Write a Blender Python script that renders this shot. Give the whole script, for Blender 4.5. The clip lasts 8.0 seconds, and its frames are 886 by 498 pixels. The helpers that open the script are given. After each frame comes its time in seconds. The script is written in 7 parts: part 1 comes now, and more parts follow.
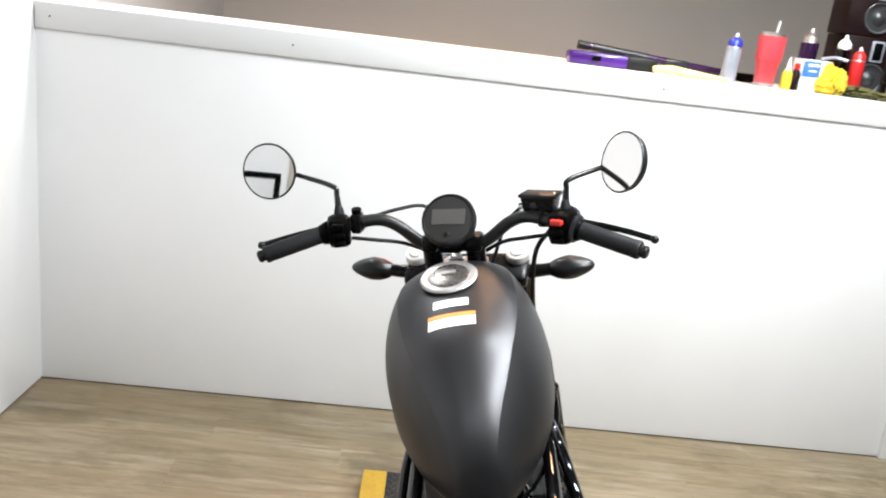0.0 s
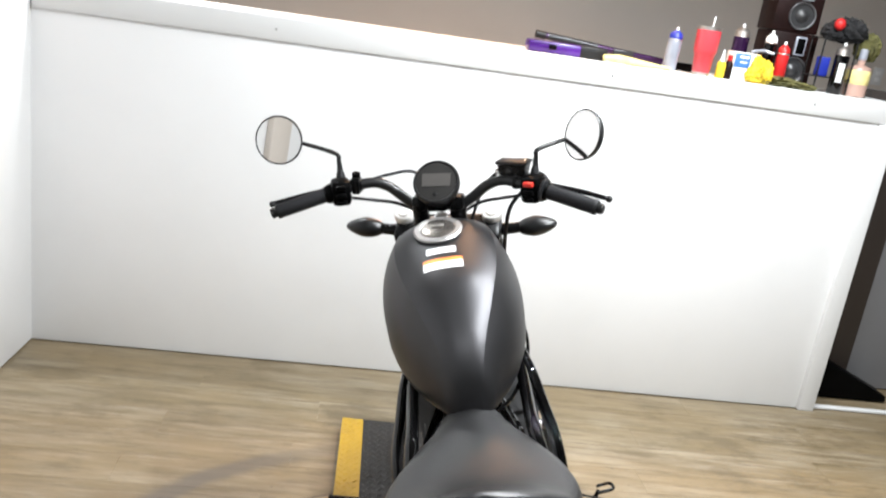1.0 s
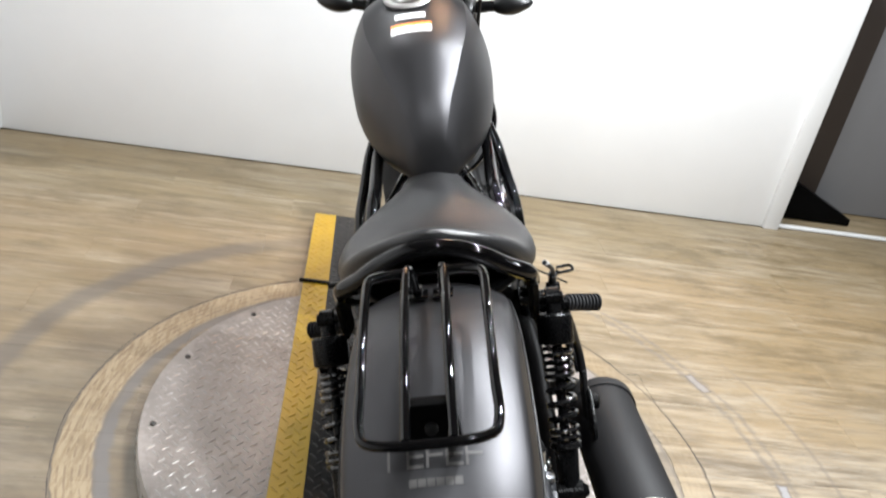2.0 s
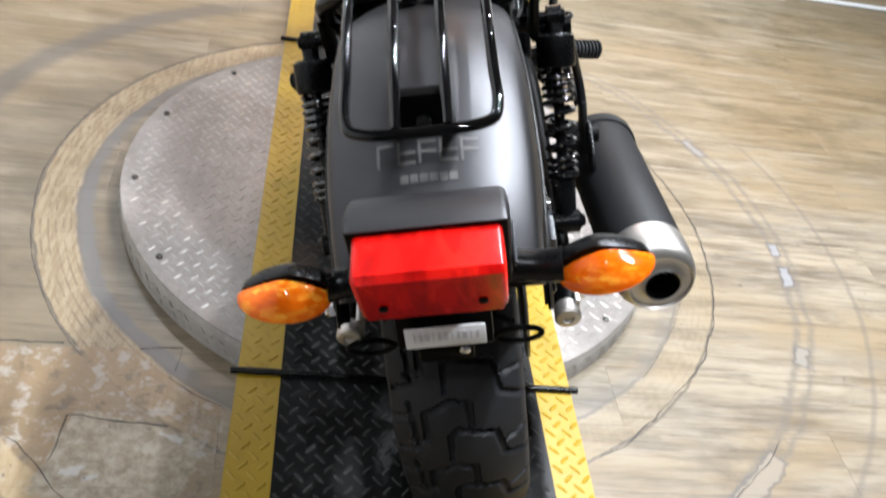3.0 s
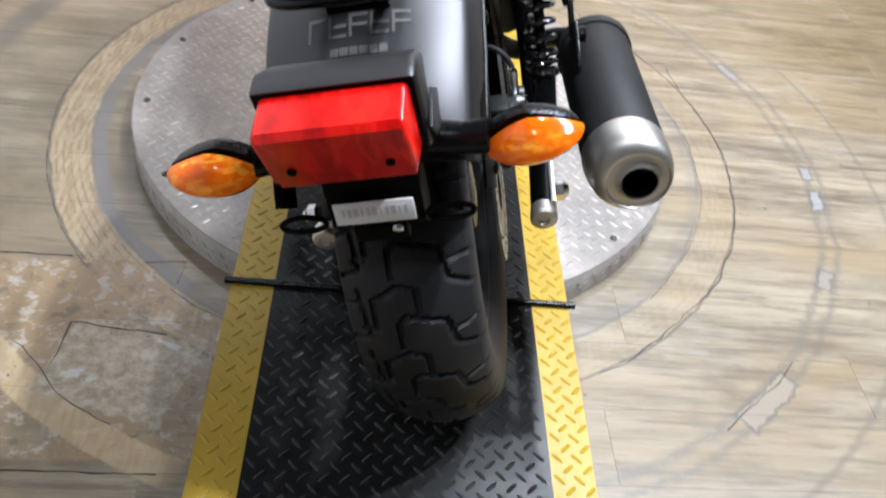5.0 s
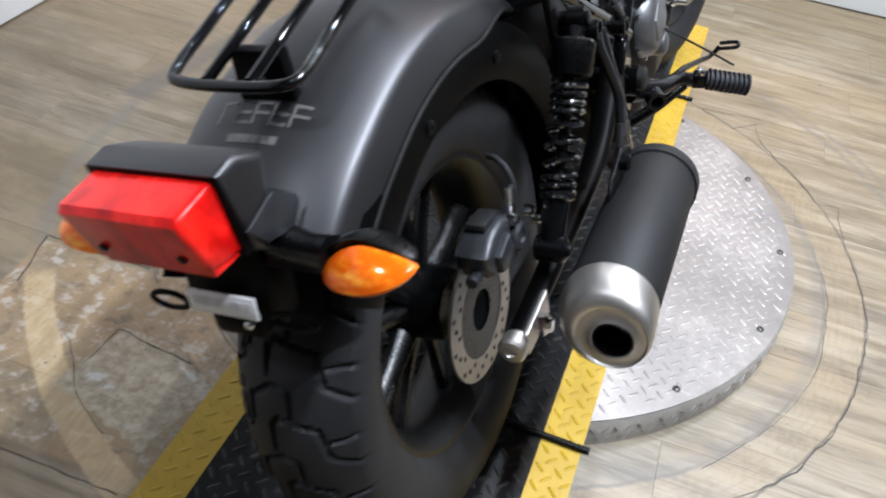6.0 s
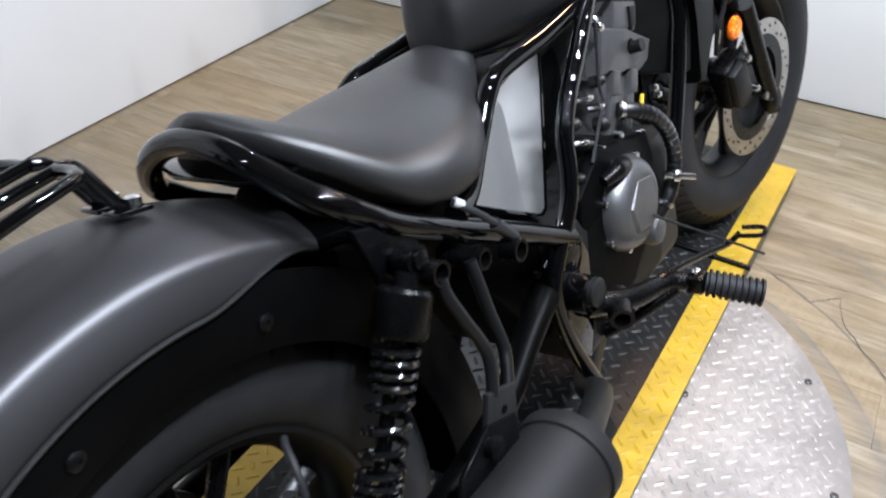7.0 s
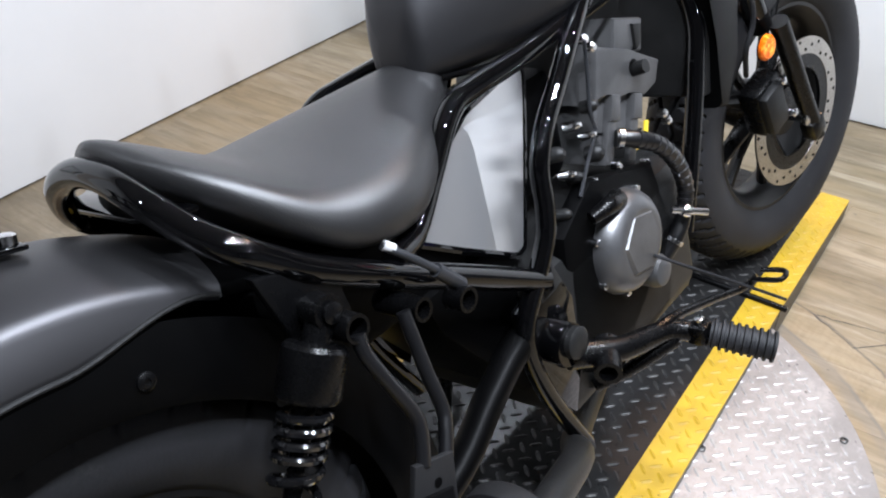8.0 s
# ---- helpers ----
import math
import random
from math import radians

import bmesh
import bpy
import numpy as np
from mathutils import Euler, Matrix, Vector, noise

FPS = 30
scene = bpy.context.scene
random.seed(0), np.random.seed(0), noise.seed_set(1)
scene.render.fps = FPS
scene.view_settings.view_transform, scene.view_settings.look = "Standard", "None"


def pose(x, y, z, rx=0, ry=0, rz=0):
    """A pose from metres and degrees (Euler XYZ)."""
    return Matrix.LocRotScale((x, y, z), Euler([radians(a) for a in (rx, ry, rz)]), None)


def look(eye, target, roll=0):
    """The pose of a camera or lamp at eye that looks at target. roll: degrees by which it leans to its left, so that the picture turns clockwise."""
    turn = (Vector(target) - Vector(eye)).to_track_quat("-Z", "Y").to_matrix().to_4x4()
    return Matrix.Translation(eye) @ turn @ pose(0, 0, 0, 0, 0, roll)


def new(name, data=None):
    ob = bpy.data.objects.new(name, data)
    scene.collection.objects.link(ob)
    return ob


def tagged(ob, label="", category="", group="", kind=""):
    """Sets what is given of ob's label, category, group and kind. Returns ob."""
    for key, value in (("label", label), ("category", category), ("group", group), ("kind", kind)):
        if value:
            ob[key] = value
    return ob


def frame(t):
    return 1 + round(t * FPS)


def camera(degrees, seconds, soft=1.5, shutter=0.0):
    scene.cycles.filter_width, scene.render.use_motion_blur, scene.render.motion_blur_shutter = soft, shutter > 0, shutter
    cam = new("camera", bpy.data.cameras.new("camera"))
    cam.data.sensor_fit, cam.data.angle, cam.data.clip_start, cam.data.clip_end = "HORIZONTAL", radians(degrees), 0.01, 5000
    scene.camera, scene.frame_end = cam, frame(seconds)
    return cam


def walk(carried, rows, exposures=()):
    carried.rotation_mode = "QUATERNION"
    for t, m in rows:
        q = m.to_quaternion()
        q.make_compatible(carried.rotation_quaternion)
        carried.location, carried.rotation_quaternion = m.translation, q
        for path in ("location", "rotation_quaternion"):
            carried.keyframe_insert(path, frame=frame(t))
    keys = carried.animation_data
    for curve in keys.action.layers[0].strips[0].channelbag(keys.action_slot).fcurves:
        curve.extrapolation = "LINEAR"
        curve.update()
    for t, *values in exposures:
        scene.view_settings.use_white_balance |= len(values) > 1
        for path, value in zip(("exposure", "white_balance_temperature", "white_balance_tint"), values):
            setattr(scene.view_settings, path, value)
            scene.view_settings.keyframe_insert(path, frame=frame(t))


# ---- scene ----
cam = camera(56.5, 8.0, 2.0, 0.25)
PATH = [
    (0, (-0.219, -0.596, 1.497), (-0.166, 1.248, 0.964), 7.0),
    (0.5, (-0.299, -0.784, 1.514), (-0.105, 1.063, 1.027), 7.5),
    (1, (-0.315, -0.878, 1.503), (-0.131, 0.953, 0.956), 8.4),
    (1.2, (-0.302, -0.890, 1.476), (-0.108, 0.917, 0.858), 9.0),
    (2.3, (-0.253, -0.947, 1.341), (0.028, 0.684, 0.367), 12.2),
    (2.5, (-0.250, -0.946, 1.313), (0.031, 0.640, 0.267), 11.9),
    (3, (-0.239, -0.945, 1.240), (0.100, 0.480, -0.001), 13.9),
    (3.5, (-0.220, -0.943, 1.177), (0.192, 0.304, -0.224), 16.2),
    (4, (-0.208, -0.948, 1.135), (0.245, 0.178, -0.352), 17.8),
    (4.2, (-0.208, -0.950, 1.131), (0.250, 0.153, -0.372), 17.5),
    (5.3, (0.027, -1.020, 1.235), (0.003, 0.417, -0.039), 8.1),
    (5.5, (0.125, -1.031, 1.254), (-0.062, 0.406, -0.006), 7.1),
    (5.8, (0.207, -0.948, 1.245), (-0.171, 0.466, 0.003), 6.5),
    (6, (0.247, -0.842, 1.229), (-0.140, 0.522, -0.066), 7.5),
    (6.3, (0.295, -0.665, 1.258), (-0.049, 0.693, -0.056), 6.2),
    (6.5, (0.328, -0.587, 1.225), (-0.132, 0.783, -0.039), 1.6),
    (6.8, (0.392, -0.439, 1.223), (-0.263, 0.909, 0.022), 1.7),
    (7, (0.439, -0.344, 1.227), (-0.338, 0.961, 0.051), 0.7),
    (7.2, (0.461, -0.261, 1.222), (-0.382, 0.980, 0.024), 0.8),
    (7.5, (0.489, -0.210, 1.213), (-0.436, 1.022, 0.068), 0.4),
    (8, (0.492, -0.191, 1.190), (-0.430, 1.042, 0.042), -1.5),
]
walk(cam, [(t, look(eye, target, roll)) for t, eye, target, roll in PATH],
     [(0.0, 0.64, 6480, 10), (1.2, 0.72, 6480, 10), (2.5, 0.86, 6350, 11), (3.0, 0.89, 6200, 11), (4.2, 0.85, 6120, 11), (5.5, 0.62, 5950, 11), (6.5, 0.56, 5930, 12), (7.0, 0.56, 5930, 12), (8.0, 0.67, 5960, 13)])

# ---- world and lamps ----
world = bpy.data.worlds.new("room_world")
scene.world = world
world.use_nodes = True
world.node_tree.nodes["Background"].inputs[0].default_value = (0.9, 0.95, 1.0, 1)
world.node_tree.nodes["Background"].inputs[1].default_value = 0.008

CEIL = 2.75
COOL, WARM = (0.935, 0.975, 1.0), (1.0, 0.58, 0.32)
# x, y, size, watts and colour of the round ceiling fixtures
LAMPS = ([(0.9, y, 0.06, w, COOL) for y, w in ((1.78, 13), (1.42, 13), (0.85, 20), (0.49, 20), (-0.05, 23), (-0.38, 30))]
         # those at (-0.55, -1.30) and (3.2, 0.4) are added fill, no known fixtures
         + [(-1.15, 2.50, 0.06, 13, COOL), (-0.55, -1.30, 0.10, 9, COOL), (0.30, 1.05, 0.06, 17, COOL), (3.2, 0.4, 0.12, 9, COOL), (0.02, 2.80, 0.30, 15, WARM)])

# ---- materials ----
def nodes_of(name):
    m = bpy.data.materials.new(name)
    m.use_nodes = True
    nt = m.node_tree
    return m, nt, nt.nodes["Principled BSDF"]


def link(nt, a, b):
    nt.links.new(a, b)


def math_node(nt, op, a, b=None, c=None, clamp=False):
    n = nt.nodes.new("ShaderNodeMath")
    n.operation, n.use_clamp = op, clamp
    for k, v in enumerate((a, b, c)):
        if v is None:
            continue
        if isinstance(v, (int, float)):
            n.inputs[k].default_value = v
        else:
            link(nt, v, n.inputs[k])
    return n.outputs[0]


def mix_col(nt, fac, a, b, blend="MIX"):
    n = nt.nodes.new("ShaderNodeMix")
    n.data_type, n.blend_type = "RGBA", blend
    for k, v in ((0, fac), (6, a), (7, b)):
        if isinstance(v, (int, float)):
            n.inputs[k].default_value = v
        elif isinstance(v, tuple):
            n.inputs[k].default_value = (*v, 1) if len(v) == 3 else v
        else:
            link(nt, v, n.inputs[k])
    return n.outputs[2]


def noise_node(nt, vec, scale, detail=4.0, rough=0.55):
    n = nt.nodes.new("ShaderNodeTexNoise")
    n.inputs["Scale"].default_value, n.inputs["Detail"].default_value, n.inputs["Roughness"].default_value = scale, detail, rough
    if vec is not None:
        link(nt, vec, n.inputs["Vector"])
    return n.outputs["Fac"]


def ramp(nt, fac, lo, hi, a=0.0, b=1.0):
    n = nt.nodes.new("ShaderNodeMapRange")
    n.interpolation_type = "SMOOTHSTEP"
    for k, v in zip(range(1, 5), (lo, hi, a, b)):
        n.inputs[k].default_value = v
    link(nt, fac, n.inputs[0])
    return n.outputs[0]


def scaled(nt, vec, sx, sy, sz):
    n = nt.nodes.new("ShaderNodeVectorMath")
    n.operation = "MULTIPLY"
    link(nt, vec, n.inputs[0])
    n.inputs[1].default_value = (sx, sy, sz)
    return n.outputs[0]


def bump(nt, bsdf, height, strength, dist=0.001):
    n = nt.nodes.new("ShaderNodeBump")
    n.inputs["Strength"].default_value, n.inputs["Distance"].default_value = strength, dist
    link(nt, height, n.inputs["Height"])
    link(nt, n.outputs[0], bsdf.inputs["Normal"])


def surface(name, base, rough, metal=0.0, var=0.15, big=6.0, fine=160.0, relief=0.1, coat=0.0, worn=None, rvar=0.08, spec=0.5):
    """A plain material with large stains and fine grain. worn: a second colour that shows in patches."""
    m, nt, b = nodes_of(name)
    co = nt.nodes.new("ShaderNodeTexCoord").outputs["Object"]
    n1, n2 = noise_node(nt, co, big, 5), noise_node(nt, co, fine, 3)
    dark = tuple(v * (1 - var) for v in base)
    lite = tuple(min(1, v * (1 + var)) for v in base)
    col = mix_col(nt, ramp(nt, n1, 0.3, 0.7), dark, lite)
    col = mix_col(nt, math_node(nt, "MULTIPLY", ramp(nt, n2, 0.35, 0.75), var), col, lite)
    if worn:
        col = mix_col(nt, ramp(nt, noise_node(nt, co, big * 3.3, 8, 0.7), 0.6, 0.72), col, worn)
    link(nt, col, b.inputs["Base Color"])
    r = math_node(nt, "ADD", math_node(nt, "MULTIPLY", math_node(nt, "ADD", n1, n2), rvar), rough - rvar)
    link(nt, r, b.inputs["Roughness"])
    b.inputs["Metallic"].default_value = metal
    b.inputs["Specular IOR Level"].default_value = spec
    if coat:
        b.inputs["Coat Weight"].default_value, b.inputs["Coat Roughness"].default_value = coat, 0.08
    if relief:
        bump(nt, b, n2, relief)
    return m


M_MATTE = surface("matte_grey_paint", (0.065, 0.064, 0.067), 0.43, 0.93, 0.06, 3, 900, 0.03, rvar=0.03, spec=0.4)
M_PANEL = surface("silver_grey_paint", (0.78, 0.785, 0.80), 0.30, 0.9, 0.05, 3, 900, 0.03, rvar=0.03)
M_BLACK = surface("gloss_black_paint", (0.0012, 0.0012, 0.0014), 0.03, 0.0, 0.2, 8, 300, 0.0, rvar=0.008, spec=0.5)
M_SPRING = surface("glossy_black_spring", (0.0030, 0.0030, 0.0034), 0.11, 0.0, 0.2, 8, 300, 0.0, rvar=0.01, spec=0.9, coat=0.8)
M_SATIN = surface("satin_black_metal", (0.0018, 0.0018, 0.0020), 0.28, 0.0, 0.25, 9, 250, 0.06, spec=0.22)
M_PLASTIC = surface("black_plastic", (0.0012, 0.0012, 0.0013), 0.42, 0.0, 0.25, 9, 420, 0.12, spec=0.06)
M_RUBBER = surface("tyre_rubber", (0.0155, 0.0155, 0.0170), 0.56, 0.0, 0.3, 7, 260, 0.25, worn=(0.0240, 0.0238, 0.0240), spec=0.2)
M_SEAT = surface("black_vinyl", (0.012, 0.0118, 0.0122), 0.40, 0.0, 0.12, 5, 700, 0.3, spec=0.7)
M_MUFFLER = surface("muffler_black", (0.0085, 0.0083, 0.0088), 0.60, 0.0, 0.15, 6, 500, 0.1, spec=0.3)
M_STEEL = surface("brushed_steel", (0.56, 0.53, 0.495), 0.43, 1.0, 0.12, 9, 400, 0.1)
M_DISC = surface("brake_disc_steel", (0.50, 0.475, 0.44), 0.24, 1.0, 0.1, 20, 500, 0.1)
# Darker copy of the disc steel that carries the rear wheel's shade.
M_DISC_SHADED = surface("shaded_brake_disc_steel", (0.30, 0.285, 0.265), 0.34, 1.0, 0.1, 20, 500, 0.1)
M_CHROME = surface("bright_metal", (0.7, 0.7, 0.71), 0.16, 1.0, 0.08, 10, 300, 0.03)
M_ALLOY = surface("grey_engine_alloy", (0.150, 0.150, 0.154), 0.38, 0.8, 0.2, 12, 300, 0.2)
M_CAST = surface("dark_cast_alloy", (0.012, 0.012, 0.012), 0.46, 0.3, 0.25, 12, 240, 0.3, spec=0.35)
M_CALIPER = surface("grey_caliper_metal", (0.026, 0.027, 0.030), 0.36, 0.4, 0.25, 20, 300, 0.2)
M_BRIGHT = surface("bright_brushed_metal", (0.78, 0.76, 0.73), 0.42, 0.7, 0.1, 12, 300, 0.05)
M_BAR = surface("satin_black_bar_paint", (0.0075, 0.0075, 0.0080), 0.36, 0.0, 0.2, 8, 300, 0.04, spec=0.45)
M_TUBE = surface("black_powder_coat", (0.0038, 0.0038, 0.0044), 0.30, 0.0, 0.2, 9, 250, 0.06, spec=0.6)
M_RIM = surface("dusty_black_rim", (0.0035, 0.0035, 0.0036), 0.40, 0.0, 0.25, 9, 250, 0.06, spec=0.3)
M_CAPRING = surface("brushed_filler_ring", (0.46, 0.44, 0.43), 0.36, 0.8, 0.1, 12, 300, 0.05)
M_LID = surface("fuel_cap_lid", (0.26, 0.235, 0.215), 0.28, 0.9, 0.1, 30, 300, 0.05)
M_WHITE = surface("white_label", (0.8, 0.8, 0.8), 0.45, 0, 0.05, 20, 300, 0.02)
M_CANLIGHT = surface("pale_grey_plastic", (0.42, 0.42, 0.42), 0.4, 0, 0.1, 20, 300, 0.02)
M_ORANGE = surface("orange_label", (0.85, 0.25, 0.05), 0.45, 0, 0.05, 20, 300, 0.02)
M_RED_SWITCH = surface("red_switch", (0.6, 0.03, 0.02), 0.4, 0, 0.05, 20, 300, 0.02)
M_LETTER = surface("grey_lettering", (0.088, 0.083, 0.080), 0.5, 0.0, 0.05, 20, 300, 0.0)
M_PRINT = surface("print_bars", (0.60, 0.60, 0.63), 0.5, 0, 0.05, 20, 300, 0.0)
M_SCREEN = surface("dark_screen", (0.030, 0.029, 0.028), 0.16, 0, 0.05, 20, 300, 0.0, spec=0.25)
M_LCD = surface("screen_panel", (0.075, 0.070, 0.066), 0.3, 0, 0.05, 20, 300, 0.0, spec=0.25)
M_BEIGE = surface("beige_headlamp_shell", (0.33, 0.25, 0.2), 0.3, 0.4, 0.1, 9, 300, 0.05)


def mul_all(nt, *vals):
    out = vals[0]
    for v in vals[1:]:
        out = math_node(nt, "MULTIPLY", out, v)
    return out


def lens_material(name, colour, tint, deep, cells, streak=(1, 1, 1), rough=0.10, painted_glint=0.6):
    """Clear coloured plastic over moulded prisms: glints and dark gaps painted as cell colours."""
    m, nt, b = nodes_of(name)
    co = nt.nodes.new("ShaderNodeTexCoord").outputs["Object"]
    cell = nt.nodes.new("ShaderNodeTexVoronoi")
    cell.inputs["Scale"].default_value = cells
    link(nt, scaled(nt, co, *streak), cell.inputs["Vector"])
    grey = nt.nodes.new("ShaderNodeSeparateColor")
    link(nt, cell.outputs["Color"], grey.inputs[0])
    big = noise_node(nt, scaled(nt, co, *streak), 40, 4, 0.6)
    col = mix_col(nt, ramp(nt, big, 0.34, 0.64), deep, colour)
    col = mix_col(nt, mul_all(nt, ramp(nt, grey.outputs[0], 0.2, 1.0), ramp(nt, big, 0.42, 0.62), painted_glint), col, tint)
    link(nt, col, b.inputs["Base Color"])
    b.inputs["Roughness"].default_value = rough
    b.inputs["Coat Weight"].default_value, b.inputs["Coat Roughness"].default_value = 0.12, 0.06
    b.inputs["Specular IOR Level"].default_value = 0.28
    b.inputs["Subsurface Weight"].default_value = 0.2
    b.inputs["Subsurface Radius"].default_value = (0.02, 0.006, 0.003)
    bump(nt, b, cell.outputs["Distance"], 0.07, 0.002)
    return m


M_RED = lens_material("red_tail_lens", (0.68, 0.005, 0.003), (0.88, 0.018, 0.009), (0.38, 0.003, 0.002), 60, (1, 0.5, 0.35), rough=0.26, painted_glint=0.8)
M_AMBER = lens_material("amber_lens", (0.86, 0.17, 0.002), (1.0, 0.56, 0.06), (0.66, 0.100, 0.001), 170, (0.5, 1, 1.3), painted_glint=0.7)


def mirror_material():
    m, nt, b = nodes_of("mirror_glass")
    b.inputs["Base Color"].default_value = (0.9, 0.9, 0.9, 1)
    b.inputs["Metallic"].default_value, b.inputs["Roughness"].default_value = 1.0, 0.015
    return m


M_MIRROR = mirror_material()


def wall_paint(name, base, dirt=0.05):
    m, nt, b = nodes_of(name)
    co = nt.nodes.new("ShaderNodeNewGeometry").outputs["Position"]
    n1, n2 = noise_node(nt, co, 1.3, 6, 0.6), noise_node(nt, co, 340, 2)
    col = mix_col(nt, ramp(nt, n1, 0.35, 0.7), tuple(v * (1 - dirt) for v in base), base)
    spots = ramp(nt, noise_node(nt, co, 7, 9, 0.72), 0.7, 0.78)
    col = mix_col(nt, math_node(nt, "MULTIPLY", spots, 0.25), col, tuple(v * f for v, f in zip(base, (0.86, 0.84, 0.76))))
    link(nt, col, b.inputs["Base Color"])
    b.inputs["Roughness"].default_value = 0.55
    bump(nt, b, n2, 0.12)
    return m


M_WALL = wall_paint("white_wall_paint", (0.80, 0.80, 0.80))
M_TRIM = wall_paint("white_trim_paint", (0.65, 0.65, 0.645), 0.03)
M_FARWALL = wall_paint("warm_grey_wall_paint", (0.64, 0.58, 0.52))
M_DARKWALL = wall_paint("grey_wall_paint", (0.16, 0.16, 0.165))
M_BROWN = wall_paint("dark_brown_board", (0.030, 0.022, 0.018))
# M_DIM and M_CEIL: surfaces out of view, darkened to hold back bounce.
M_DIM = wall_paint("dark_unseen_wall_paint", (0.13, 0.13, 0.132))
M_ENGINE = surface("grey_painted_engine", (0.085, 0.084, 0.085), 0.40, 0.4, 0.2, 12, 300, 0.2, spec=0.5)
M_TAG = surface("yellow_tag", (0.7, 0.5, 0.02), 0.5, 0, 0.1, 20, 300, 0.02)
M_CEIL = wall_paint("dark_unseen_ceiling_paint", (0.16, 0.155, 0.15))


def diamond_plate(name, base, rough, metal, worn, worn_at=0.55, var=0.2, spec=0.5):
    m, nt, b = nodes_of(name)
    co = nt.nodes.new("ShaderNodeNewGeometry").outputs["Position"]
    n1, n2, n3 = noise_node(nt, co, 4, 8, 0.65), noise_node(nt, co, 60, 5, 0.7), noise_node(nt, scaled(nt, co, 40, 9, 40), 3, 4)
    col = mix_col(nt, ramp(nt, n1, 0.3, 0.7), tuple(v * (1 - var) for v in base), tuple(v * (1 + var) for v in base))
    col = mix_col(nt, ramp(nt, math_node(nt, "ADD", math_node(nt, "MULTIPLY", n1, 0.5), math_node(nt, "MULTIPLY", n2, 0.5)), worn_at, worn_at + 0.1), col, worn)
    col = mix_col(nt, math_node(nt, "MULTIPLY", ramp(nt, n3, 0.55, 0.75), 0.25), col, tuple(v * 0.4 for v in base))
    pits = ramp(nt, noise_node(nt, co, 85, 3, 0.5), 0.70, 0.74)
    col = mix_col(nt, math_node(nt, "MULTIPLY", pits, 0.75), col, tuple(v * 0.22 for v in base))
    link(nt, col, b.inputs["Base Color"])
    b.inputs["Metallic"].default_value = metal
    b.inputs["Specular IOR Level"].default_value = spec
    link(nt, math_node(nt, "ADD", math_node(nt, "MULTIPLY", n2, 0.2), rough - 0.1), b.inputs["Roughness"])
    bump(nt, b, n2, 0.15)
    return m


M_BOLT = surface("worn_plate_bolt", (0.07, 0.066, 0.062), 0.4, 0.6, 0.3, 40, 300, 0.1)
M_DPSTEEL = diamond_plate("diamond_plate_steel", (0.245, 0.221, 0.204), 0.48, 0.25, (0.335, 0.300, 0.278), 0.50)
# Worn lug tops, lightened further in place of their glints.
M_DPSTEEL_LUG = diamond_plate("worn_steel_lugs_lightened", (0.31, 0.285, 0.268), 0.38, 0.4, (0.40, 0.375, 0.355), 0.48)
# Dusty skirt plate, lightened to offset the weaker light on its upright face.
M_SKIRT = diamond_plate("dusty_skirt_lightened", (0.36, 0.335, 0.305), 0.6, 0.0, (0.46, 0.43, 0.395), 0.50)
M_DPBLACK = diamond_plate("black_painted_plate", (0.0130, 0.0128, 0.0128), 0.30, 0.0, (0.027, 0.026, 0.024), 0.56, spec=0.16)
M_DPLUG = diamond_plate("worn_black_lugs", (0.022, 0.0215, 0.021), 0.34, 0.2, (0.048, 0.046, 0.043), 0.5, spec=0.26)
M_DPYELLOW = diamond_plate("yellow_painted_plate", (0.40, 0.255, 0.010), 0.46, 0.0, (0.46, 0.310, 0.022), 0.56, 0.16)


DISC = (-0.010, 0.629)


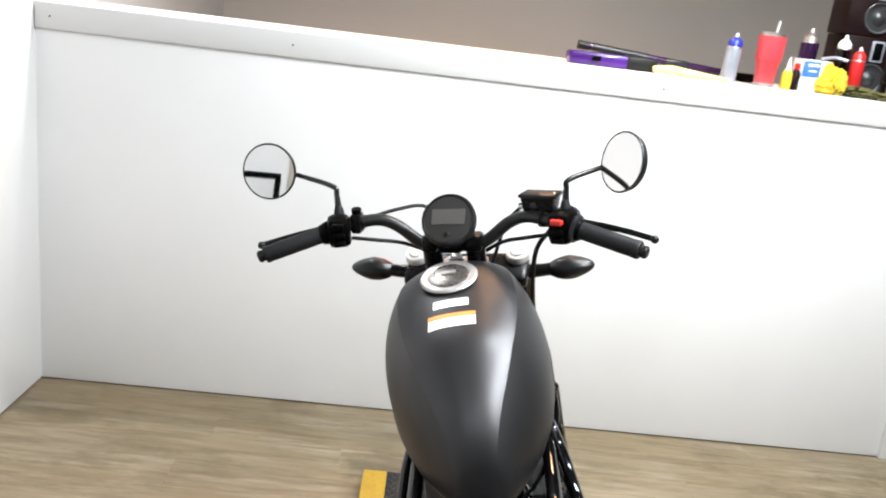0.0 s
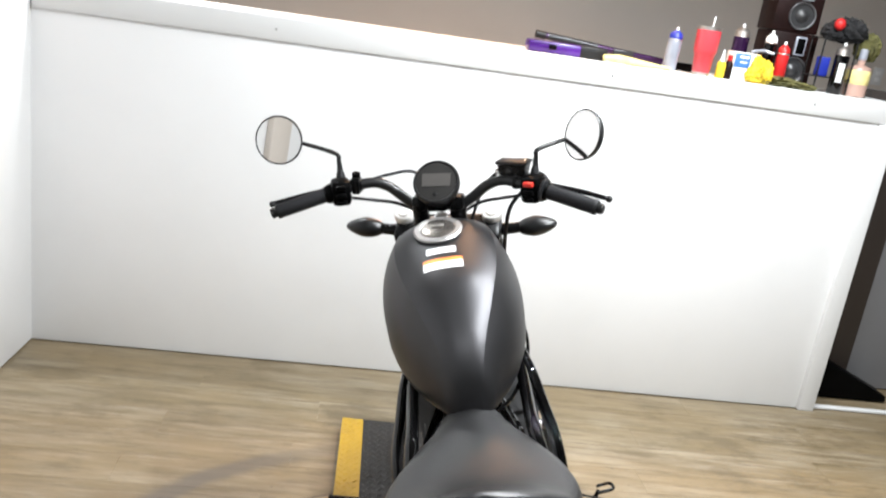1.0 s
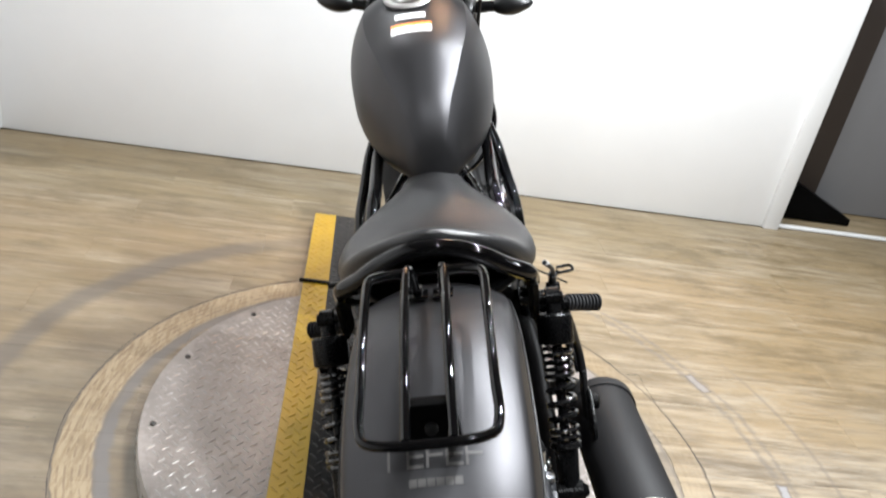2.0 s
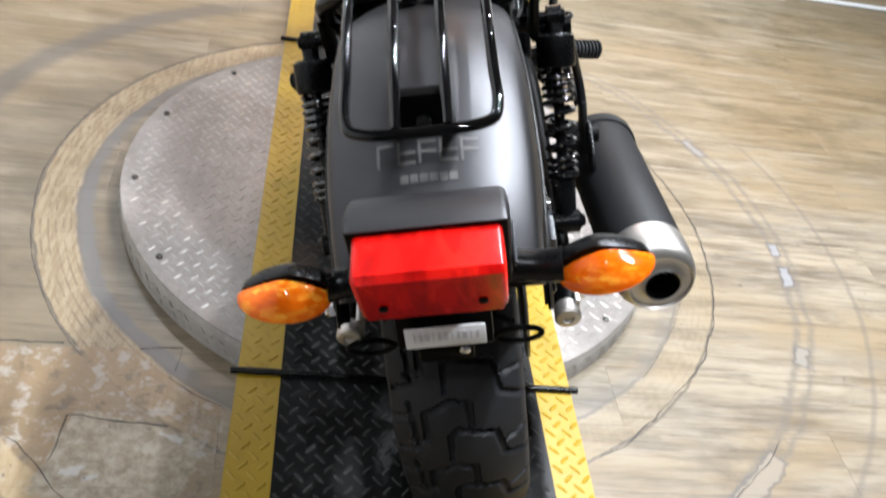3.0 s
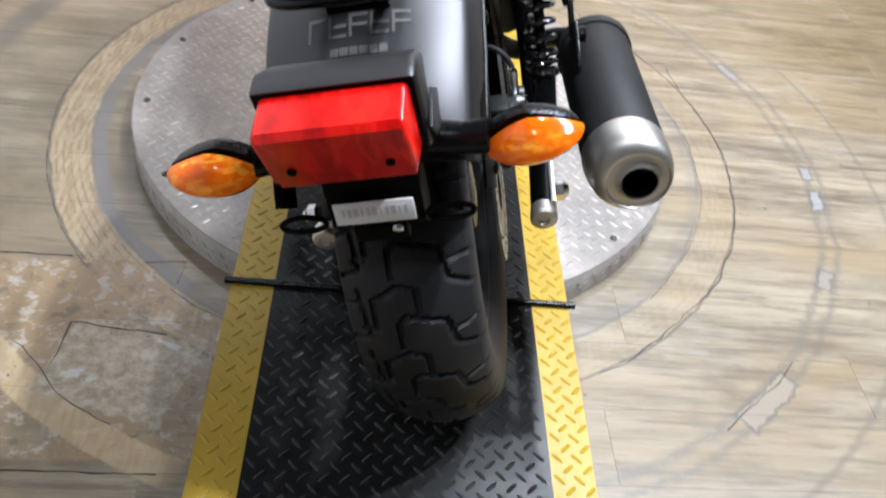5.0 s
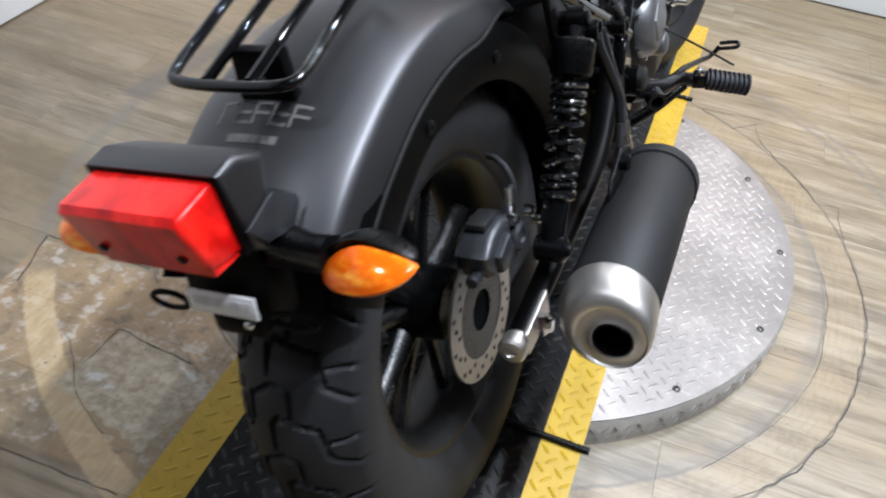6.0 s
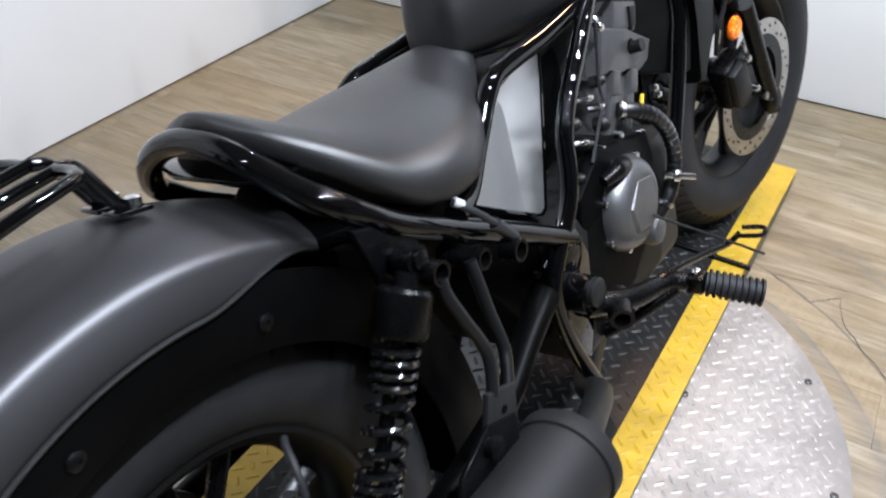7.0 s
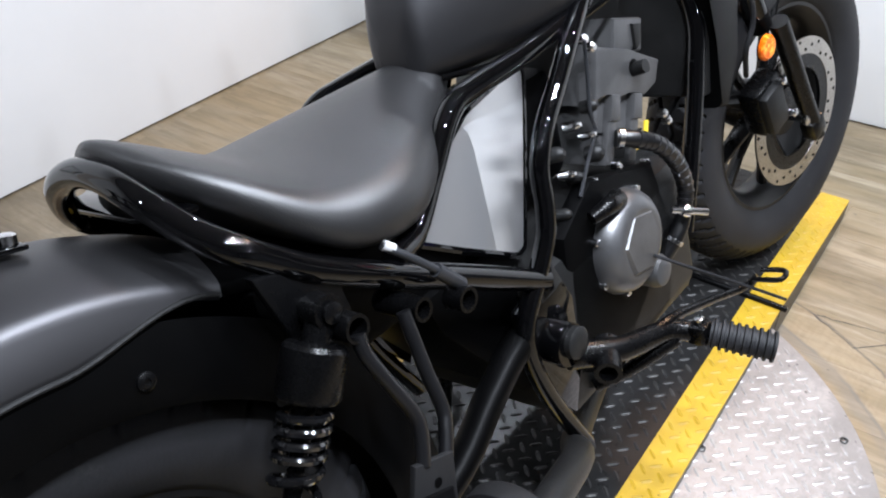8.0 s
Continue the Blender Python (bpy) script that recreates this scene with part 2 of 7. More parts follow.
def floor_material():
    """Grey-brown plank flooring, scuffed in rings round the turntable, with filled and torn patches."""
    m, nt, b = nodes_of("wood_plank_vinyl")
    pos = nt.nodes.new("ShaderNodeNewGeometry").outputs["Position"]
    rnd = nt.nodes.new("ShaderNodeObjectInfo").outputs["Random"]
    off = nt.nodes.new("ShaderNodeCombineXYZ")
    link(nt, math_node(nt, "MULTIPLY", rnd, 37.0), off.inputs[0])
    link(nt, math_node(nt, "MULTIPLY", rnd, 91.0), off.inputs[2])
    add = nt.nodes.new("ShaderNodeVectorMath")
    link(nt, pos, add.inputs[0])
    link(nt, off.outputs[0], add.inputs[1])
    p = add.outputs[0]

    def mul(*a):
        r = a[0]
        for x in a[1:]:
            r = math_node(nt, "MULTIPLY", r, x)
        return r

    g1 = noise_node(nt, scaled(nt, p, 1.1, 8, 1), 2.6, 7, 0.62)
    g2 = noise_node(nt, scaled(nt, p, 4, 60, 1), 3.0, 5, 0.6)
    g3 = noise_node(nt, scaled(nt, p, 1.6, 17, 1), 2.0, 6, 0.7)
    g4 = noise_node(nt, scaled(nt, pos, 0.7, 2.0, 1), 1.6, 4, 0.6)
    col = mix_col(nt, ramp(nt, g1, 0.28, 0.68), (0.100, 0.077, 0.053), (0.310, 0.256, 0.180))
    col = mix_col(nt, mul(ramp(nt, g2, 0.4, 0.7), 0.32), col, (0.385, 0.355, 0.30))
    col = mix_col(nt, mul(ramp(nt, g3, 0.54, 0.72), 0.65), col, (0.085, 0.066, 0.048))
    col = mix_col(nt, mul(ramp(nt, g4, 0.5, 0.7), 0.35), col, (0.33, 0.30, 0.25))
    g5 = noise_node(nt, scaled(nt, pos, 0.9, 2.4, 1), 1.1, 5, 0.65)
    col = mix_col(nt, mul(ramp(nt, g5, 0.42, 0.62), 0.7), col, (0.235, 0.166, 0.086))
    col = mix_col(nt, mul(ramp(nt, noise_node(nt, scaled(nt, p, 1.0, 12, 1), 1.4, 8, 0.72), 0.55, 0.68), 0.5), col, (0.10, 0.078, 0.056))
    g6 = noise_node(nt, scaled(nt, p, 1.7, 30, 1), 2.4, 6, 0.66)
    col = mix_col(nt, mul(ramp(nt, g6, 0.52, 0.66), 0.55), col, (0.088, 0.066, 0.040))
    g7 = noise_node(nt, scaled(nt, p, 2.6, 10, 1), 1.9, 7, 0.7)
    col = mix_col(nt, mul(ramp(nt, g7, 0.56, 0.70), 0.5), col, (0.100, 0.076, 0.046))
    stain = noise_node(nt, scaled(nt, pos, 1.0, 1.6, 1), 2.3, 8, 0.68)
    col = mix_col(nt, mul(ramp(nt, stain, 0.55, 0.7), 0.45), col, (0.095, 0.076, 0.056))
    col = mix_col(nt, mul(ramp(nt, stain, 0.44, 0.32), 0.3), col, (0.40, 0.365, 0.30))
    col = mix_col(nt, mul(rnd, 0.15), col, (0.32, 0.28, 0.215))
    sep = nt.nodes.new("ShaderNodeSeparateXYZ")
    link(nt, pos, sep.inputs[0])
    # browner boards towards the back wall
    back = mul(ramp(nt, sep.outputs[1], 0.5, 1.5), ramp(nt, g1, 0.75, 0.3, 0.35, 1.0))
    col = mix_col(nt, mul(back, 0.72), col, (0.200, 0.147, 0.074))
    # paleness of the strongly lit front right, put into the colour
    pale = mul(ramp(nt, sep.outputs[0], 0.2, 0.7), ramp(nt, sep.outputs[1], -0.5, 0.2, 1.0, 0.0))
    col = mix_col(nt, mul(pale, 0.15), col, (0.36, 0.345, 0.325))
    col = mix_col(nt, mul(back, ramp(nt, stain, 0.50, 0.62), 0.5), col, (0.085, 0.062, 0.033))
    col = mix_col(nt, mul(back, ramp(nt, g3, 0.48, 0.64), 0.5), col, (0.080, 0.059, 0.031))
    # grime trodden into the boards beside the ramp, with the bike's shade painted in
    grime_and_shade = mul(ramp(nt, sep.outputs[0], -0.70, -0.22, 1.0, 0.0), ramp(nt, sep.outputs[1], 0.5, 1.25, 1.0, 0.25), ramp(nt, stain, 0.62, 0.36, 0.45, 1.0), ramp(nt, sep.outputs[1], -0.48, -0.22, 0.25, 1.0))
    col = mix_col(nt, mul(grime_and_shade, 0.82), col, (0.090, 0.068, 0.037))
    dx, dy = math_node(nt, "SUBTRACT", sep.outputs[0], DISC[0]), math_node(nt, "SUBTRACT", sep.outputs[1], DISC[1])
    rad = math_node(nt, "SQRT", math_node(nt, "ADD", mul(dx, dx), mul(dy, dy)))
    ang = mul(math_node(nt, "ARCTAN2", dy, dx), 180 / math.pi)
    wob, fine = noise_node(nt, pos, 4.1, 4), noise_node(nt, pos, 45, 6, 0.7)
    jag = noise_node(nt, pos, 26, 3, 0.6)

    def radius(w, j):
        r = math_node(nt, "ADD", rad, mul(math_node(nt, "SUBTRACT", wob, 0.5), w))
        return math_node(nt, "ADD", r, mul(math_node(nt, "SUBTRACT", jag, 0.5), j))

    crisp, loose = radius(0.012, 0.012), radius(0.05, 0.02)

    def band(r, lo, hi, soft):
        return mul(ramp(nt, r, lo - soft, lo + soft), ramp(nt, r, hi - soft, hi + soft, 1.0, 0.0))

    def sector(a0, a1, soft=3.0):
        return mul(ramp(nt, ang, a0 - soft, a0 + soft), ramp(nt, ang, a1 - soft, a1 + soft, 1.0, 0.0))

    def patch(cx, cy, hx, hy, turn, soft=0.006, rag=0.05):
        """A torn or filled patch with a ragged outline."""
        c, s = math.cos(radians(turn)), math.sin(radians(turn))
        ex, ey = math_node(nt, "SUBTRACT", sep.outputs[0], cx), math_node(nt, "SUBTRACT", sep.outputs[1], cy)
        u = math_node(nt, "ABSOLUTE", math_node(nt, "ADD", mul(ex, c), mul(ey, s)))
        v = math_node(nt, "ABSOLUTE", math_node(nt, "SUBTRACT", mul(ey, c), mul(ex, s)))
        d = math_node(nt, "MAXIMUM", math_node(nt, "SUBTRACT", u, hx), math_node(nt, "SUBTRACT", v, hy))
        d = math_node(nt, "ADD", d, mul(math_node(nt, "SUBTRACT", jag, 0.5), rag))
        return ramp(nt, d, -soft, soft, 1.0, 0.0)

    # rubbed ring: bare tan, cross-hatched by the boards' backing
    hatch = ramp(nt, noise_node(nt, scaled(nt, pos, 90, 14, 1), 1.0, 3, 0.6), 0.35, 0.65)
    arc = math_node(nt, "SINE", mul(rad, 420.0))
    ring = band(crisp, 0.712, 0.795, 0.003)
    side = math_node(nt, "ADD", ramp(nt, ang, 80, 110, 0.22, 0.9), mul(sector(-181, -118, 6), 0.68))
    ring = mul(ring, side)
    col = mix_col(nt, mul(ring, 0.78), col, (0.25, 0.178, 0.092))
    col = mix_col(nt, mul(ring, hatch, 0.55), col, (0.40, 0.325, 0.210))
    col = mix_col(nt, mul(ring, ramp(nt, arc, 0.2, 0.9), ramp(nt, jag, 0.4, 0.6), 0.75), col, (0.15, 0.100, 0.058))
    # grey smear inside it, strongest beside the left half
    smear = mul(band(loose, 0.683, 0.712, 0.010), math_node(nt, "ADD", ramp(nt, ang, 40, 130, 0.35, 0.9), sector(-185, -125, 4)))
    col = mix_col(nt, math_node(nt, "MINIMUM", mul(smear, 0.85), 0.85), col, (0.125, 0.118, 0.115))
    col = mix_col(nt, mul(band(crisp, 0.705, 0.7125, 0.003), ramp(nt, wob, 0.35, 0.5), 0.65), col, (0.12, 0.105, 0.09))
    # thin dirt line at the ring's outer edge
    col = mix_col(nt, mul(band(crisp, 0.793, 0.7985, 0.002), 0.75), col, (0.085, 0.068, 0.052))
    # outer smears
    dbl = math_node(nt, "ADD", band(loose, 0.985, 1.003, 0.008), band(loose, 1.022, 1.036, 0.008))
    right = sector(-75, 62, 8)
    col = mix_col(nt, mul(dbl, right, ramp(nt, fine, 0.3, 0.55), 0.62), col, (0.135, 0.118, 0.10))
    left = ramp(nt, ang, 95, 130)
    col = mix_col(nt, mul(band(loose, 1.005, 1.075, 0.02), left, 0.75), col, (0.10, 0.085, 0.07))
    col = mix_col(nt, mul(band(loose, 1.01, 1.04, 0.015), sector(-182, -148, 3), 0.6), col, (0.13, 0.115, 0.10))
    col = mix_col(nt, mul(band(crisp, 1.163, 1.175, 0.005), sector(-60, 25, 8), 0.5), col, (0.14, 0.12, 0.10))
    # torn boards behind the left of the ramp
    torn = mul(patch(-0.60, -0.10, 0.27, 0.215, 3, 0.004, 0.02), ramp(nt, rad, 0.715, 0.72))
    col = mix_col(nt, mul(torn, ramp(nt, wob, 0.33, 0.58), 0.8), col, (0.245, 0.160, 0.080))
    col = mix_col(nt, mul(torn, ramp(nt, fine, 0.52, 0.66), 0.45), col, (0.36, 0.33, 0.30))
    col = mix_col(nt, mul(torn, ramp(nt, jag, 0.54, 0.66), 0.55), col, (0.40, 0.37, 0.325))
    col = mix_col(nt, mul(torn, ramp(nt, jag, 0.44, 0.34, 0.0, 1.0), 0.55), col, (0.085, 0.062, 0.040))
    tear = mul(band(crisp, 0.99, 1.045, 0.004), sector(-143, -110, 1))
    col = mix_col(nt, mul(tear, 0.5), col, (0.42, 0.30, 0.155))
    col = mix_col(nt, mul(tear, hatch, 0.35), col, (0.46, 0.37, 0.23))
    col = mix_col(nt, mul(patch(-0.49, -0.135, 0.115, 0.085, -14, 0.004, 0.05), 0.8), col, mix_col(nt, ramp(nt, fine, 0.35, 0.65), (0.21, 0.175, 0.12), (0.40, 0.35, 0.265)))
    for cx, cy, hx, hy, a in ((-0.565, -0.15, 0.016, 0.006, 0), (-0.53, -0.16, 0.012, 0.005, 20), (-0.42, -0.075, 0.02, 0.004, -25)):
        col = mix_col(nt, mul(patch(cx, cy, hx, hy, a, 0.003, 0.03), 0.7), col, (0.45, 0.44, 0.43))
    # scraped and filled spots in the outer smear
    for a, r, hx, hy, c in ((-2, 1.005, 0.020, 0.010, (0.36, 0.365, 0.38)), (-8, 1.003, 0.034, 0.012, (0.37, 0.375, 0.39)), (-24, 1.005, 0.028, 0.013, (0.33, 0.30, 0.25)), (-47, 1.012, 0.078, 0.018, (0.36, 0.30, 0.22)), (24, 1.005, 0.04, 0.010, (0.30, 0.28, 0.26))):
        q = radians(a)
        at = (DISC[0] + r * math.cos(q), DISC[1] + r * math.sin(q))
        col = mix_col(nt, mul(patch(*at, hx + 0.006, hy + 0.006, a + 90, 0.003, 0.03), 0.7), col, (0.11, 0.10, 0.095))
        col = mix_col(nt, mul(patch(*at, hx, hy, a + 90, 0.003, 0.03), 0.5), col, c)
    specks = ramp(nt, noise_node(nt, pos, 60, 2, 0.4), 0.74, 0.77)
    col = mix_col(nt, mul(specks, 0.7), col, (0.07, 0.06, 0.05))
    link(nt, col, b.inputs["Base Color"])
    link(nt, math_node(nt, "ADD", mul(g2, 0.18), 0.34), b.inputs["Roughness"])
    bump(nt, b, math_node(nt, "ADD", math_node(nt, "ADD", g2, fine), mul(ring, hatch)), 0.12)
    return m


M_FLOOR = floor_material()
M_CRACK = surface("floor_crack_dirt", (0.035, 0.032, 0.03), 0.8, 0, 0.3, 30, 200, 0.2)


# ---- mesh helpers ----
def finish(name, bm, mat, angle=38):
    me = bpy.data.meshes.new(name)
    bmesh.ops.recalc_face_normals(bm, faces=bm.faces)
    bm.to_mesh(me)
    bm.free()
    if mat:
        me.materials.append(mat)
    for p in me.polygons:
        p.use_smooth = True
    me.set_sharp_from_angle(angle=radians(angle))
    return me


def part(name, bm, mat, parent, label="", angle=38):
    """One mesh part under a thing or under a part."""
    ob = new(name, finish(name, bm, mat, angle))
    ob.parent = parent
    return tagged(ob, label) if label else ob


def thing(name, m, label, category, group="", kind=""):
    ob = new(name)
    ob.empty_display_size = 0.1
    ob.matrix_world = m
    return tagged(ob, label, category, group, kind)


def solid(name, bm, mat, label, category="", kind="", group="", angle=38):
    return tagged(new(name, finish(name, bm, mat, angle)), label, category, group, kind)


def smooth_path(pts, step=5):
    pts = [Vector(p) for p in pts]
    if len(pts) < 3:
        return pts
    ext = [2 * pts[0] - pts[1]] + pts + [2 * pts[-1] - pts[-2]]
    out = []
    for a, b, c, d in zip(ext, ext[1:], ext[2:], ext[3:]):
        for k in range(step):
            t = k / step
            out.append(0.5 * (2 * b + (c - a) * t + (2 * a - 5 * b + 4 * c - d) * t * t + (3 * b - a - 3 * c + d) * t ** 3))
    return out + [pts[-1]]


def rings(bm, loops, cap=True, closed=False):
    vs = [[bm.verts.new(p) for p in loop] for loop in loops]
    n = len(vs[0])
    pairs = list(zip(vs, vs[1:])) + ([(vs[-1], vs[0])] if closed else [])
    for a, b in pairs:
        for k in range(n):
            bm.faces.new((a[k], a[(k + 1) % n], b[(k + 1) % n], b[k]))
    if cap and not closed:
        bm.faces.new(vs[0][::-1])
        bm.faces.new(vs[-1])
    return bm


def tube(bm, pts, r, n=10, smooth=5, cap=True, flat=1.0):
    """A round bar along a path; r may be a list along the path's own points; flat squeezes the section."""
    path = smooth_path(pts, smooth) if smooth > 1 else [Vector(p) for p in pts]
    loops, up = [], None
    for i, p in enumerate(path):
        d = (path[min(i + 1, len(path) - 1)] - path[max(i - 1, 0)]).normalized()
        if up is None:
            up = d.orthogonal().normalized()
        up = (up - d * up.dot(d)).normalized()
        side = d.cross(up)
        if isinstance(r, (list, tuple)):
            f = i / (len(path) - 1) * (len(r) - 1)
            k = min(int(f), len(r) - 2)
            rad = r[k] + (r[k + 1] - r[k]) * (f - k)
        else:
            rad = r
        loops.append([p + rad * (math.cos(2 * math.pi * j / n) * up + flat * math.sin(2 * math.pi * j / n) * side) for j in range(n)])
    return rings(bm, loops, cap)


def lathe(bm, profile, origin=(0, 0, 0), axis=(0, 0, 1), n=32, closed=False, cap=True):
    """profile: (height along the axis, radius)."""
    axis, origin = Vector(axis).normalized(), Vector(origin)
    u = axis.orthogonal().normalized()
    v = axis.cross(u)
    loops = [[origin + axis * h + max(r, 1e-4) * (math.cos(2 * math.pi * k / n) * u + math.sin(2 * math.pi * k / n) * v) for k in range(n)]
             for h, r in profile]
    return rings(bm, loops, cap, closed)


def box(bm, c, size, bevel=0.0, m=None, seg=2):
    r = bmesh.ops.create_cube(bm, size=1)
    bmesh.ops.scale(bm, vec=size, verts=r["verts"])
    if bevel:
        es = list({e for v in r["verts"] for e in v.link_edges})
        g = bmesh.ops.bevel(bm, geom=es, offset=bevel, segments=seg, affect="EDGES", profile=0.5)
        vs = list({v for f in g["faces"] for v in f.verts} | {v for v in r["verts"] if v.is_valid})
    else:
        vs = r["verts"]
    bmesh.ops.transform(bm, matrix=Matrix.Translation(c) @ (m or Matrix()), verts=vs)
    return bm


def prism(bm, outline, axis, lo, hi, bevel=0.0, seg=2):
    """A plate from an outline in two coordinates, thick along the axis x, y or z."""
    def at(a, b, h):
        return {"x": (h, a, b), "y": (a, h, b), "z": (a, b, h)}[axis]
    lower = [bm.verts.new(at(a, b, lo)) for a, b in outline]
    upper = [bm.verts.new(at(a, b, hi)) for a, b in outline]
    n = len(outline)
    fs = [bm.faces.new(lower[::-1]), bm.faces.new(upper)]
    fs += [bm.faces.new((lower[k], lower[(k + 1) % n], upper[(k + 1) % n], upper[k])) for k in range(n)]
    if bevel:
        es = list({e for f in fs[:2] for e in f.edges})
        bmesh.ops.bevel(bm, geom=es, offset=bevel, segments=seg, affect="EDGES", profile=0.5)
    return bm


def ball(bm, c, size, m=None, seg=20):
    r = bmesh.ops.create_uvsphere(bm, u_segments=seg, v_segments=seg // 2, radius=1)
    bmesh.ops.transform(bm, matrix=Matrix.Translation(c) @ (m or Matrix()) @ Matrix.Diagonal((*size, 1)), verts=r["verts"])
    return bm


def turned(bm, m):
    bmesh.ops.transform(bm, matrix=m, verts=bm.verts)
    return bm


def B():
    return bmesh.new()


def lugs(name, inside, x0, x1, y0, y1, height, mat, parent, pitch=0.0310, row=0.0185, rise=0.0019):
    """The raised lens-shaped lugs of a tread plate, alternating in direction, joined. height(x, y) is the plate's top."""
    verts, faces = [], []
    L, Wd, Hh = 0.0132, 0.0040, rise
    shape = [(-L, 0), (-L * 0.5, -Wd), (L * 0.5, -Wd), (L, 0), (L * 0.5, Wd), (-L * 0.5, Wd)]
    nx, ny = int((x1 - x0) / pitch) + 2, int((y1 - y0) / row) + 1
    for j in range(ny):
        for i in range(nx):
            x, y = x0 + (i + 0.5 * (j % 2)) * pitch, y0 + j * row
            if not inside(x, y):
                continue
            a = radians(45 if j % 2 else -45)
            c, s = math.cos(a), math.sin(a)
            k = len(verts)
            for u, v in shape:
                px, py = x + u * c - v * s, y + u * s + v * c
                verts.append((px, py, height(px, py) - 0.0003))
            for u in (-L * 0.55, L * 0.55):
                px, py = x + u * c, y + u * s
                verts.append((px, py, height(px, py) + Hh))
            faces += [(k, k + 1, k + 6), (k + 1, k + 2, k + 7, k + 6), (k + 2, k + 3, k + 7), (k + 3, k + 4, k + 7),
                      (k + 4, k + 5, k + 6, k + 7), (k + 5, k, k + 6)]
    me = bpy.data.meshes.new(name)
    me.from_pydata(verts, [], faces)
    me.materials.append(mat)
    ob = new(name, me)
    ob.parent = parent
    return tagged(ob, "", "", "", "stuff")


# ---- the room ----
WA = 1.64                                   # the back wall's turn against the runway, in degrees
BL = Vector((-1.570, 2.243, 0))             # inner corner of back wall and left wall
ROOM = Matrix.Translation(BL) @ Matrix.Rotation(radians(WA), 4, "Z")   # x along the back wall, y away from the room
WALL_LEN, TOP, LEDGE = 3.250, 1.368, 0.46


def wall(name, lo, hi, mat, label, bevel=0.004):
    bm = box(B(), [(a + b) / 2 for a, b in zip(lo, hi)], [b - a for a, b in zip(lo, hi)], bevel)
    turned(bm, ROOM)
    return solid(name, bm, mat, label, "wall", "structure")


wall("wall_back", (-0.03, 0.0, 0), (WALL_LEN, 0.12, TOP - 0.03), M_WALL, "white painted low partition wall behind the motorcycle")
wall("trim_ledge_front", (-0.004, -0.012, TOP - 0.087), (WALL_LEN + 0.072, -0.001, TOP - 0.001), M_TRIM, "white painted board along the top of the low wall", 0.003)
wall("ledge_top", (-0.004, -0.001, TOP - 0.03), (WALL_LEN + 0.072, LEDGE, TOP), M_TRIM, "white wide ledge on top of the low partition wall", 0.003)
wall("trim_wall_end", (WALL_LEN, -0.02, 0), (WALL_LEN + 0.072, 0.14, TOP - 0.088), M_TRIM, "white painted end post of the low wall", 0.003)
bm = box(B(), (BL.x - 0.068, -0.6, CEIL / 2), (0.12, 10.6, CEIL), 0.004)
solid("wall_left", bm, M_WALL, "white painted side wall", "wall", "structure")
# Added panel and post stand in for bright framed shapes in the left mirror.
nb = thing("mirrored_frame_panel", pose(BL.x - 0.008, -0.27, 0.0), "added white panel in a dark frame, reflected in the left mirror", "notice board")
part("board", box(B(), (0.006, 0, 0.86), (0.010, 0.44, 0.40), 0.002), M_TRIM, nb)
for nm, c, size in (("frame_rail", (0.009, 0, 1.062), (0.020, 0.47, 0.020)), ("frame_rail", (0.009, 0, 0.66), (0.020, 0.47, 0.020)), ("frame_stile", (0.009, 0.228, 0.861), (0.018, 0.024, 0.384)), ("frame_stile", (0.009, -0.222, 0.861), (0.018, 0.036, 0.384))):
    part(nm, box(B(), c, size, 0.002), M_PLASTIC, nb)
bm = box(B(), (BL.x + 0.011, -0.66, CEIL / 2 - 0.01), (0.034, 0.16, CEIL - 0.03), 0.004)
solid("trim_side_wall", bm, M_FARWALL, "warm grey post on the side wall", "trim", "structure")
wall("wall_far", (-0.12, 2.4, 0), (6.2, 2.52, CEIL), M_FARWALL, "warm grey wall of the workshop beyond the ledge")
# unseen walls and ceiling that close the room and keep bounced light low
wall("wall_right", (6.2, -6.2, 0), (6.32, 2.52, CEIL), M_DIM, "unseen side wall, dark to cut bounced light")
wall("wall_behind", (-0.12, -6.32, 0), (6.32, -6.2, CEIL), M_DIM, "unseen wall opposite the ledge, dark to cut bounced light")
bm = box(B(), (3.0, -1.9, CEIL + 0.05), (6.9, 9.3, 0.1))
solid("ceiling", turned(bm, ROOM), M_CEIL, "unseen ceiling, dark to cut bounced light", "ceiling", "structure")

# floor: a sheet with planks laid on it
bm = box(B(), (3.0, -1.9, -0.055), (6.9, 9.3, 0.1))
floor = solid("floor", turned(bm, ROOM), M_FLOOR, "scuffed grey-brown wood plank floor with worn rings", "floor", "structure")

# opening beside the wall's end: threshold, dark room and what stands in it
bm = box(B(), (WALL_LEN + 0.072 + 0.5, 0.03, 0.004), (1.0, 0.028, 0.012), 0.003)
solid("threshold", turned(bm, ROOM), M_TRIM, "white metal door threshold strip on the floor", "threshold", "structure")
wall("wall_jamb", (WALL_LEN + 1.07, -0.02, 0), (WALL_LEN + 1.2, 0.14, CEIL), M_FARWALL, "grey door jamb wall")
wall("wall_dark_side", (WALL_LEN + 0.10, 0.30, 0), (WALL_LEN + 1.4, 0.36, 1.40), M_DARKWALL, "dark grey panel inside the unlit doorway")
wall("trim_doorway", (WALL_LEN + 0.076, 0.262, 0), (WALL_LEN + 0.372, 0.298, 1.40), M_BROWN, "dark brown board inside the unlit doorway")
# dark shape low in the doorway, drawn as a black wedge
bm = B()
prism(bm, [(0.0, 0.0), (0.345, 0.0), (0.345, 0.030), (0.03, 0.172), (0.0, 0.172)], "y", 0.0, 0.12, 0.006)
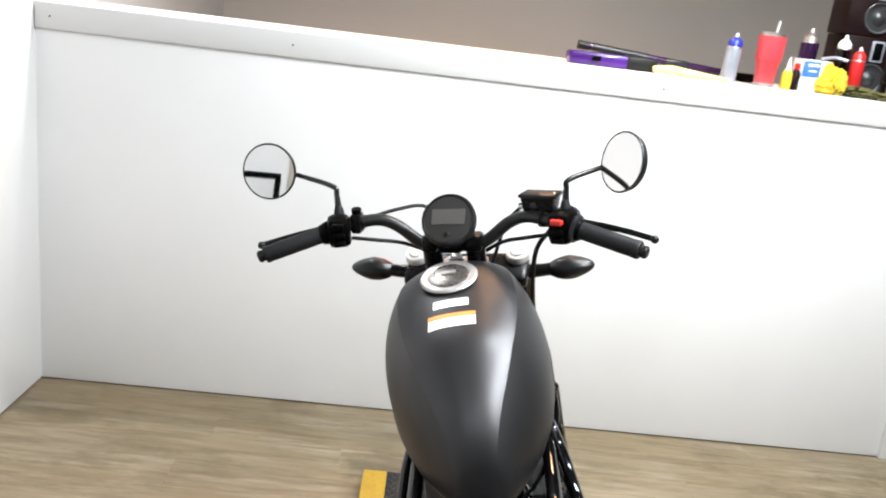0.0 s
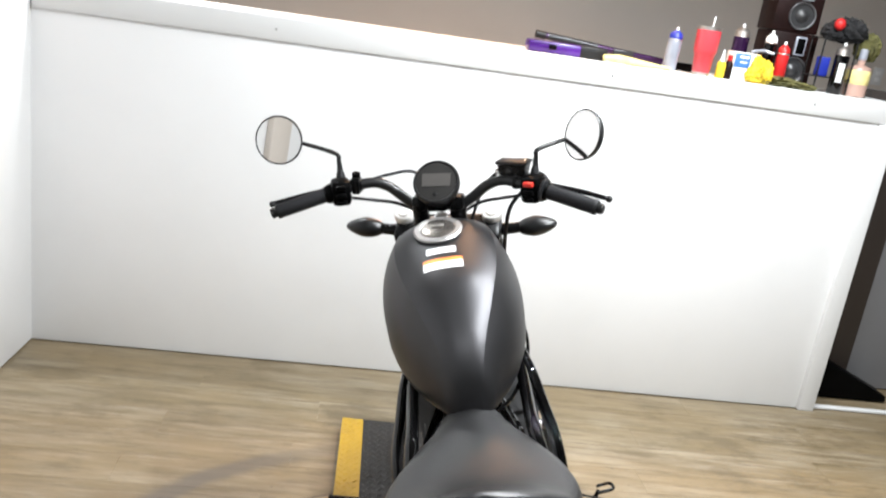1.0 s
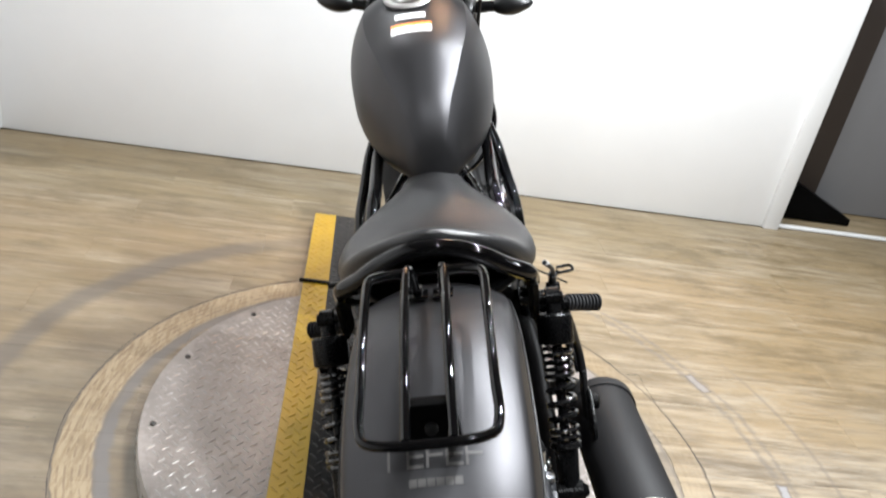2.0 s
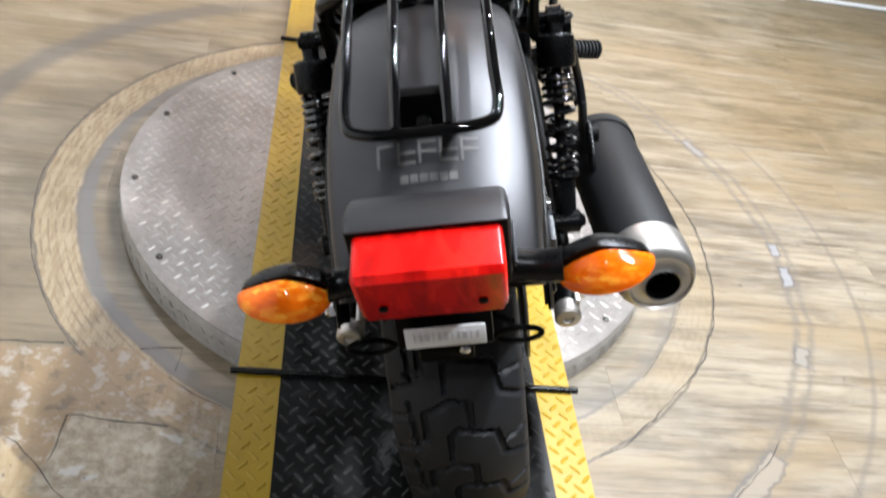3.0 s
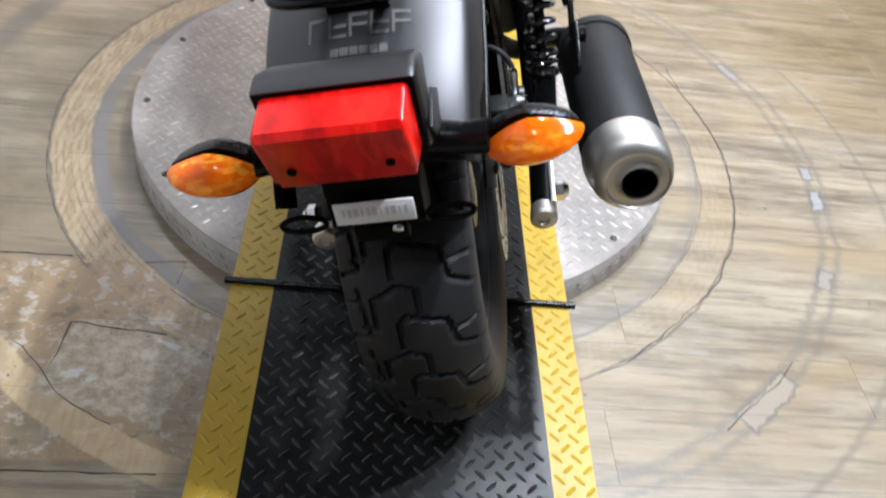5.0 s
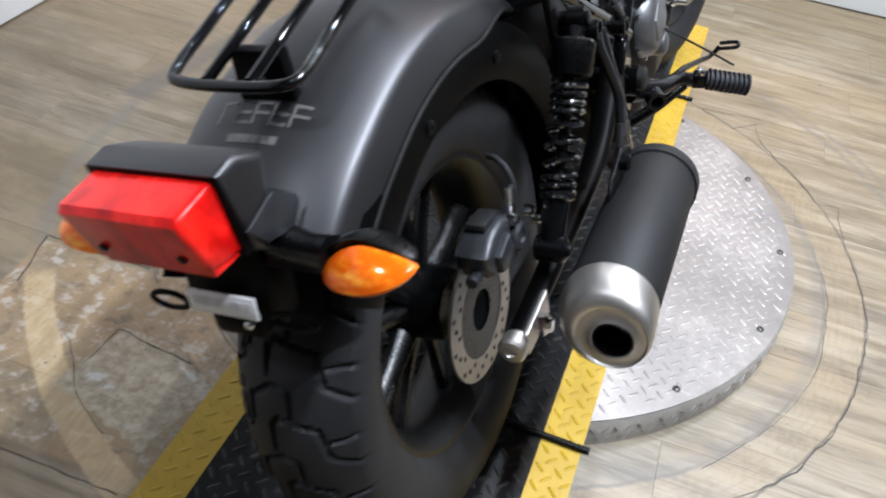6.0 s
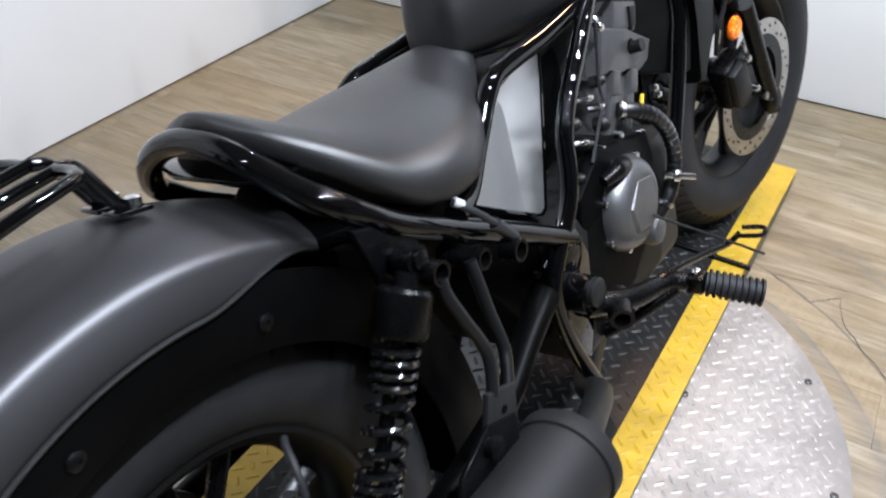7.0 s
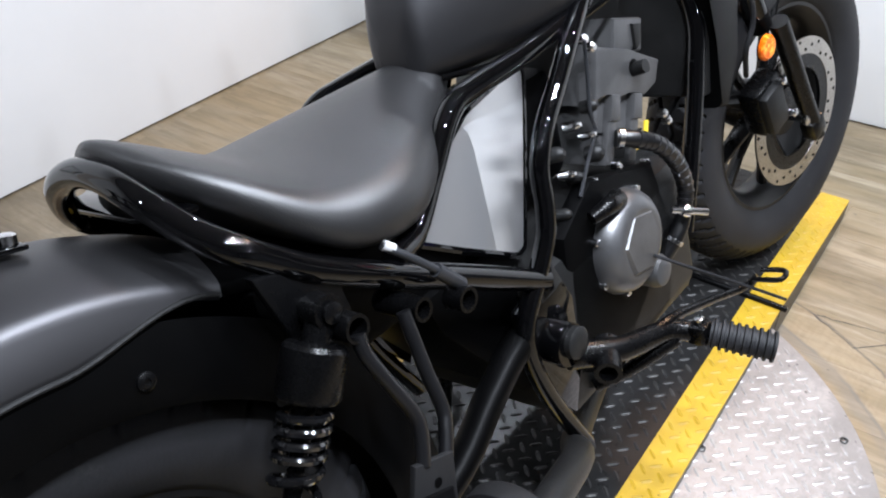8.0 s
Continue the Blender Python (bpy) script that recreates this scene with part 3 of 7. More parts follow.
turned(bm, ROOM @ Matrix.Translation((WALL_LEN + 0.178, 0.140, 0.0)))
solid("doorway_wedge", bm, M_PLASTIC, "black slope-topped wedge in the dark doorway", "box")

for lx, ly, size, watts, tint in LAMPS:
    t = thing("ceiling_light", pose(lx, ly, CEIL), "round white ceiling light out of view", "ceiling light", "ceiling lights")
    part("housing", lathe(B(), [(0, size / 2 + 0.025), (-0.022, size / 2 + 0.025), (-0.03, size / 2 + 0.018), (-0.03, size / 2 + 0.008), (-0.012, size / 2 + 0.004)], n=32), M_TRIM, t)
    d = bpy.data.lights.new("ceiling_lamp", "AREA")
    d.shape, d.size, d.energy, d.color = "DISK", size, watts, tint
    d.spread = radians(125 if ly > 2 else 180)
    lamp = new("ceiling_lamp", d)
    lamp.parent = t
    lamp.location = (0, 0, -0.032)

# ---- turntable and runway ----
DR, DZ, PZ = 0.619, 0.067, 0.094
PX0, PX1, J0, J1 = -0.317, 0.288, 0.0, 1.204
turntable = thing("turntable", pose(*DISC, 0), "round diamond-plate steel turntable on the floor", "turntable")
part("top_plate", lathe(B(), [(DZ - 0.006, DR - 0.001), (DZ - 0.001, DR), (DZ, DR - 0.004)], n=160), M_DPSTEEL, turntable)
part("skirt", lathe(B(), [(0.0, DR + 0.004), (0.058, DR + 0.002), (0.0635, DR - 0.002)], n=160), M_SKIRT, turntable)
lugs("tread_pattern", lambda x, y: x * x + y * y < (DR - 0.02) ** 2, -DR, DR, -DR, DR, lambda x, y: DZ, M_DPSTEEL_LUG, turntable, rise=0.0011)
verts, faces = [], []
for k in range(170):                        # lugs on the skirt
    for row, zc in enumerate((0.016, 0.038)):
        a0 = 2 * math.pi * (k + 0.5 * row) / 170
        sgn = 1 if (k + row) % 2 else -1
        n0 = len(verts)
        for da, dz, out in ((-0.012, -0.008 * sgn, 0.003), (0.0, -0.003, 0.004), (0.012, 0.008 * sgn, 0.003), (0.0, 0.003, 0.006)):
            verts.append(((DR + out) * math.cos(a0 + da), (DR + out) * math.sin(a0 + da), zc + dz))
        faces.append((n0, n0 + 1, n0 + 2, n0 + 3))
me = bpy.data.meshes.new("skirt_pattern")
me.from_pydata(verts, [], faces)
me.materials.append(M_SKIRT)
ob = new("skirt_pattern", me)
ob.parent = turntable
tagged(ob, kind="stuff")
bolt_mesh = finish("bolt", lathe(B(), [(0, 0.007), (0.003, 0.007), (0.0045, 0.005), (0.0045, 0.0025), (0.0025, 0.002)], n=12), M_BOLT)
for r, n, a0 in ((0.590, 14, 8), (0.345, 6, 30)):
    for k in range(n):
        a = radians(a0 + 360 * k / n)
        ob = new("bolt", bolt_mesh)
        ob.parent, ob.location = turntable, (r * math.cos(a), r * math.sin(a), DZ)


def runway(name, y0, y1, z_at, label):
    """One plate of the runway: black treads between yellow edges, with turned-down sides. z_at(y): its top."""
    t = thing(name, pose(0, 0, 0), label, "runway plate", "runway plates")
    cuts = sorted({y0, y1, *[c for c in (-0.44,) if y0 < c < y1]})
    for pname, xa, xb, mat in (("tread_plate", PX0 + 0.074, PX1 - 0.068, M_DPBLACK), ("yellow_edge", PX0, PX0 + 0.074, M_DPYELLOW), ("yellow_edge", PX1 - 0.068, PX1, M_DPYELLOW)):
        bm = B()
        loops = []
        for y in cuts:
            z = z_at(y)
            loops.append([(xa, y, max(z - 0.008, 0.0005)), (xb, y, max(z - 0.008, 0.0005)), (xb, y, z), (xa, y, z)])
        rings(bm, loops)
        p = part(pname, bm, mat, t)
        lugs("tread_pattern", lambda x, y: xa + 0.007 < x < xb - 0.007 and y0 + 0.012 < y < y1 - 0.012, xa + 0.012, xb, y0 + 0.014, y1, lambda x, y: z_at(y), M_DPLUG if mat is M_DPBLACK else mat, p)
    for xs in (PX0 + 0.0005, PX1 - 0.0055):
        bm = B()
        rings(bm, [[(xs, y, 0.0), (xs + 0.005, y, 0.0), (xs + 0.005, y, max(z_at(y) - 0.0085, 0.0003)), (xs, y, max(z_at(y) - 0.0085, 0.0003))] for y in cuts])
        part("side_flange", bm, M_DPBLACK, t)
    return t


RAMP = 0.26


def z_rear(y):
    return PZ if y > -0.44 else max(0.006, PZ + (y + 0.44) * RAMP)


runway("runway_plate", J0 + 0.004, J1 - 0.004, lambda y: PZ, "black diamond-plate centre runway with yellow edges across the turntable")
runway("runway_plate", -0.775, J0 - 0.004, z_rear, "black diamond-plate ramp with yellow edges leading to the floor")
runway("runway_plate", J1 + 0.004, 1.757, lambda y: PZ - (y - J1) * 0.075, "black diamond-plate front runway plate with yellow edges")
for y in (J0, J1):
    bm = tube(B(), [(PX0 - 0.012, y, PZ + 0.004), (PX1 + 0.012, y, PZ + 0.004)], 0.0065, 10, 1)
    solid("hinge_rod", bm, M_SATIN, "black hinge rod across the joint of the runway plates", "hinge rod", group="hinge rods")


# ---- the motorcycle: x to its right, y ahead of the rear axle, z up from the ground ----
BIKE = pose(0.0931, -0.0864, 0.0941, 0, -16.5, -2.8) @ Matrix.Scale(0.96, 4)   # drawn in units of 0.96 m
bike = thing("motorcycle", BIKE, "matte grey bobber motorcycle leaning on its side stand", "motorcycle")
RW, FW = Vector((0, 0, 0.332)), Vector((0, 1.55, 0.330))
RAKE = radians(29)
AXIS = Vector((0, -math.sin(RAKE), math.cos(RAKE)))     # steering axis, upwards
HEAD = Vector((0, 1.09, 1.0))
STEER = Matrix.Translation(HEAD + Vector((-0.012, 0, 0))) @ Matrix.Rotation(radians(-11.0), 4, AXIS) @ Matrix.Translation(-HEAD)

WSTEER = Matrix.Translation((0.032, 0.006, 0)) @ STEER


def bp(name, bm, mat, label="", parent=None, steer=False, angle=38):
    if steer:
        turned(bm, STEER if steer is True else steer)
    return part(name, bm, mat, parent or bike, label, angle)


def groove_dist(u, v, lines):
    d = np.full(u.shape, 9.0)
    for (a, b), (c, e) in lines:
        px, py = c - a, e - b
        q = np.clip(((u - a) * px + (v - b) * py) / (px * px + py * py), 0, 1)
        d = np.minimum(d, np.hypot(u - a - q * px, v - b - q * py))
    return d


def tyre_mesh(name, centre, R, width, bead, n, lines, pitches, depth=0.007, half=0.0026):
    """A tyre round the x axis with tread grooves cut into it. lines: the grooves of one pitch, in shares of the pitch and metres across."""
    pitch = 2 * math.pi * R / pitches
    hw = width / 2
    lat = np.linspace(-1, 1, 61)
    tread = [(hw * 0.93 * s, R - 0.034 * abs(s) ** 2.3) for s in lat]
    side = [(hw * 0.985, R - 0.047), (hw, R - 0.064), (hw * 0.985, R - 0.082), (hw * 0.90, R - 0.098), (hw * 0.80, bead + 0.008), (hw * 0.72, bead), (hw * 0.6, bead - 0.004)]
    prof = [(-x, r) for x, r in side[::-1]] + tread + side
    m = len(prof)
    xs, rs = np.array([p[0] for p in prof]), np.array([p[1] for p in prof])
    ang = np.arange(n) * 2 * math.pi / n
    U = np.repeat((ang * R % pitch)[:, None], m, 1)
    V = np.repeat(xs[None, :], n, 0)
    segs = [((a * pitch, b), (c * pitch, d)) for (a, b), (c, d) in lines]
    D = np.minimum.reduce([groove_dist(U + k * pitch, V, segs) for k in (-1, 0, 1)])
    on = np.zeros(m)
    on[len(side):len(side) + len(tread)] = 1
    Rr = rs[None, :] - depth * np.clip((half + 0.0012 - D) / 0.0012, 0, 1) * on[None, :]
    P = np.stack([np.broadcast_to(xs, Rr.shape) + centre[0], centre[1] + Rr * np.cos(ang)[:, None], centre[2] + Rr * np.sin(ang)[:, None]], -1).reshape(-1, 3)
    i, j = np.meshgrid(np.arange(n), np.arange(m - 1), indexing="ij")
    i2 = (i + 1) % n
    F = np.stack([i * m + j, i2 * m + j, i2 * m + j + 1, i * m + j + 1], -1).reshape(-1, 4)
    me = bpy.data.meshes.new(name)
    me.from_pydata(P.tolist(), [], F.tolist())
    me.materials.append(M_RUBBER)
    for p in me.polygons:
        p.use_smooth = True
    me.set_sharp_from_angle(angle=radians(45))
    return me


REAR_TREAD = [((0.46, -0.012), (0.11, -0.0105)), ((0.11, -0.0105), (0.0, 0.0)), ((0.0, 0.0), (0.14, 0.045)), ((0.14, 0.045), (0.56, 0.053)), ((0.56, 0.053), (0.74, 0.078)),
              ((0.30, 0.078), (0.32, 0.057)), ((1.21, -0.039), (0.79, -0.039)), ((0.79, -0.039), (0.58, -0.006)), ((0.58, -0.006), (0.65, 0.0155)), ((0.65, 0.0155), (0.98, 0.0155)),
              ((-0.33, -0.057), (0.37, -0.050)), ((0.37, -0.050), (0.49, -0.074)), ((1.21, -0.039), (1.26, -0.057)), ((0.85, -0.058), (0.95, -0.078))]
FRONT_TREAD = [((0.0, -0.02), (0.5, -0.006)), ((0.5, -0.006), (1.0, -0.02)), ((0.0, 0.02), (0.5, 0.006)), ((0.5, 0.006), (1.0, 0.02)),
               ((0.2, 0.026), (0.45, 0.062)), ((0.7, 0.026), (0.95, 0.062)), ((0.2, -0.026), (0.45, -0.062)), ((0.7, -0.026), (0.95, -0.062))]


def wheel(name, c, R, width, n, lines, pitches, disc_r, disc_x, steer, label):
    X = (1, 0, 0)
    wheel_turn = WSTEER if steer else None
    t = new(name)
    t.parent = bike
    tagged(t, label)
    me = tyre_mesh("tyre", c, R, width, 0.216, n, lines, pitches)
    if steer:
        me.transform(WSTEER)
    ob = new("tyre", me)
    ob.parent = t
    tagged(ob, "black rubber tyre with a deep block tread")
    hw = width * 0.36
    prof = [(-hw, 0.218), (-hw + 0.006, 0.218), (-hw + 0.012, 0.206), (-0.02, 0.196), (0.02, 0.196), (hw - 0.012, 0.206), (hw - 0.006, 0.218), (hw, 0.218),
            (hw, 0.209), (hw - 0.014, 0.195), (0.02, 0.185), (-0.02, 0.185), (-hw + 0.014, 0.195), (-hw, 0.209)]
    bp("rim", lathe(B(), prof, c, X, 72, closed=True), M_RIM, "satin black cast rim", t, wheel_turn)
    bp("hub", lathe(B(), [(-0.075, 0.02), (-0.075, 0.045), (-0.03, 0.055), (0.03, 0.055), (0.062, 0.05), (0.066, 0.02)], c, X, 32), M_SATIN, "", t, wheel_turn)
    for k in range(10):
        a = 2 * math.pi * (k // 2) / 5 + (0.16 if k % 2 else -0.16)
        a2 = 2 * math.pi * (k // 2) / 5 + (0.23 if k % 2 else -0.23)
        bm = tube(B(), [(c[0], c[1] + r * math.cos(q), c[2] + r * math.sin(q)) for r, q in ((0.045, a), (0.115, (a + a2) / 2), (0.192, a2))], [0.014, 0.0105, 0.012], 8, 3, flat=1.5)
        bp("spoke", bm, M_SATIN, "", t, wheel_turn)
    # drilled brake disc
    bm = B()
    inner = disc_r - 0.034
    lathe(bm, [(-0.002, inner), (-0.002, disc_r), (0.002, disc_r), (0.002, inner)], c + Vector((disc_x, 0, 0)), X, 64, closed=True)
    d = bp("brake_disc", bm, M_DISC if steer else M_DISC_SHADED, "drilled steel brake disc", t, wheel_turn)
    bp("disc_carrier", lathe(B(), [(-0.006, inner - 0.028 if steer else 0.03), (-0.006, inner - 0.012), (0.0, inner + 0.004), (0.001, inner + 0.004), (0.001, inner - 0.028 if steer else 0.03)], c + Vector((disc_x, 0, 0)), X, 48, closed=True), M_SATIN, "", t, wheel_turn)
    for k in range(36):
        a = 2 * math.pi * k / 36
        r = disc_r - (0.008, 0.017, 0.026)[k % 3]
        o = c + Vector((disc_x + 0.0022, r * math.cos(a), r * math.sin(a)))
        bp("drill_hole", lathe(B(), [(0, 0.0037), (0.0004, 0.0037)], o, X, 8), M_PLASTIC, "", t, wheel_turn)
    return t


wheel("rear_wheel", RW, 0.336, 0.168, 600, REAR_TREAD, 22, 0.104, 0.102, False, "rear wheel with fat black tyre")
wheel("front_wheel", FW, 0.336, 0.140, 420, FRONT_TREAD, 30, 0.153, 0.085, True, "front wheel with fat black tyre")

# swingarm, axle ends, chain side
for s in (1, -1):
    bm = tube(B(), [(s * 0.135, 0.60, 0.42), (s * 0.152, 0.52, 0.425), (s * 0.161, 0.45, 0.406), (s * 0.166, 0.34, 0.358), (s * 0.168, 0.1, 0.335), (s * 0.165, -0.03, 0.318)], [0.024, 0.026, 0.025, 0.024, 0.022, 0.020], 14, flat=0.75)
    arm = bp("swingarm_leg", bm, M_PLASTIC, "black tubular swingarm leg")
    bp("end_cap", lathe(B(), [(0, 0.012), (0.001, 0.0195), (0.022, 0.0205), (0.026, 0.017), (0.027, 0.009), (0.022, 0.007)], (s * 0.166, -0.032, 0.317), (0, -1, 0.03), 24), M_STEEL, "silver axle adjuster cap", arm)
    bp("axle_plate", prism(B(), [(-0.04, 0.302), (0.045, 0.306), (0.045, 0.346), (-0.04, 0.338)], "x", s * 0.166 + 0.012, s * 0.166 + 0.02, 0.002), M_STEEL, "", arm)
    bp("axle_nut", lathe(B(), [(0, 0.016), (0.012, 0.016), (0.014, 0.012), (0.02, 0.009)], (s * 0.186, 0, 0.323), (s, 0, 0), 6), M_CHROME, "", arm)
bp("swingarm_pivot", tube(B(), [(-0.19, 0.58, 0.40), (0.19, 0.58, 0.40)], 0.028, 16, 1), M_BLACK)
bm = B()
rings(bm, [[(-0.118, y, z0), (-0.09, y, z0), (-0.09, y, z0 + 0.02), (-0.118, y, z0 + 0.02)] for y, z0 in ((0.60, 0.475), (0.3, 0.45), (0.05, 0.44))])
bp("chain_guard", bm, M_PLASTIC, "black plastic chain guard")
bp("sprocket", lathe(B(), [(-0.003, 0.06), (-0.003, 0.1), (0.003, 0.1), (0.003, 0.06)], RW + Vector((-0.105, 0, 0)), (1, 0, 0), 44, closed=True), M_CAST)

# rear caliper above the disc
cal = bp("rear_caliper", prism(B(), [(-0.036, 0.452), (-0.012, 0.470), (0.030, 0.474), (0.072, 0.455), (0.084, 0.418), (0.064, 0.388), (0.040, 0.402), (0.000, 0.402), (-0.030, 0.418)], "x", 0.092, 0.146, 0.012, 3), M_CALIPER, "grey cast rear brake caliper")
bp("caliper_body", prism(B(), [(-0.020, 0.446), (0.020, 0.458), (0.030, 0.430), (0.014, 0.412), (-0.016, 0.418)], "x", 0.140, 0.156, 0.006, 2), M_CALIPER, "", cal)
bp("piston_cap", lathe(B(), [(0, 0.021), (0.008, 0.021), (0.012, 0.017), (0.012, 0.010), (0.009, 0.009), (0.009, 0.002)], (0.144, 0.054, 0.428), (1, 0, 0), 24), M_CALIPER, "", cal)
bp("pin_boot", lathe(B(), [(0, 0.008), (0.006, 0.010), (0.012, 0.008), (0.018, 0.010), (0.024, 0.007)], (0.122, -0.050, 0.422), (0, 1, -0.1), 14), M_RUBBER, "", cal)
bp("bridge", box(B(), (0.117, 0.018, 0.474), (0.03, 0.05, 0.012), 0.004, Matrix.Rotation(radians(-8), 4, "X")), M_CAST, "", cal)
for dy, dz in ((0.0, 0.025), (0.06, 0.0), (0.085, -0.03)):
    bp("caliper_bolt", lathe(B(), [(0, 0.009), (0.012, 0.009), (0.014, 0.006)], (0.142, 0.045 + dy, 0.435 + dz), (1, 0, 0), 12), M_CHROME, "", cal)
bp("slide_pin", tube(B(), [(0.128, -0.035, 0.423), (0.128, 0.05, 0.40)], 0.006, 10, 1), M_CHROME, "", cal)
bp("brake_hose", tube(B(), [(0.14, 0.075, 0.455), (0.141, 0.080, 0.490), (0.130, 0.088, 0.512), (0.112, 0.098, 0.520), (0.095, 0.11, 0.515)], 0.0042, 8), M_RUBBER, "", cal)
bp("hose_fitting", tube(B(), [(0.14, 0.06, 0.46), (0.141, 0.064, 0.50)], 0.007, 10, 1), M_CHROME, "", cal)

# shock absorbers
for s in (1, -1):
    top, low = Vector((s * 0.188, 0.259, 0.651)), Vector((s * 0.182, 0.085, 0.388))
    ax = (low - top).normalized()
    sh = bp("rear_shock", lathe(B(), [(0.028, 0.013), (0.029, 0.026), (0.033, 0.0295), (0.074, 0.0295), (0.078, 0.027), (0.080, 0.012)], top, ax, 32), M_SATIN, "black rear shock absorber with exposed coil spring")
    bp("upper_eye", lathe(B(), [(-0.011, 0.008), (-0.011, 0.016), (0.011, 0.016), (0.011, 0.008)], top, (1, 0, 0), 24, closed=True), M_SATIN, "", sh)
    bp("eye_shank", tube(B(), [top + ax * 0.012, top + ax * 0.034], 0.013, 16, 1), M_SATIN, "", sh)
    bp("mount_bolt", lathe(B(), [(-0.03, 0.008), (0.012, 0.008), (0.013, 0.010), (0.016, 0.010), (0.0175, 0.006)], top, (s, 0, 0), 16), M_SATIN, "", sh)
    L = (low - top).length
    u = ax.orthogonal().normalized()
    v = ax.cross(u)
    pts = []
    turns = 10
    for k in range(0, turns * 20 + 1):      # close-wound above, open in the middle, close at the foot
        q = k / 20
        f = np.interp(q, (0, 4.2, 7.8, turns), (0.0, 0.31, 0.84, 1.0))
        h = 0.083 + (L - 0.083 - 0.075) * f
        pts.append(top + ax * h + 0.0215 * (math.cos(2 * math.pi * q) * u + math.sin(2 * math.pi * q) * v))
    bp("spring", tube(B(), pts, 0.0044, 8, 1), M_SPRING, "glossy black coil spring", sh)
    bp("damper_rod", tube(B(), [top + ax * 0.08, top + ax * (L - 0.02)], 0.0085, 14, 1), M_SATIN, "", sh)
    bp("lower_cup", lathe(B(), [(L - 0.078, 0.014), (L - 0.076, 0.025), (L - 0.071, 0.026), (L - 0.067, 0.019), (L - 0.01, 0.017)], top, ax, 24), M_SATIN, "", sh)
    bp("lower_eye", lathe(B(), [(-0.02, 0.006), (-0.02, 0.019), (0.02, 0.019), (0.024, 0.012), (0.03, 0.008), (0.03, 0.006)], low, (s, 0, 0), 20), M_SATIN, "", sh)

# silencer
m0, m1 = Vector((0.2903, -0.05, 0.3835)), Vector((0.2741, 0.32, 0.3526))
ax = (m1 - m0).normalized()
muf = bp("silencer", lathe(B(), [(0.042, 0.0575), (0.046, 0.0605), (0.24, 0.0615), (0.378, 0.0615), (0.379, 0.04)], m0, ax, 48), M_MUFFLER, "matte black silencer with a steel end cap")
# end cap: bulges back and narrows towards an outlet set low on its outer side
side = Vector((1, 0, 0)).cross(ax).normalized()
out = ax.cross(side)
bm, loops = B(), []
for along, r, off in ((0.050, 0.0560, 0.0), (0.050, 0.0615, 0.0), (0.036, 0.0618, 0.02), (0.022, 0.0612, 0.12), (0.006, 0.0585, 0.32), (-0.001, 0.0545, 0.52), (-0.0045, 0.0495, 0.70), (-0.0055, 0.0470, 0.78),
                      (-0.0045, 0.0452, 0.82), (-0.0015, 0.0435, 0.86), (-0.0015, 0.0360, 0.95), (-0.0045, 0.0295, 1.0), (-0.0058, 0.0275, 1.0), (-0.0045, 0.0255, 1.0), (0.03, 0.0250, 1.0)):
    c = m0 + ax * along + Vector((0.013, 0, -0.017)) * off
    loops.append([c + r * (math.cos(2 * math.pi * k / 48) * out + math.sin(2 * math.pi * k / 48) * side) for k in range(48)])
rings(bm, loops, cap=False)
bp("end_cap", bm, M_STEEL, "brushed steel silencer end cap", muf)
mo = m0 + Vector((0.013, 0, -0.017))
bp("outlet", lathe(B(), [(-0.0050, 0.0250), (-0.0062, 0.0242), (-0.0052, 0.0228), (0.004, 0.0222), (0.05, 0.0222), (0.05, 0.0145), (0.010, 0.0130), (0.008, 0.0118), (0.010, 0.0105), (0.05, 0.009), (0.05, 0.001)], mo, ax, 32, cap=False), M_PLASTIC, "black tail outlet", muf)
bp("front_collar", lathe(B(), [(0.362, 0.060), (0.364, 0.0650), (0.386, 0.0650), (0.390, 0.062), (0.402, 0.046), (0.408, 0.030), (0.409, 0.01)], m0, ax, 48), M_MUFFLER, "", muf)
bp("exhaust_pipe", tube(B(), [m0 + ax * 0.395, (0.270, 0.375, 0.343), (0.250, 0.430, 0.320), (0.205, 0.53, 0.27), (0.13, 0.62, 0.2), (0.06, 0.8, 0.17), (0.04, 1.0, 0.22), (0.04, 1.09, 0.34), (0.05, 1.04, 0.44)], 0.02, 14), M_CAST, "black exhaust header pipe")
# hanger: two bent tubes, a plate and a saddle
ha = bp("silencer_hanger", tube(B(), [(0.209, 0.272, 0.622), (0.213, 0.270, 0.604), (0.220, 0.276, 0.575), (0.229, 0.288, 0.530), (0.233, 0.286, 0.508), (0.236, 0.275, 0.480)], 0.0072, 12), M_TUBE, "bent black tube hanger of the silencer")
bp("hanger_tube", tube(B(), [(0.196, 0.338, 0.602), (0.202, 0.335, 0.580), (0.212, 0.331, 0.538), (0.221, 0.329, 0.502), (0.227, 0.320, 0.484), (0.234, 0.303, 0.460)], 0.0072, 12), M_TUBE, "", ha)
bp("hanger_plate", prism(B(), [(0.262, 0.490), (0.310, 0.470), (0.298, 0.415), (0.268, 0.392), (0.236, 0.405), (0.240, 0.440)], "x", 0.233, 0.241, 0.002), M_MUFFLER, "", ha)
bp("plate_hole", lathe(B(), [(0, 0.005), (0.001, 0.005)], (0.2408, 0.281, 0.456), (1, 0, 0), 14), M_PLASTIC, "", ha)
bp("hanger_saddle", prism(B(), [(0.165, 0.395), (0.29, 0.40), (0.295, 0.440), (0.245, 0.462), (0.19, 0.440)], "x", 0.238, 0.245, 0.002), M_SATIN, "", ha)
bp("hanger_bolt", lathe(B(), [(0, 0.013), (0.012, 0.013), (0.015, 0.009)], (0.243, 0.240, 0.440), (1, 0, 0), 16), M_SATIN, "", ha)
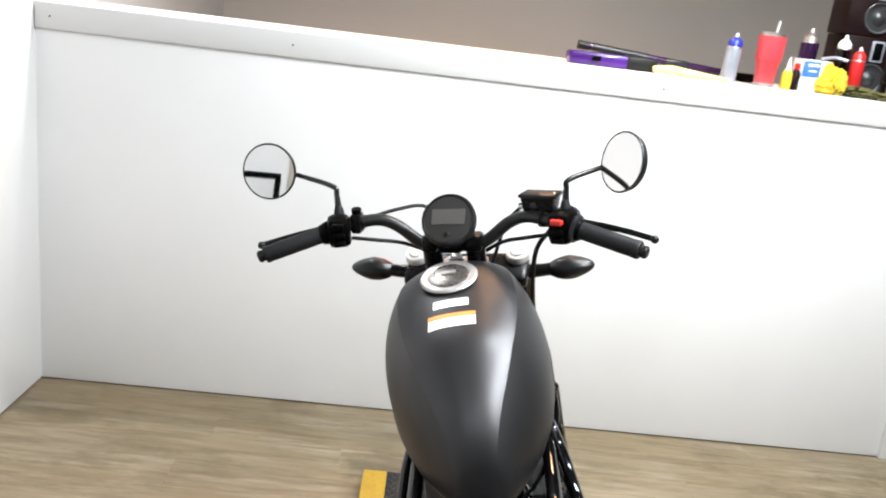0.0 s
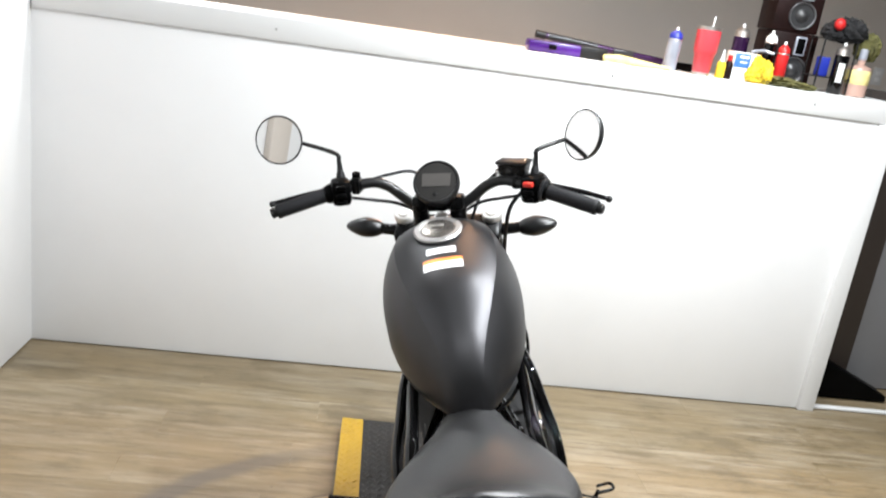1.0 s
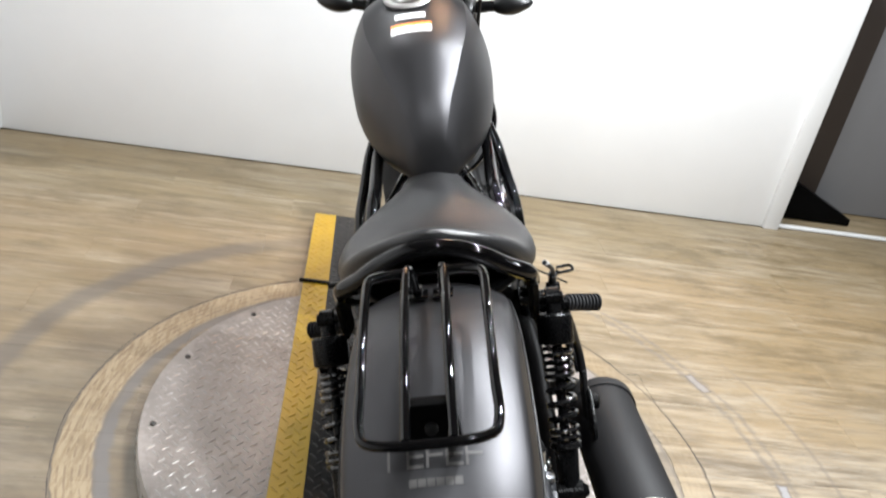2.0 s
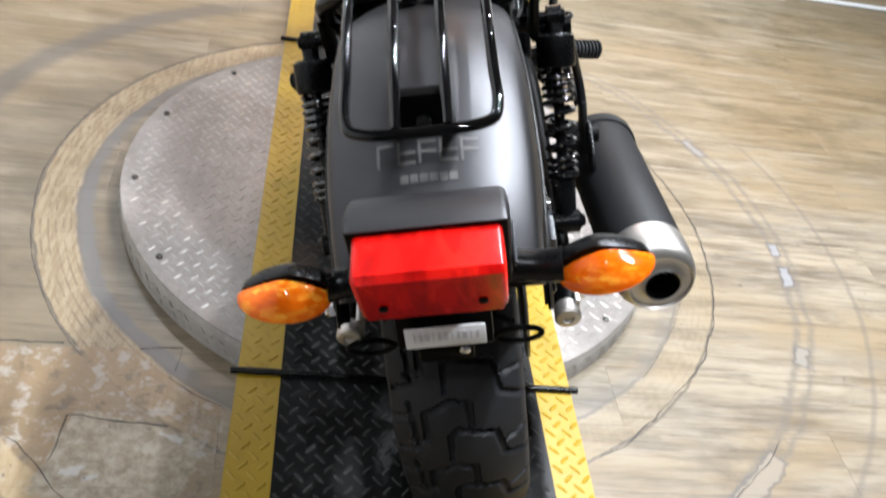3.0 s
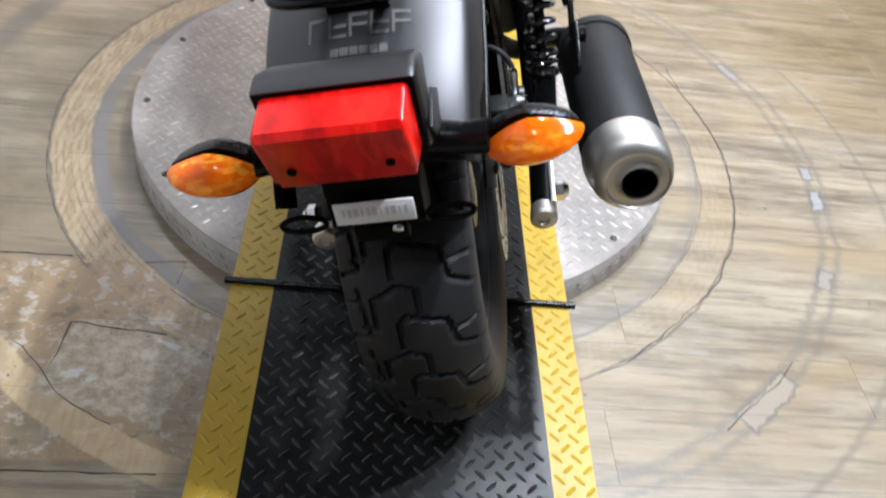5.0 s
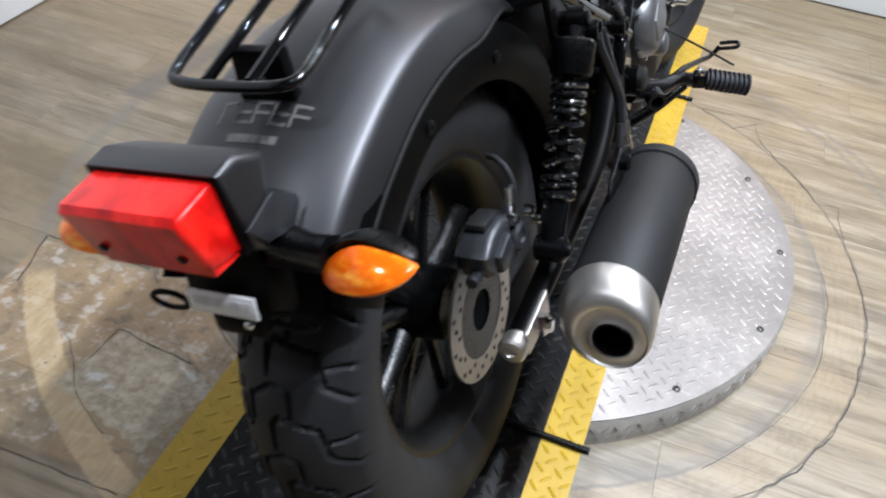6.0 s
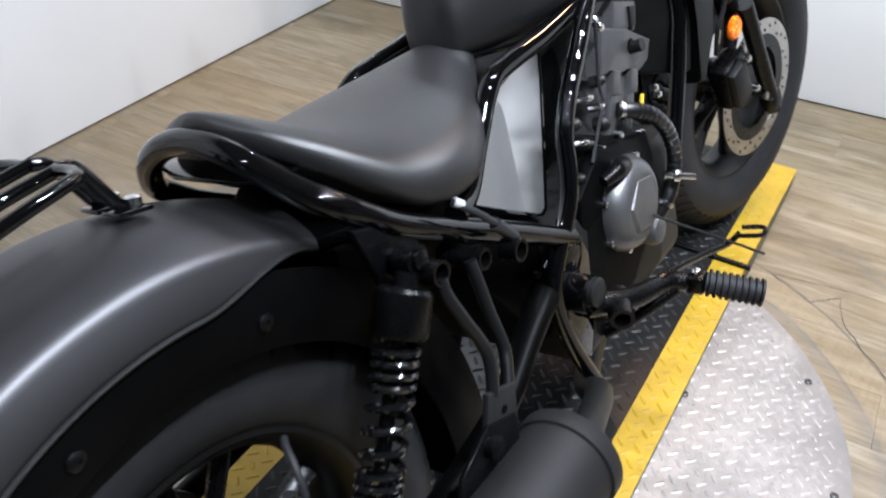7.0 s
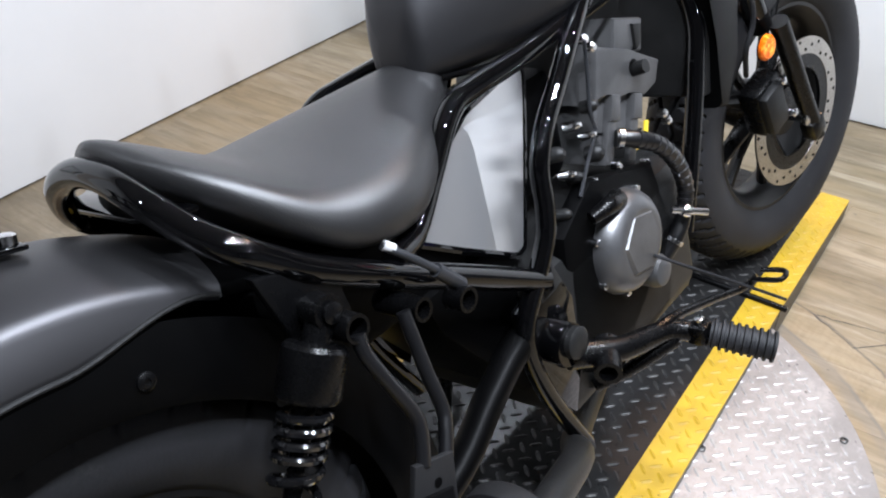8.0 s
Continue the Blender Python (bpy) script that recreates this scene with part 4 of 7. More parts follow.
bp("frame_boss", lathe(B(), [(-0.05, 0.009), (-0.05, 0.0138), (0.008, 0.0138), (0.008, 0.0105)], (0.207, 0.27, 0.63), (1, 0, 0), 24, closed=True), M_SATIN, "", ha)


# rear mudguard: a shell swept round the rear axle
def arc_shell(bm, sections, a0, a1, n, thick=0.003):
    """sections(angle) gives (x, radius) pairs across; the shell runs from angle a0 to a1 (degrees from ahead)."""
    rowsv = []
    for k in range(n + 1):
        a = a0 + (a1 - a0) * k / n
        q = radians(a)
        rowsv.append([Vector((x, r * math.cos(q), RW.z + r * math.sin(q))) for x, r in sections(a)])
    loops = []
    for row, k in zip(rowsv, range(n + 1)):
        q = radians(a0 + (a1 - a0) * k / n)
        inn = Vector((0, -math.cos(q), -math.sin(q)))
        loops.append(row + [p + inn * thick + Vector((-thick * (1 if p.x > 0 else -1) * min(1, abs(p.x) / 0.1), 0, 0)) for p in row[::-1]])
    return rings(bm, loops)


CREASE_X, CREASE_R, CROWN = 0.1115, 0.4155, 2.3   # fold between the mudguard's crown and its flatter side


def crown_radius(x, top=0.447):
    return top - (top - CREASE_R) * abs(x / CREASE_X) ** CROWN


def guard_section(a):
    """The mudguard's cross-section; towards the front its side is cut away in a curve."""
    top = 0.447 - 0.010 * max(0, (a - 120) / 35) ** 2
    wide = 1 - 0.1 * max(0, (a - 115) / 40)
    u = min(1.0, max(0.0, (80 - a) / 21))
    cut = 0.369 + 0.040 * u * u * (3 - 2 * u)
    half = []
    for k in range(15):
        x = (CREASE_X - 0.0075) * (k / 14) ** 0.9
        half.append((x, crown_radius(x, top)))
    p0, p1, p2 = Vector(half[-1]), Vector((CREASE_X, CREASE_R)), Vector((CREASE_X + 0.0022, CREASE_R - 0.009))
    for k in range(1, 5):
        q = k / 4
        half.append(tuple(p0 * (1 - q) ** 2 + p1 * 2 * q * (1 - q) + p2 * q * q))
    for k in range(1, 7):
        r = p2.y + (cut - p2.y) * k / 6
        w = (p2.y - r) / (p2.y - 0.369)
        half.append((p2.x + (0.122 - p2.x) * (1 - (1 - w) ** 1.5), r))
    return [(-x * wide, r) for x, r in half[:0:-1]] + [(x * wide, r) for x, r in half]


guard = bp("rear_mudguard", arc_shell(B(), guard_section, 58, 135, 76), M_MATTE, "matte grey rear mudguard", angle=60)


def liner_section(s):
    def sec(a):
        return [(s * 0.1155, 0.39), (s * 0.1195, 0.376), (s * 0.1220, 0.35), (s * 0.1215, 0.328), (s * 0.117, 0.316)]
    return sec


def strip_shell(bm, sec, a0, a1, n):
    loops = []
    for k in range(n + 1):
        q = radians(a0 + (a1 - a0) * k / n)
        row = [Vector((x, r * math.cos(q), RW.z + r * math.sin(q))) for x, r in sec(a0 + (a1 - a0) * k / n)]
        loops.append(row + [p - Vector((math.copysign(0.003, p.x), 0, 0)) for p in row[::-1]])
    return rings(bm, loops)


for s in (1, -1):
    ln = bp("inner_mudguard", strip_shell(B(), liner_section(s), -14, 139, 60), M_PLASTIC, "black plastic inner mudguard skirt", guard, angle=60)
    for y, z in ((-0.077, 0.664), (0.122, 0.655), (-0.245, 0.575)):
        bp("skirt_bolt", lathe(B(), [(0, 0.0085), (0.003, 0.0085), (0.005, 0.0055), (0.005, 0.003), (0.003, 0.0025)], (s * 0.1215, y, z), (s, 0, 0), 14), M_SATIN, "", guard)
    # edge bead
    pts = []
    for k in range(48):
        a = 58.5 + (134.5 - 58.5) * k / 47
        x, r = guard_section(a)[-1 if s > 0 else 0]
        pts.append((x + s * 0.001, r * math.cos(radians(a)), RW.z + r * math.sin(radians(a))))
    bp("edge_bead", tube(B(), pts, 0.0026, 8, 1), M_CAST, "", guard)
bp("inner_mudguard", strip_shell(B(), lambda a: [(-0.105, 0.352), (-0.05, 0.357), (0.05, 0.357), (0.105, 0.352)], -16, 130, 40), M_PLASTIC, "", guard, angle=60)


def on_guard(x, a, lift):
    """A point on the mudguard's crown."""
    r = crown_radius(x) + lift
    return Vector((x, r * math.cos(radians(a)), RW.z + r * math.sin(radians(a))))


# plain raised strokes in place of the maker's lettering
def strokes(name, parent, mat, x0, x1, a0, a1, n, bold, lines):
    """n open rounded cells across the mudguard, each of a few bars; lines: bar width across, in metres."""
    t = new(name)
    t.parent = parent
    tagged(t, "small pale grey emblem of plain strokes")
    w = (x1 - x0) / n

    def stroke(xa, xb, aa, ab):
        q = [on_guard(xa, aa, 0.0006), on_guard(xb, aa, 0.0006), on_guard(xb, ab, 0.0006), on_guard(xa, ab, 0.0006)]
        q2 = [on_guard(xa, aa, 0.0), on_guard(xb, aa, 0.0), on_guard(xb, ab, 0.0), on_guard(xa, ab, 0.0)]
        bp("stroke", rings(B(), [q2, q]), mat, "", t)

    for k in range(n):
        xa, xb = x0 + k * w + w * 0.07, x0 + (k + 1) * w - w * 0.07
        stroke(xa, xa + lines, a0, a1)
        stroke(xa + lines, xb, a0 if k % 2 == 0 else a1 - bold, a0 + bold if k % 2 == 0 else a1)
        if n < 6 and k:
            stroke(xa + lines, xb, (a0 + a1) / 2 - bold / 2, (a0 + a1) / 2 + bold / 2)
    return t


strokes("emblem", bike, M_LETTER, -0.056, 0.056, 113.4, 117.0, 5, 0.5, 0.0030)
strokes("emblem", bike, M_LETTER, -0.031, 0.031, 118.6, 119.8, 6, 1.2, 0.0020)

# luggage rack over the mudguard
rack = bp("luggage_rack", tube(B(), [(-0.077, -0.15, 0.8045), (-0.077, -0.202, 0.7895), (-0.062, -0.222, 0.7845), (0.0, -0.226, 0.7835), (0.062, -0.222, 0.7845), (0.077, -0.202, 0.7895), (0.077, -0.15, 0.8045)], 0.0062, 10), M_BLACK, "glossy black tubular luggage rack")
for x in (-0.077, -0.026, 0.026, 0.077):
    outer = abs(x) > 0.05
    pts = [(x, -0.15 if outer else -0.222, 0.8045 if outer else 0.7855), (x, -0.10, 0.819), (x, -0.05, 0.829), (x, -0.01, 0.8345), (x, 0.025 if outer else 0.058, 0.838)]
    bp("rack_bar", tube(B(), pts, 0.0062, 10), M_BLACK, "", rack)
for s, x in ((-1, -0.077), (1, 0.077)):
    bp("front_bend", tube(B(), [(x, 0.023, 0.838), (x - s * 0.004, 0.042, 0.8385), (x - s * 0.024, 0.051, 0.8385), (x - s * 0.051, 0.052, 0.838)], 0.0062, 10), M_BLACK, "", rack)
    foot = bp("front_foot", tube(B(), [(s * 0.024, 0.056, 0.838), (s * 0.022, 0.070, 0.832), (s * 0.020, 0.083, 0.806), (s * 0.019, 0.092, 0.786), (s * 0.018, 0.098, 0.780)], 0.0066, 10), M_BLACK, "", rack)
    bp("foot_plate", box(B(), (s * 0.018, 0.100, 0.7745), (0.030, 0.036, 0.005), 0.002, Matrix.Rotation(radians(-13), 4, "X")), M_BLACK, "", foot)
    bp("foot_bolt", lathe(B(), [(0, 0.0085), (0.008, 0.0085), (0.010, 0.005)], (s * 0.018, 0.107, 0.7755), (0, 0.24, 1), 12), M_CHROME, "", foot)
bp("rear_stay", prism(B(), [(-0.034, 0.742), (0.034, 0.742), (0.030, 0.796), (-0.030, 0.796)], "y", -0.176, -0.158, 0.003), M_PLASTIC, "black plate stay under the rack", rack)
bp("stay_bolt", lathe(B(), [(0, 0.008), (0.005, 0.008), (0.007, 0.005)], (0, -0.177, 0.765), (0, -1, 0), 12), M_CAST, "", rack)

# tail lamp, indicators, label bracket
CXL = 0.0
tail = bp("tail_light", None or prism(B(), [(-0.300, 0.700), (-0.288, 0.756), (-0.325, 0.772), (-0.352, 0.768), (-0.338, 0.685), (-0.32, 0.668)], "x", CXL - 0.076, CXL + 0.076, 0.008, 3), M_MATTE, "tail lamp with red lens under a grey hood")
bp("lamp_gasket", prism(B(), [(-0.325, 0.684), (-0.335, 0.770), (-0.352, 0.7665), (-0.346, 0.682)], "x", CXL - 0.0735, CXL + 0.0735, 0.003), M_PLASTIC, "", tail)
bp("lens", prism(B(), [(-0.342, 0.687), (-0.347, 0.763), (-0.397, 0.757), (-0.402, 0.750), (-0.384, 0.692)], "x", CXL - 0.068, CXL + 0.068, 0.006, 3), M_RED, "glossy red tail lamp lens", tail)
bp("lens_cover", prism(B(), [(-0.340, 0.682), (-0.346, 0.692), (-0.382, 0.694), (-0.379, 0.683)], "x", CXL - 0.064, CXL + 0.064, 0.002), M_RED, "", tail)
for dx in (-0.045, 0.045):
    bp("lens_screw", lathe(B(), [(0, 0.0045), (0.002, 0.0045), (0.003, 0.002)], (CXL + dx, -0.3895, 0.708), (0, -1, -0.3), 10), M_PLASTIC, "", tail)
for s in (1, -1):
    cx = CXL + (0.163 if s > 0 else -0.150)
    ind = bp("rear_indicator", tube(B(), [(CXL + s * 0.06, -0.292, 0.660), (CXL + s * 0.1, -0.298, 0.658), (cx - s * 0.035, -0.302, 0.660)], [0.019, 0.0165, 0.0185], 14), M_SATIN, "rear indicator with amber lens on a black stalk")
    tilt = Matrix.Rotation(radians(-8 * s), 4, "Y") @ Matrix.Rotation(radians(10), 4, "X")
    bm = ball(B(), (0, 0, 0), (0.051, 0.03, 0.0275), None, 28)
    for v in list(bm.verts):
        v.co.y = max(v.co.y, 0.0)
        v.co.z *= (1 - 0.25 * max(0, s * v.co.x / 0.055)) * (1 - 0.45 * abs(v.co.x / 0.051) ** 1.5)
    bp("indicator_shell", turned(bm, Matrix.Translation((cx, -0.303, 0.659)) @ tilt), M_SATIN, "", ind)
    bm = ball(B(), (0, 0, 0), (0.049, 0.034, 0.0255), None, 28)
    for v in list(bm.verts):
        v.co.y = min(v.co.y, 0.002)
        v.co.z *= (1 - 0.25 * max(0, s * v.co.x / 0.05)) * (1 - 0.45 * abs(v.co.x / 0.049) ** 1.5)
        v.co.y *= 1 - 0.3 * abs(v.co.z / 0.0255)
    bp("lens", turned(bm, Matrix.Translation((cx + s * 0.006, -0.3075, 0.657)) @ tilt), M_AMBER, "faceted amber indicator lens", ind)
for s in (1, -1):
    bp("tail_bracket", prism(B(), [(-0.344, 0.708), (-0.299, 0.721), (-0.270, 0.700), (-0.285, 0.672), (-0.323, 0.682)], "x", s * 0.0785 - 0.0015, s * 0.0785 + 0.0015, 0.0005), M_CALIPER, "bare grey metal tail bracket")
br = bp("label_bracket", prism(B(), [(-0.27, 0.665), (-0.315, 0.66), (-0.325, 0.580), (-0.31, 0.562), (-0.28, 0.572)], "x", CXL - 0.05, CXL + 0.052, 0.004), M_PLASTIC, "black bracket below the tail lamp with a white label")
bp("label", box(B(), (CXL + 0.002, -0.3335, 0.604), (0.084, 0.003, 0.026), 0.0012, Matrix.Rotation(radians(-7), 4, "X")), M_WHITE, "white printed label", br)
for k in range(11):
    bp("print_bar", box(B(), (CXL - 0.03 + k * 0.0065, -0.3352, 0.606), (0.0016 + 0.0016 * (k % 3), 0.0008, 0.010), 0, Matrix.Rotation(radians(-7), 4, "X")), M_PRINT, "", br)
for s in (1, -1):
    o = Vector((CXL + s * 0.078, -0.325, 0.588))
    pts = [o + Vector((0.024 * math.cos(q) if abs(math.cos(q)) > 0.5 else 0.024 * math.cos(q), 0, 0.010 * math.sin(q))) for q in [2 * math.pi * k / 20 for k in range(21)]]
    bp("hook", tube(B(), pts, 0.0032, 8, 1), M_PLASTIC, "", br)
bp("bracket_tail", box(B(), (CXL, -0.315, 0.566), (0.06, 0.02, 0.026), 0.005), M_PLASTIC, "", br)
bp("bracket_bolt", lathe(B(), [(0, 0.006), (0.003, 0.006), (0.005, 0.003)], (CXL + 0.02, -0.326, 0.574), (0, -1, 0), 10), M_CHROME, "", br)

def side_cover(s):
    """A folded sheet: flat behind, turned inwards ahead of the fold."""
    def x_at(y, z):
        return 0.108 + (0.6 - z) * 0.10 - 0.20 * max(0.0, y - 0.586) - 0.08 * max(0.0, 0.586 - y)
    rear = [(0.447, 0.604), (0.520, 0.555), (0.571, 0.523), (0.581, 0.600), (0.588, 0.655), (0.586, 0.676), (0.578, 0.690), (0.527, 0.660), (0.487, 0.630)]
    front = [(0.588, 0.655), (0.581, 0.600), (0.571, 0.523), (0.605, 0.502), (0.622, 0.500), (0.634, 0.508), (0.687, 0.584), (0.726, 0.643), (0.750, 0.684), (0.750, 0.698),
             (0.738, 0.704), (0.720, 0.703), (0.630, 0.699), (0.595, 0.697), (0.578, 0.690), (0.586, 0.676)]
    bm = B()
    verts = {}
    for poly in (rear, front):
        bm.faces.new([verts.setdefault(p, bm.verts.new((s * x_at(*p), *p))) if p not in verts else verts[p] for p in poly])
    bmesh.ops.recalc_face_normals(bm, faces=bm.faces)
    g = bmesh.ops.extrude_face_region(bm, geom=bm.faces[:])
    bmesh.ops.translate(bm, vec=(-s * 0.006, 0, 0), verts=[v for v in g["geom"] if isinstance(v, bmesh.types.BMVert)])
    cover = bp("side_cover", bm, M_PANEL, "silver grey folded side cover", frame_part, angle=8)
    outline = rear[:3] + front[3:15] + rear[7:]
    bp("cover_rim", tube(B(), [(s * (x_at(*p) - 0.003), *p) for p in outline + outline[:1]], 0.0055, 8, 3), M_BLACK, "", cover)
    return cover


# frame: seat loop, rails, spars
RAIL = [(0.165, 0.585, 0.487), (0.165, 0.5528, 0.5063), (0.164, 0.457, 0.566), (0.162, 0.370, 0.618), (0.158, 0.288, 0.670), (0.153, 0.250, 0.701), (0.145, 0.228, 0.722),
        (0.116, 0.211, 0.745), (0.087, 0.201, 0.769), (0.058, 0.198, 0.785), (0.029, 0.198, 0.794)]
frame_part = bp("frame", tube(B(), RAIL + [(0.0, 0.198, 0.797)] + [(-x, y, z) for x, y, z in RAIL[::-1]], 0.0145, 14, 6), M_BLACK, "glossy black tubular frame")
bp("loop_brace", prism(B(), [(-0.09, 0.212), (-0.05, 0.196), (0.05, 0.196), (0.09, 0.212), (0.10, 0.235), (-0.10, 0.235)], "z", 0.752, 0.757, 0.001), M_BLACK, "", frame_part)
for s in (1, -1):
    bp("tank_spar", tube(B(), [(s * 0.045, 1.09, 0.86), (s * 0.09, 0.97, 0.80), (s * 0.115, 0.84, 0.752), (s * 0.118, 0.70, 0.732), (s * 0.116, 0.60, 0.727), (s * 0.118, 0.548, 0.718), (s * 0.128, 0.485, 0.67), (s * 0.145, 0.425, 0.634), (s * 0.16, 0.375, 0.632)], 0.0135, 12), M_BLACK, "", frame_part)
    bp("down_spar", tube(B(), [(s * 0.122, 0.835, 0.762), (s * 0.138, 0.771, 0.731), (s * 0.150, 0.706, 0.689), (s * 0.160, 0.650, 0.654), (s * 0.164, 0.622, 0.616), (s * 0.166, 0.616, 0.575), (s * 0.166, 0.607, 0.541), (s * 0.166, 0.582, 0.508), (s * 0.165, 0.545, 0.468), (s * 0.164, 0.530, 0.432), (s * 0.162, 0.537, 0.380), (s * 0.160, 0.560, 0.312), (s * 0.158, 0.607, 0.213)], 0.0125, 12), M_BLACK, "", frame_part)
    bp("down_tube", tube(B(), [(s * 0.05, 1.11, 0.84), (s * 0.09, 1.145, 0.74), (s * 0.120, 1.138, 0.64), (s * 0.125, 1.115, 0.57), (s * 0.125, 1.090, 0.50), (s * 0.122, 1.05, 0.39), (s * 0.12, 1.02, 0.32)], 0.0145, 12), M_BLACK, "", frame_part)
    bp("pivot_plate", prism(B(), [(0.53, 0.47), (0.61, 0.50), (0.64, 0.43), (0.63, 0.33), (0.60, 0.27), (0.555, 0.33), (0.53, 0.40)], "x", s * 0.155 - 0.006, s * 0.155 + 0.006, 0.003), M_BLACK, "", frame_part)
    bp("pivot_cap", lathe(B(), [(0, 0.021), (0.008, 0.021), (0.011, 0.017), (0.011, 0.004)], (s * 0.19, 0.585, 0.402), (s, 0, 0), 24), M_CAST, "", frame_part)
    bp("shock_mount", prism(B(), [(0.22, 0.70), (0.30, 0.675), (0.31, 0.60), (0.24, 0.62)], "x", s * 0.158 - 0.006, s * 0.158 + 0.006, 0.003), M_SATIN, "", frame_part)
    side_cover(s)
bp("head_tube", tube(B(), [HEAD - AXIS * 0.2, HEAD - AXIS * 0.03], 0.03, 18, 1), M_BLACK, "", frame_part)
bp("under_seat_box", box(B(), (0, 0.40, 0.585), (0.19, 0.30, 0.14), 0.02), M_PLASTIC, "black plastic housing under the seat")
# Added black block for the gap's darkness; the bike is open here.
bp("gap_darkener", prism(B(), [(0.46, 0.47), (0.44, 0.53), (0.62, 0.53), (0.63, 0.30), (0.58, 0.30)], "x", -0.105, 0.105, 0.015), M_PLASTIC, "added black block that darkens the gap ahead of the rear wheel")
bp("airbox", box(B(), (0, 0.60, 0.60), (0.16, 0.2, 0.2), 0.03), M_PLASTIC, "black plastic air box")
# connector lead under the seat
cn = bp("cable_connector", tube(B(), [(0.186, 0.345, 0.668), (0.2, 0.365, 0.645), (0.205, 0.385, 0.622), (0.205, 0.405, 0.598)], 0.0042, 10), M_CALIPER, "grey cable connector under the seat")
bp("connector_sleeve", tube(B(), [(0.187, 0.346, 0.668), (0.191, 0.354, 0.660)], 0.0052, 12, 1), M_CANLIGHT, "", cn)
bp("connector_sleeve", tube(B(), [(0.204, 0.385, 0.622), (0.205, 0.412, 0.590)], 0.0075, 12, 1), M_CALIPER, "", cn)
bp("connector_ring", lathe(B(), [(-0.012, 0.010), (-0.012, 0.0135), (0.012, 0.0135), (0.012, 0.010)], (0.205, 0.405, 0.578), (1, 0, 0), 20, closed=True), M_SATIN, "", cn)
bp("boss", lathe(B(), [(-0.05, 0.008), (-0.05, 0.0125), (0.01, 0.0125), (0.01, 0.009)], (0.190, 0.360, 0.591), (1, 0, 0), 20, closed=True), M_SATIN, "", cn)

def smooth_rows(rows, step=4):
    """Rows of numbers with smooth ones added in between."""
    pts = [np.array(t) for t in rows]
    out = []
    ext = [2 * pts[0] - pts[1]] + pts + [2 * pts[-1] - pts[-2]]
    for a, b, c, d in zip(ext, ext[1:], ext[2:], ext[3:]):
        for k in range(step):
            t = k / step
            out.append(tuple(float(v) for v in 0.5 * (2 * b + (c - a) * t + (2 * a - 5 * b + 4 * c - d) * t * t + (3 * b - a - 3 * c + d) * t ** 3)))
    return out + [tuple(rows[-1])]


# seat
SEAT = [(0.655, 0.018, 0.745, 0.725), (0.640, 0.038, 0.752, 0.715), (0.60, 0.062, 0.757, 0.702), (0.555, 0.092, 0.756, 0.688), (0.51, 0.124, 0.752, 0.673), (0.465, 0.152, 0.748, 0.660), (0.42, 0.170, 0.745, 0.653),
        (0.375, 0.174, 0.746, 0.655), (0.33, 0.165, 0.755, 0.668), (0.29, 0.148, 0.778, 0.700), (0.255, 0.120, 0.800, 0.738), (0.228, 0.085, 0.816, 0.768), (0.212, 0.047, 0.822, 0.786), (0.205, 0.014, 0.818, 0.797)]
loops = []
for y, hw, zt, zb in smooth_rows(SEAT, 4):
    top, bot = [], []
    for k in range(21):
        s = -1 + 2 * k / 20
        droop = (0.050 * (1 - max(0, (0.30 - y) / 0.1) * 0.5)) if y < 0.6 else 0.03
        x = 0.86 * hw * math.copysign(1 - (1 - abs(s)) ** 1.4, s)
        top.append((x, y, zt - min(droop, (zt - zb) * 0.75) * 0.56 * abs(x / (0.86 * hw)) ** 2.0))
    zs = top[-1][2]
    side = [(hw * w, y, zs + (zb - zs) * q) for w, q in ((0.915, 0.10), (0.960, 0.22), (0.995, 0.40), (1.010, 0.60), (1.000, 0.80), (0.975, 0.93), (0.94, 1.0))]
    for k in range(1, 8):
        s = 1 - 2 * k / 8
        bot.append((hw * 0.90 * s, y, zb))
    loops.append(top + side + bot + [(-x, y, z) for x, y, z in side[::-1]])
seat = bp("seat", rings(B(), loops), M_SEAT, "black vinyl solo seat", angle=50)
bp("seat_pan", prism(B(), [(-0.15, 0.34), (-0.16, 0.42), (-0.10, 0.54), (0.10, 0.54), (0.16, 0.42), (0.15, 0.34), (0.07, 0.24), (-0.07, 0.24)], "z", 0.652, 0.668, 0.004), M_PLASTIC, "", seat)

# fuel tank: sections along the bike (y, half width, bottom z, top z, how square)
TANK = [(0.592, 0.022, 0.742, 0.785), (0.600, 0.042, 0.732, 0.825), (0.62, 0.057, 0.727, 0.868), (0.65, 0.075, 0.723, 0.908), (0.69, 0.099, 0.722, 0.945), (0.74, 0.122, 0.724, 0.978), (0.80, 0.142, 0.731, 0.997),
        (0.87, 0.155, 0.745, 1.014), (0.94, 0.156, 0.765, 1.028), (1.01, 0.142, 0.79, 1.030), (1.07, 0.116, 0.82, 1.012), (1.11, 0.080, 0.86, 0.972), (1.125, 0.04, 0.89, 0.945)]


RIDGE, RIDGE_UP = 0.71, 0.84                # where the pressed ridge runs: share of the half width, share of the height


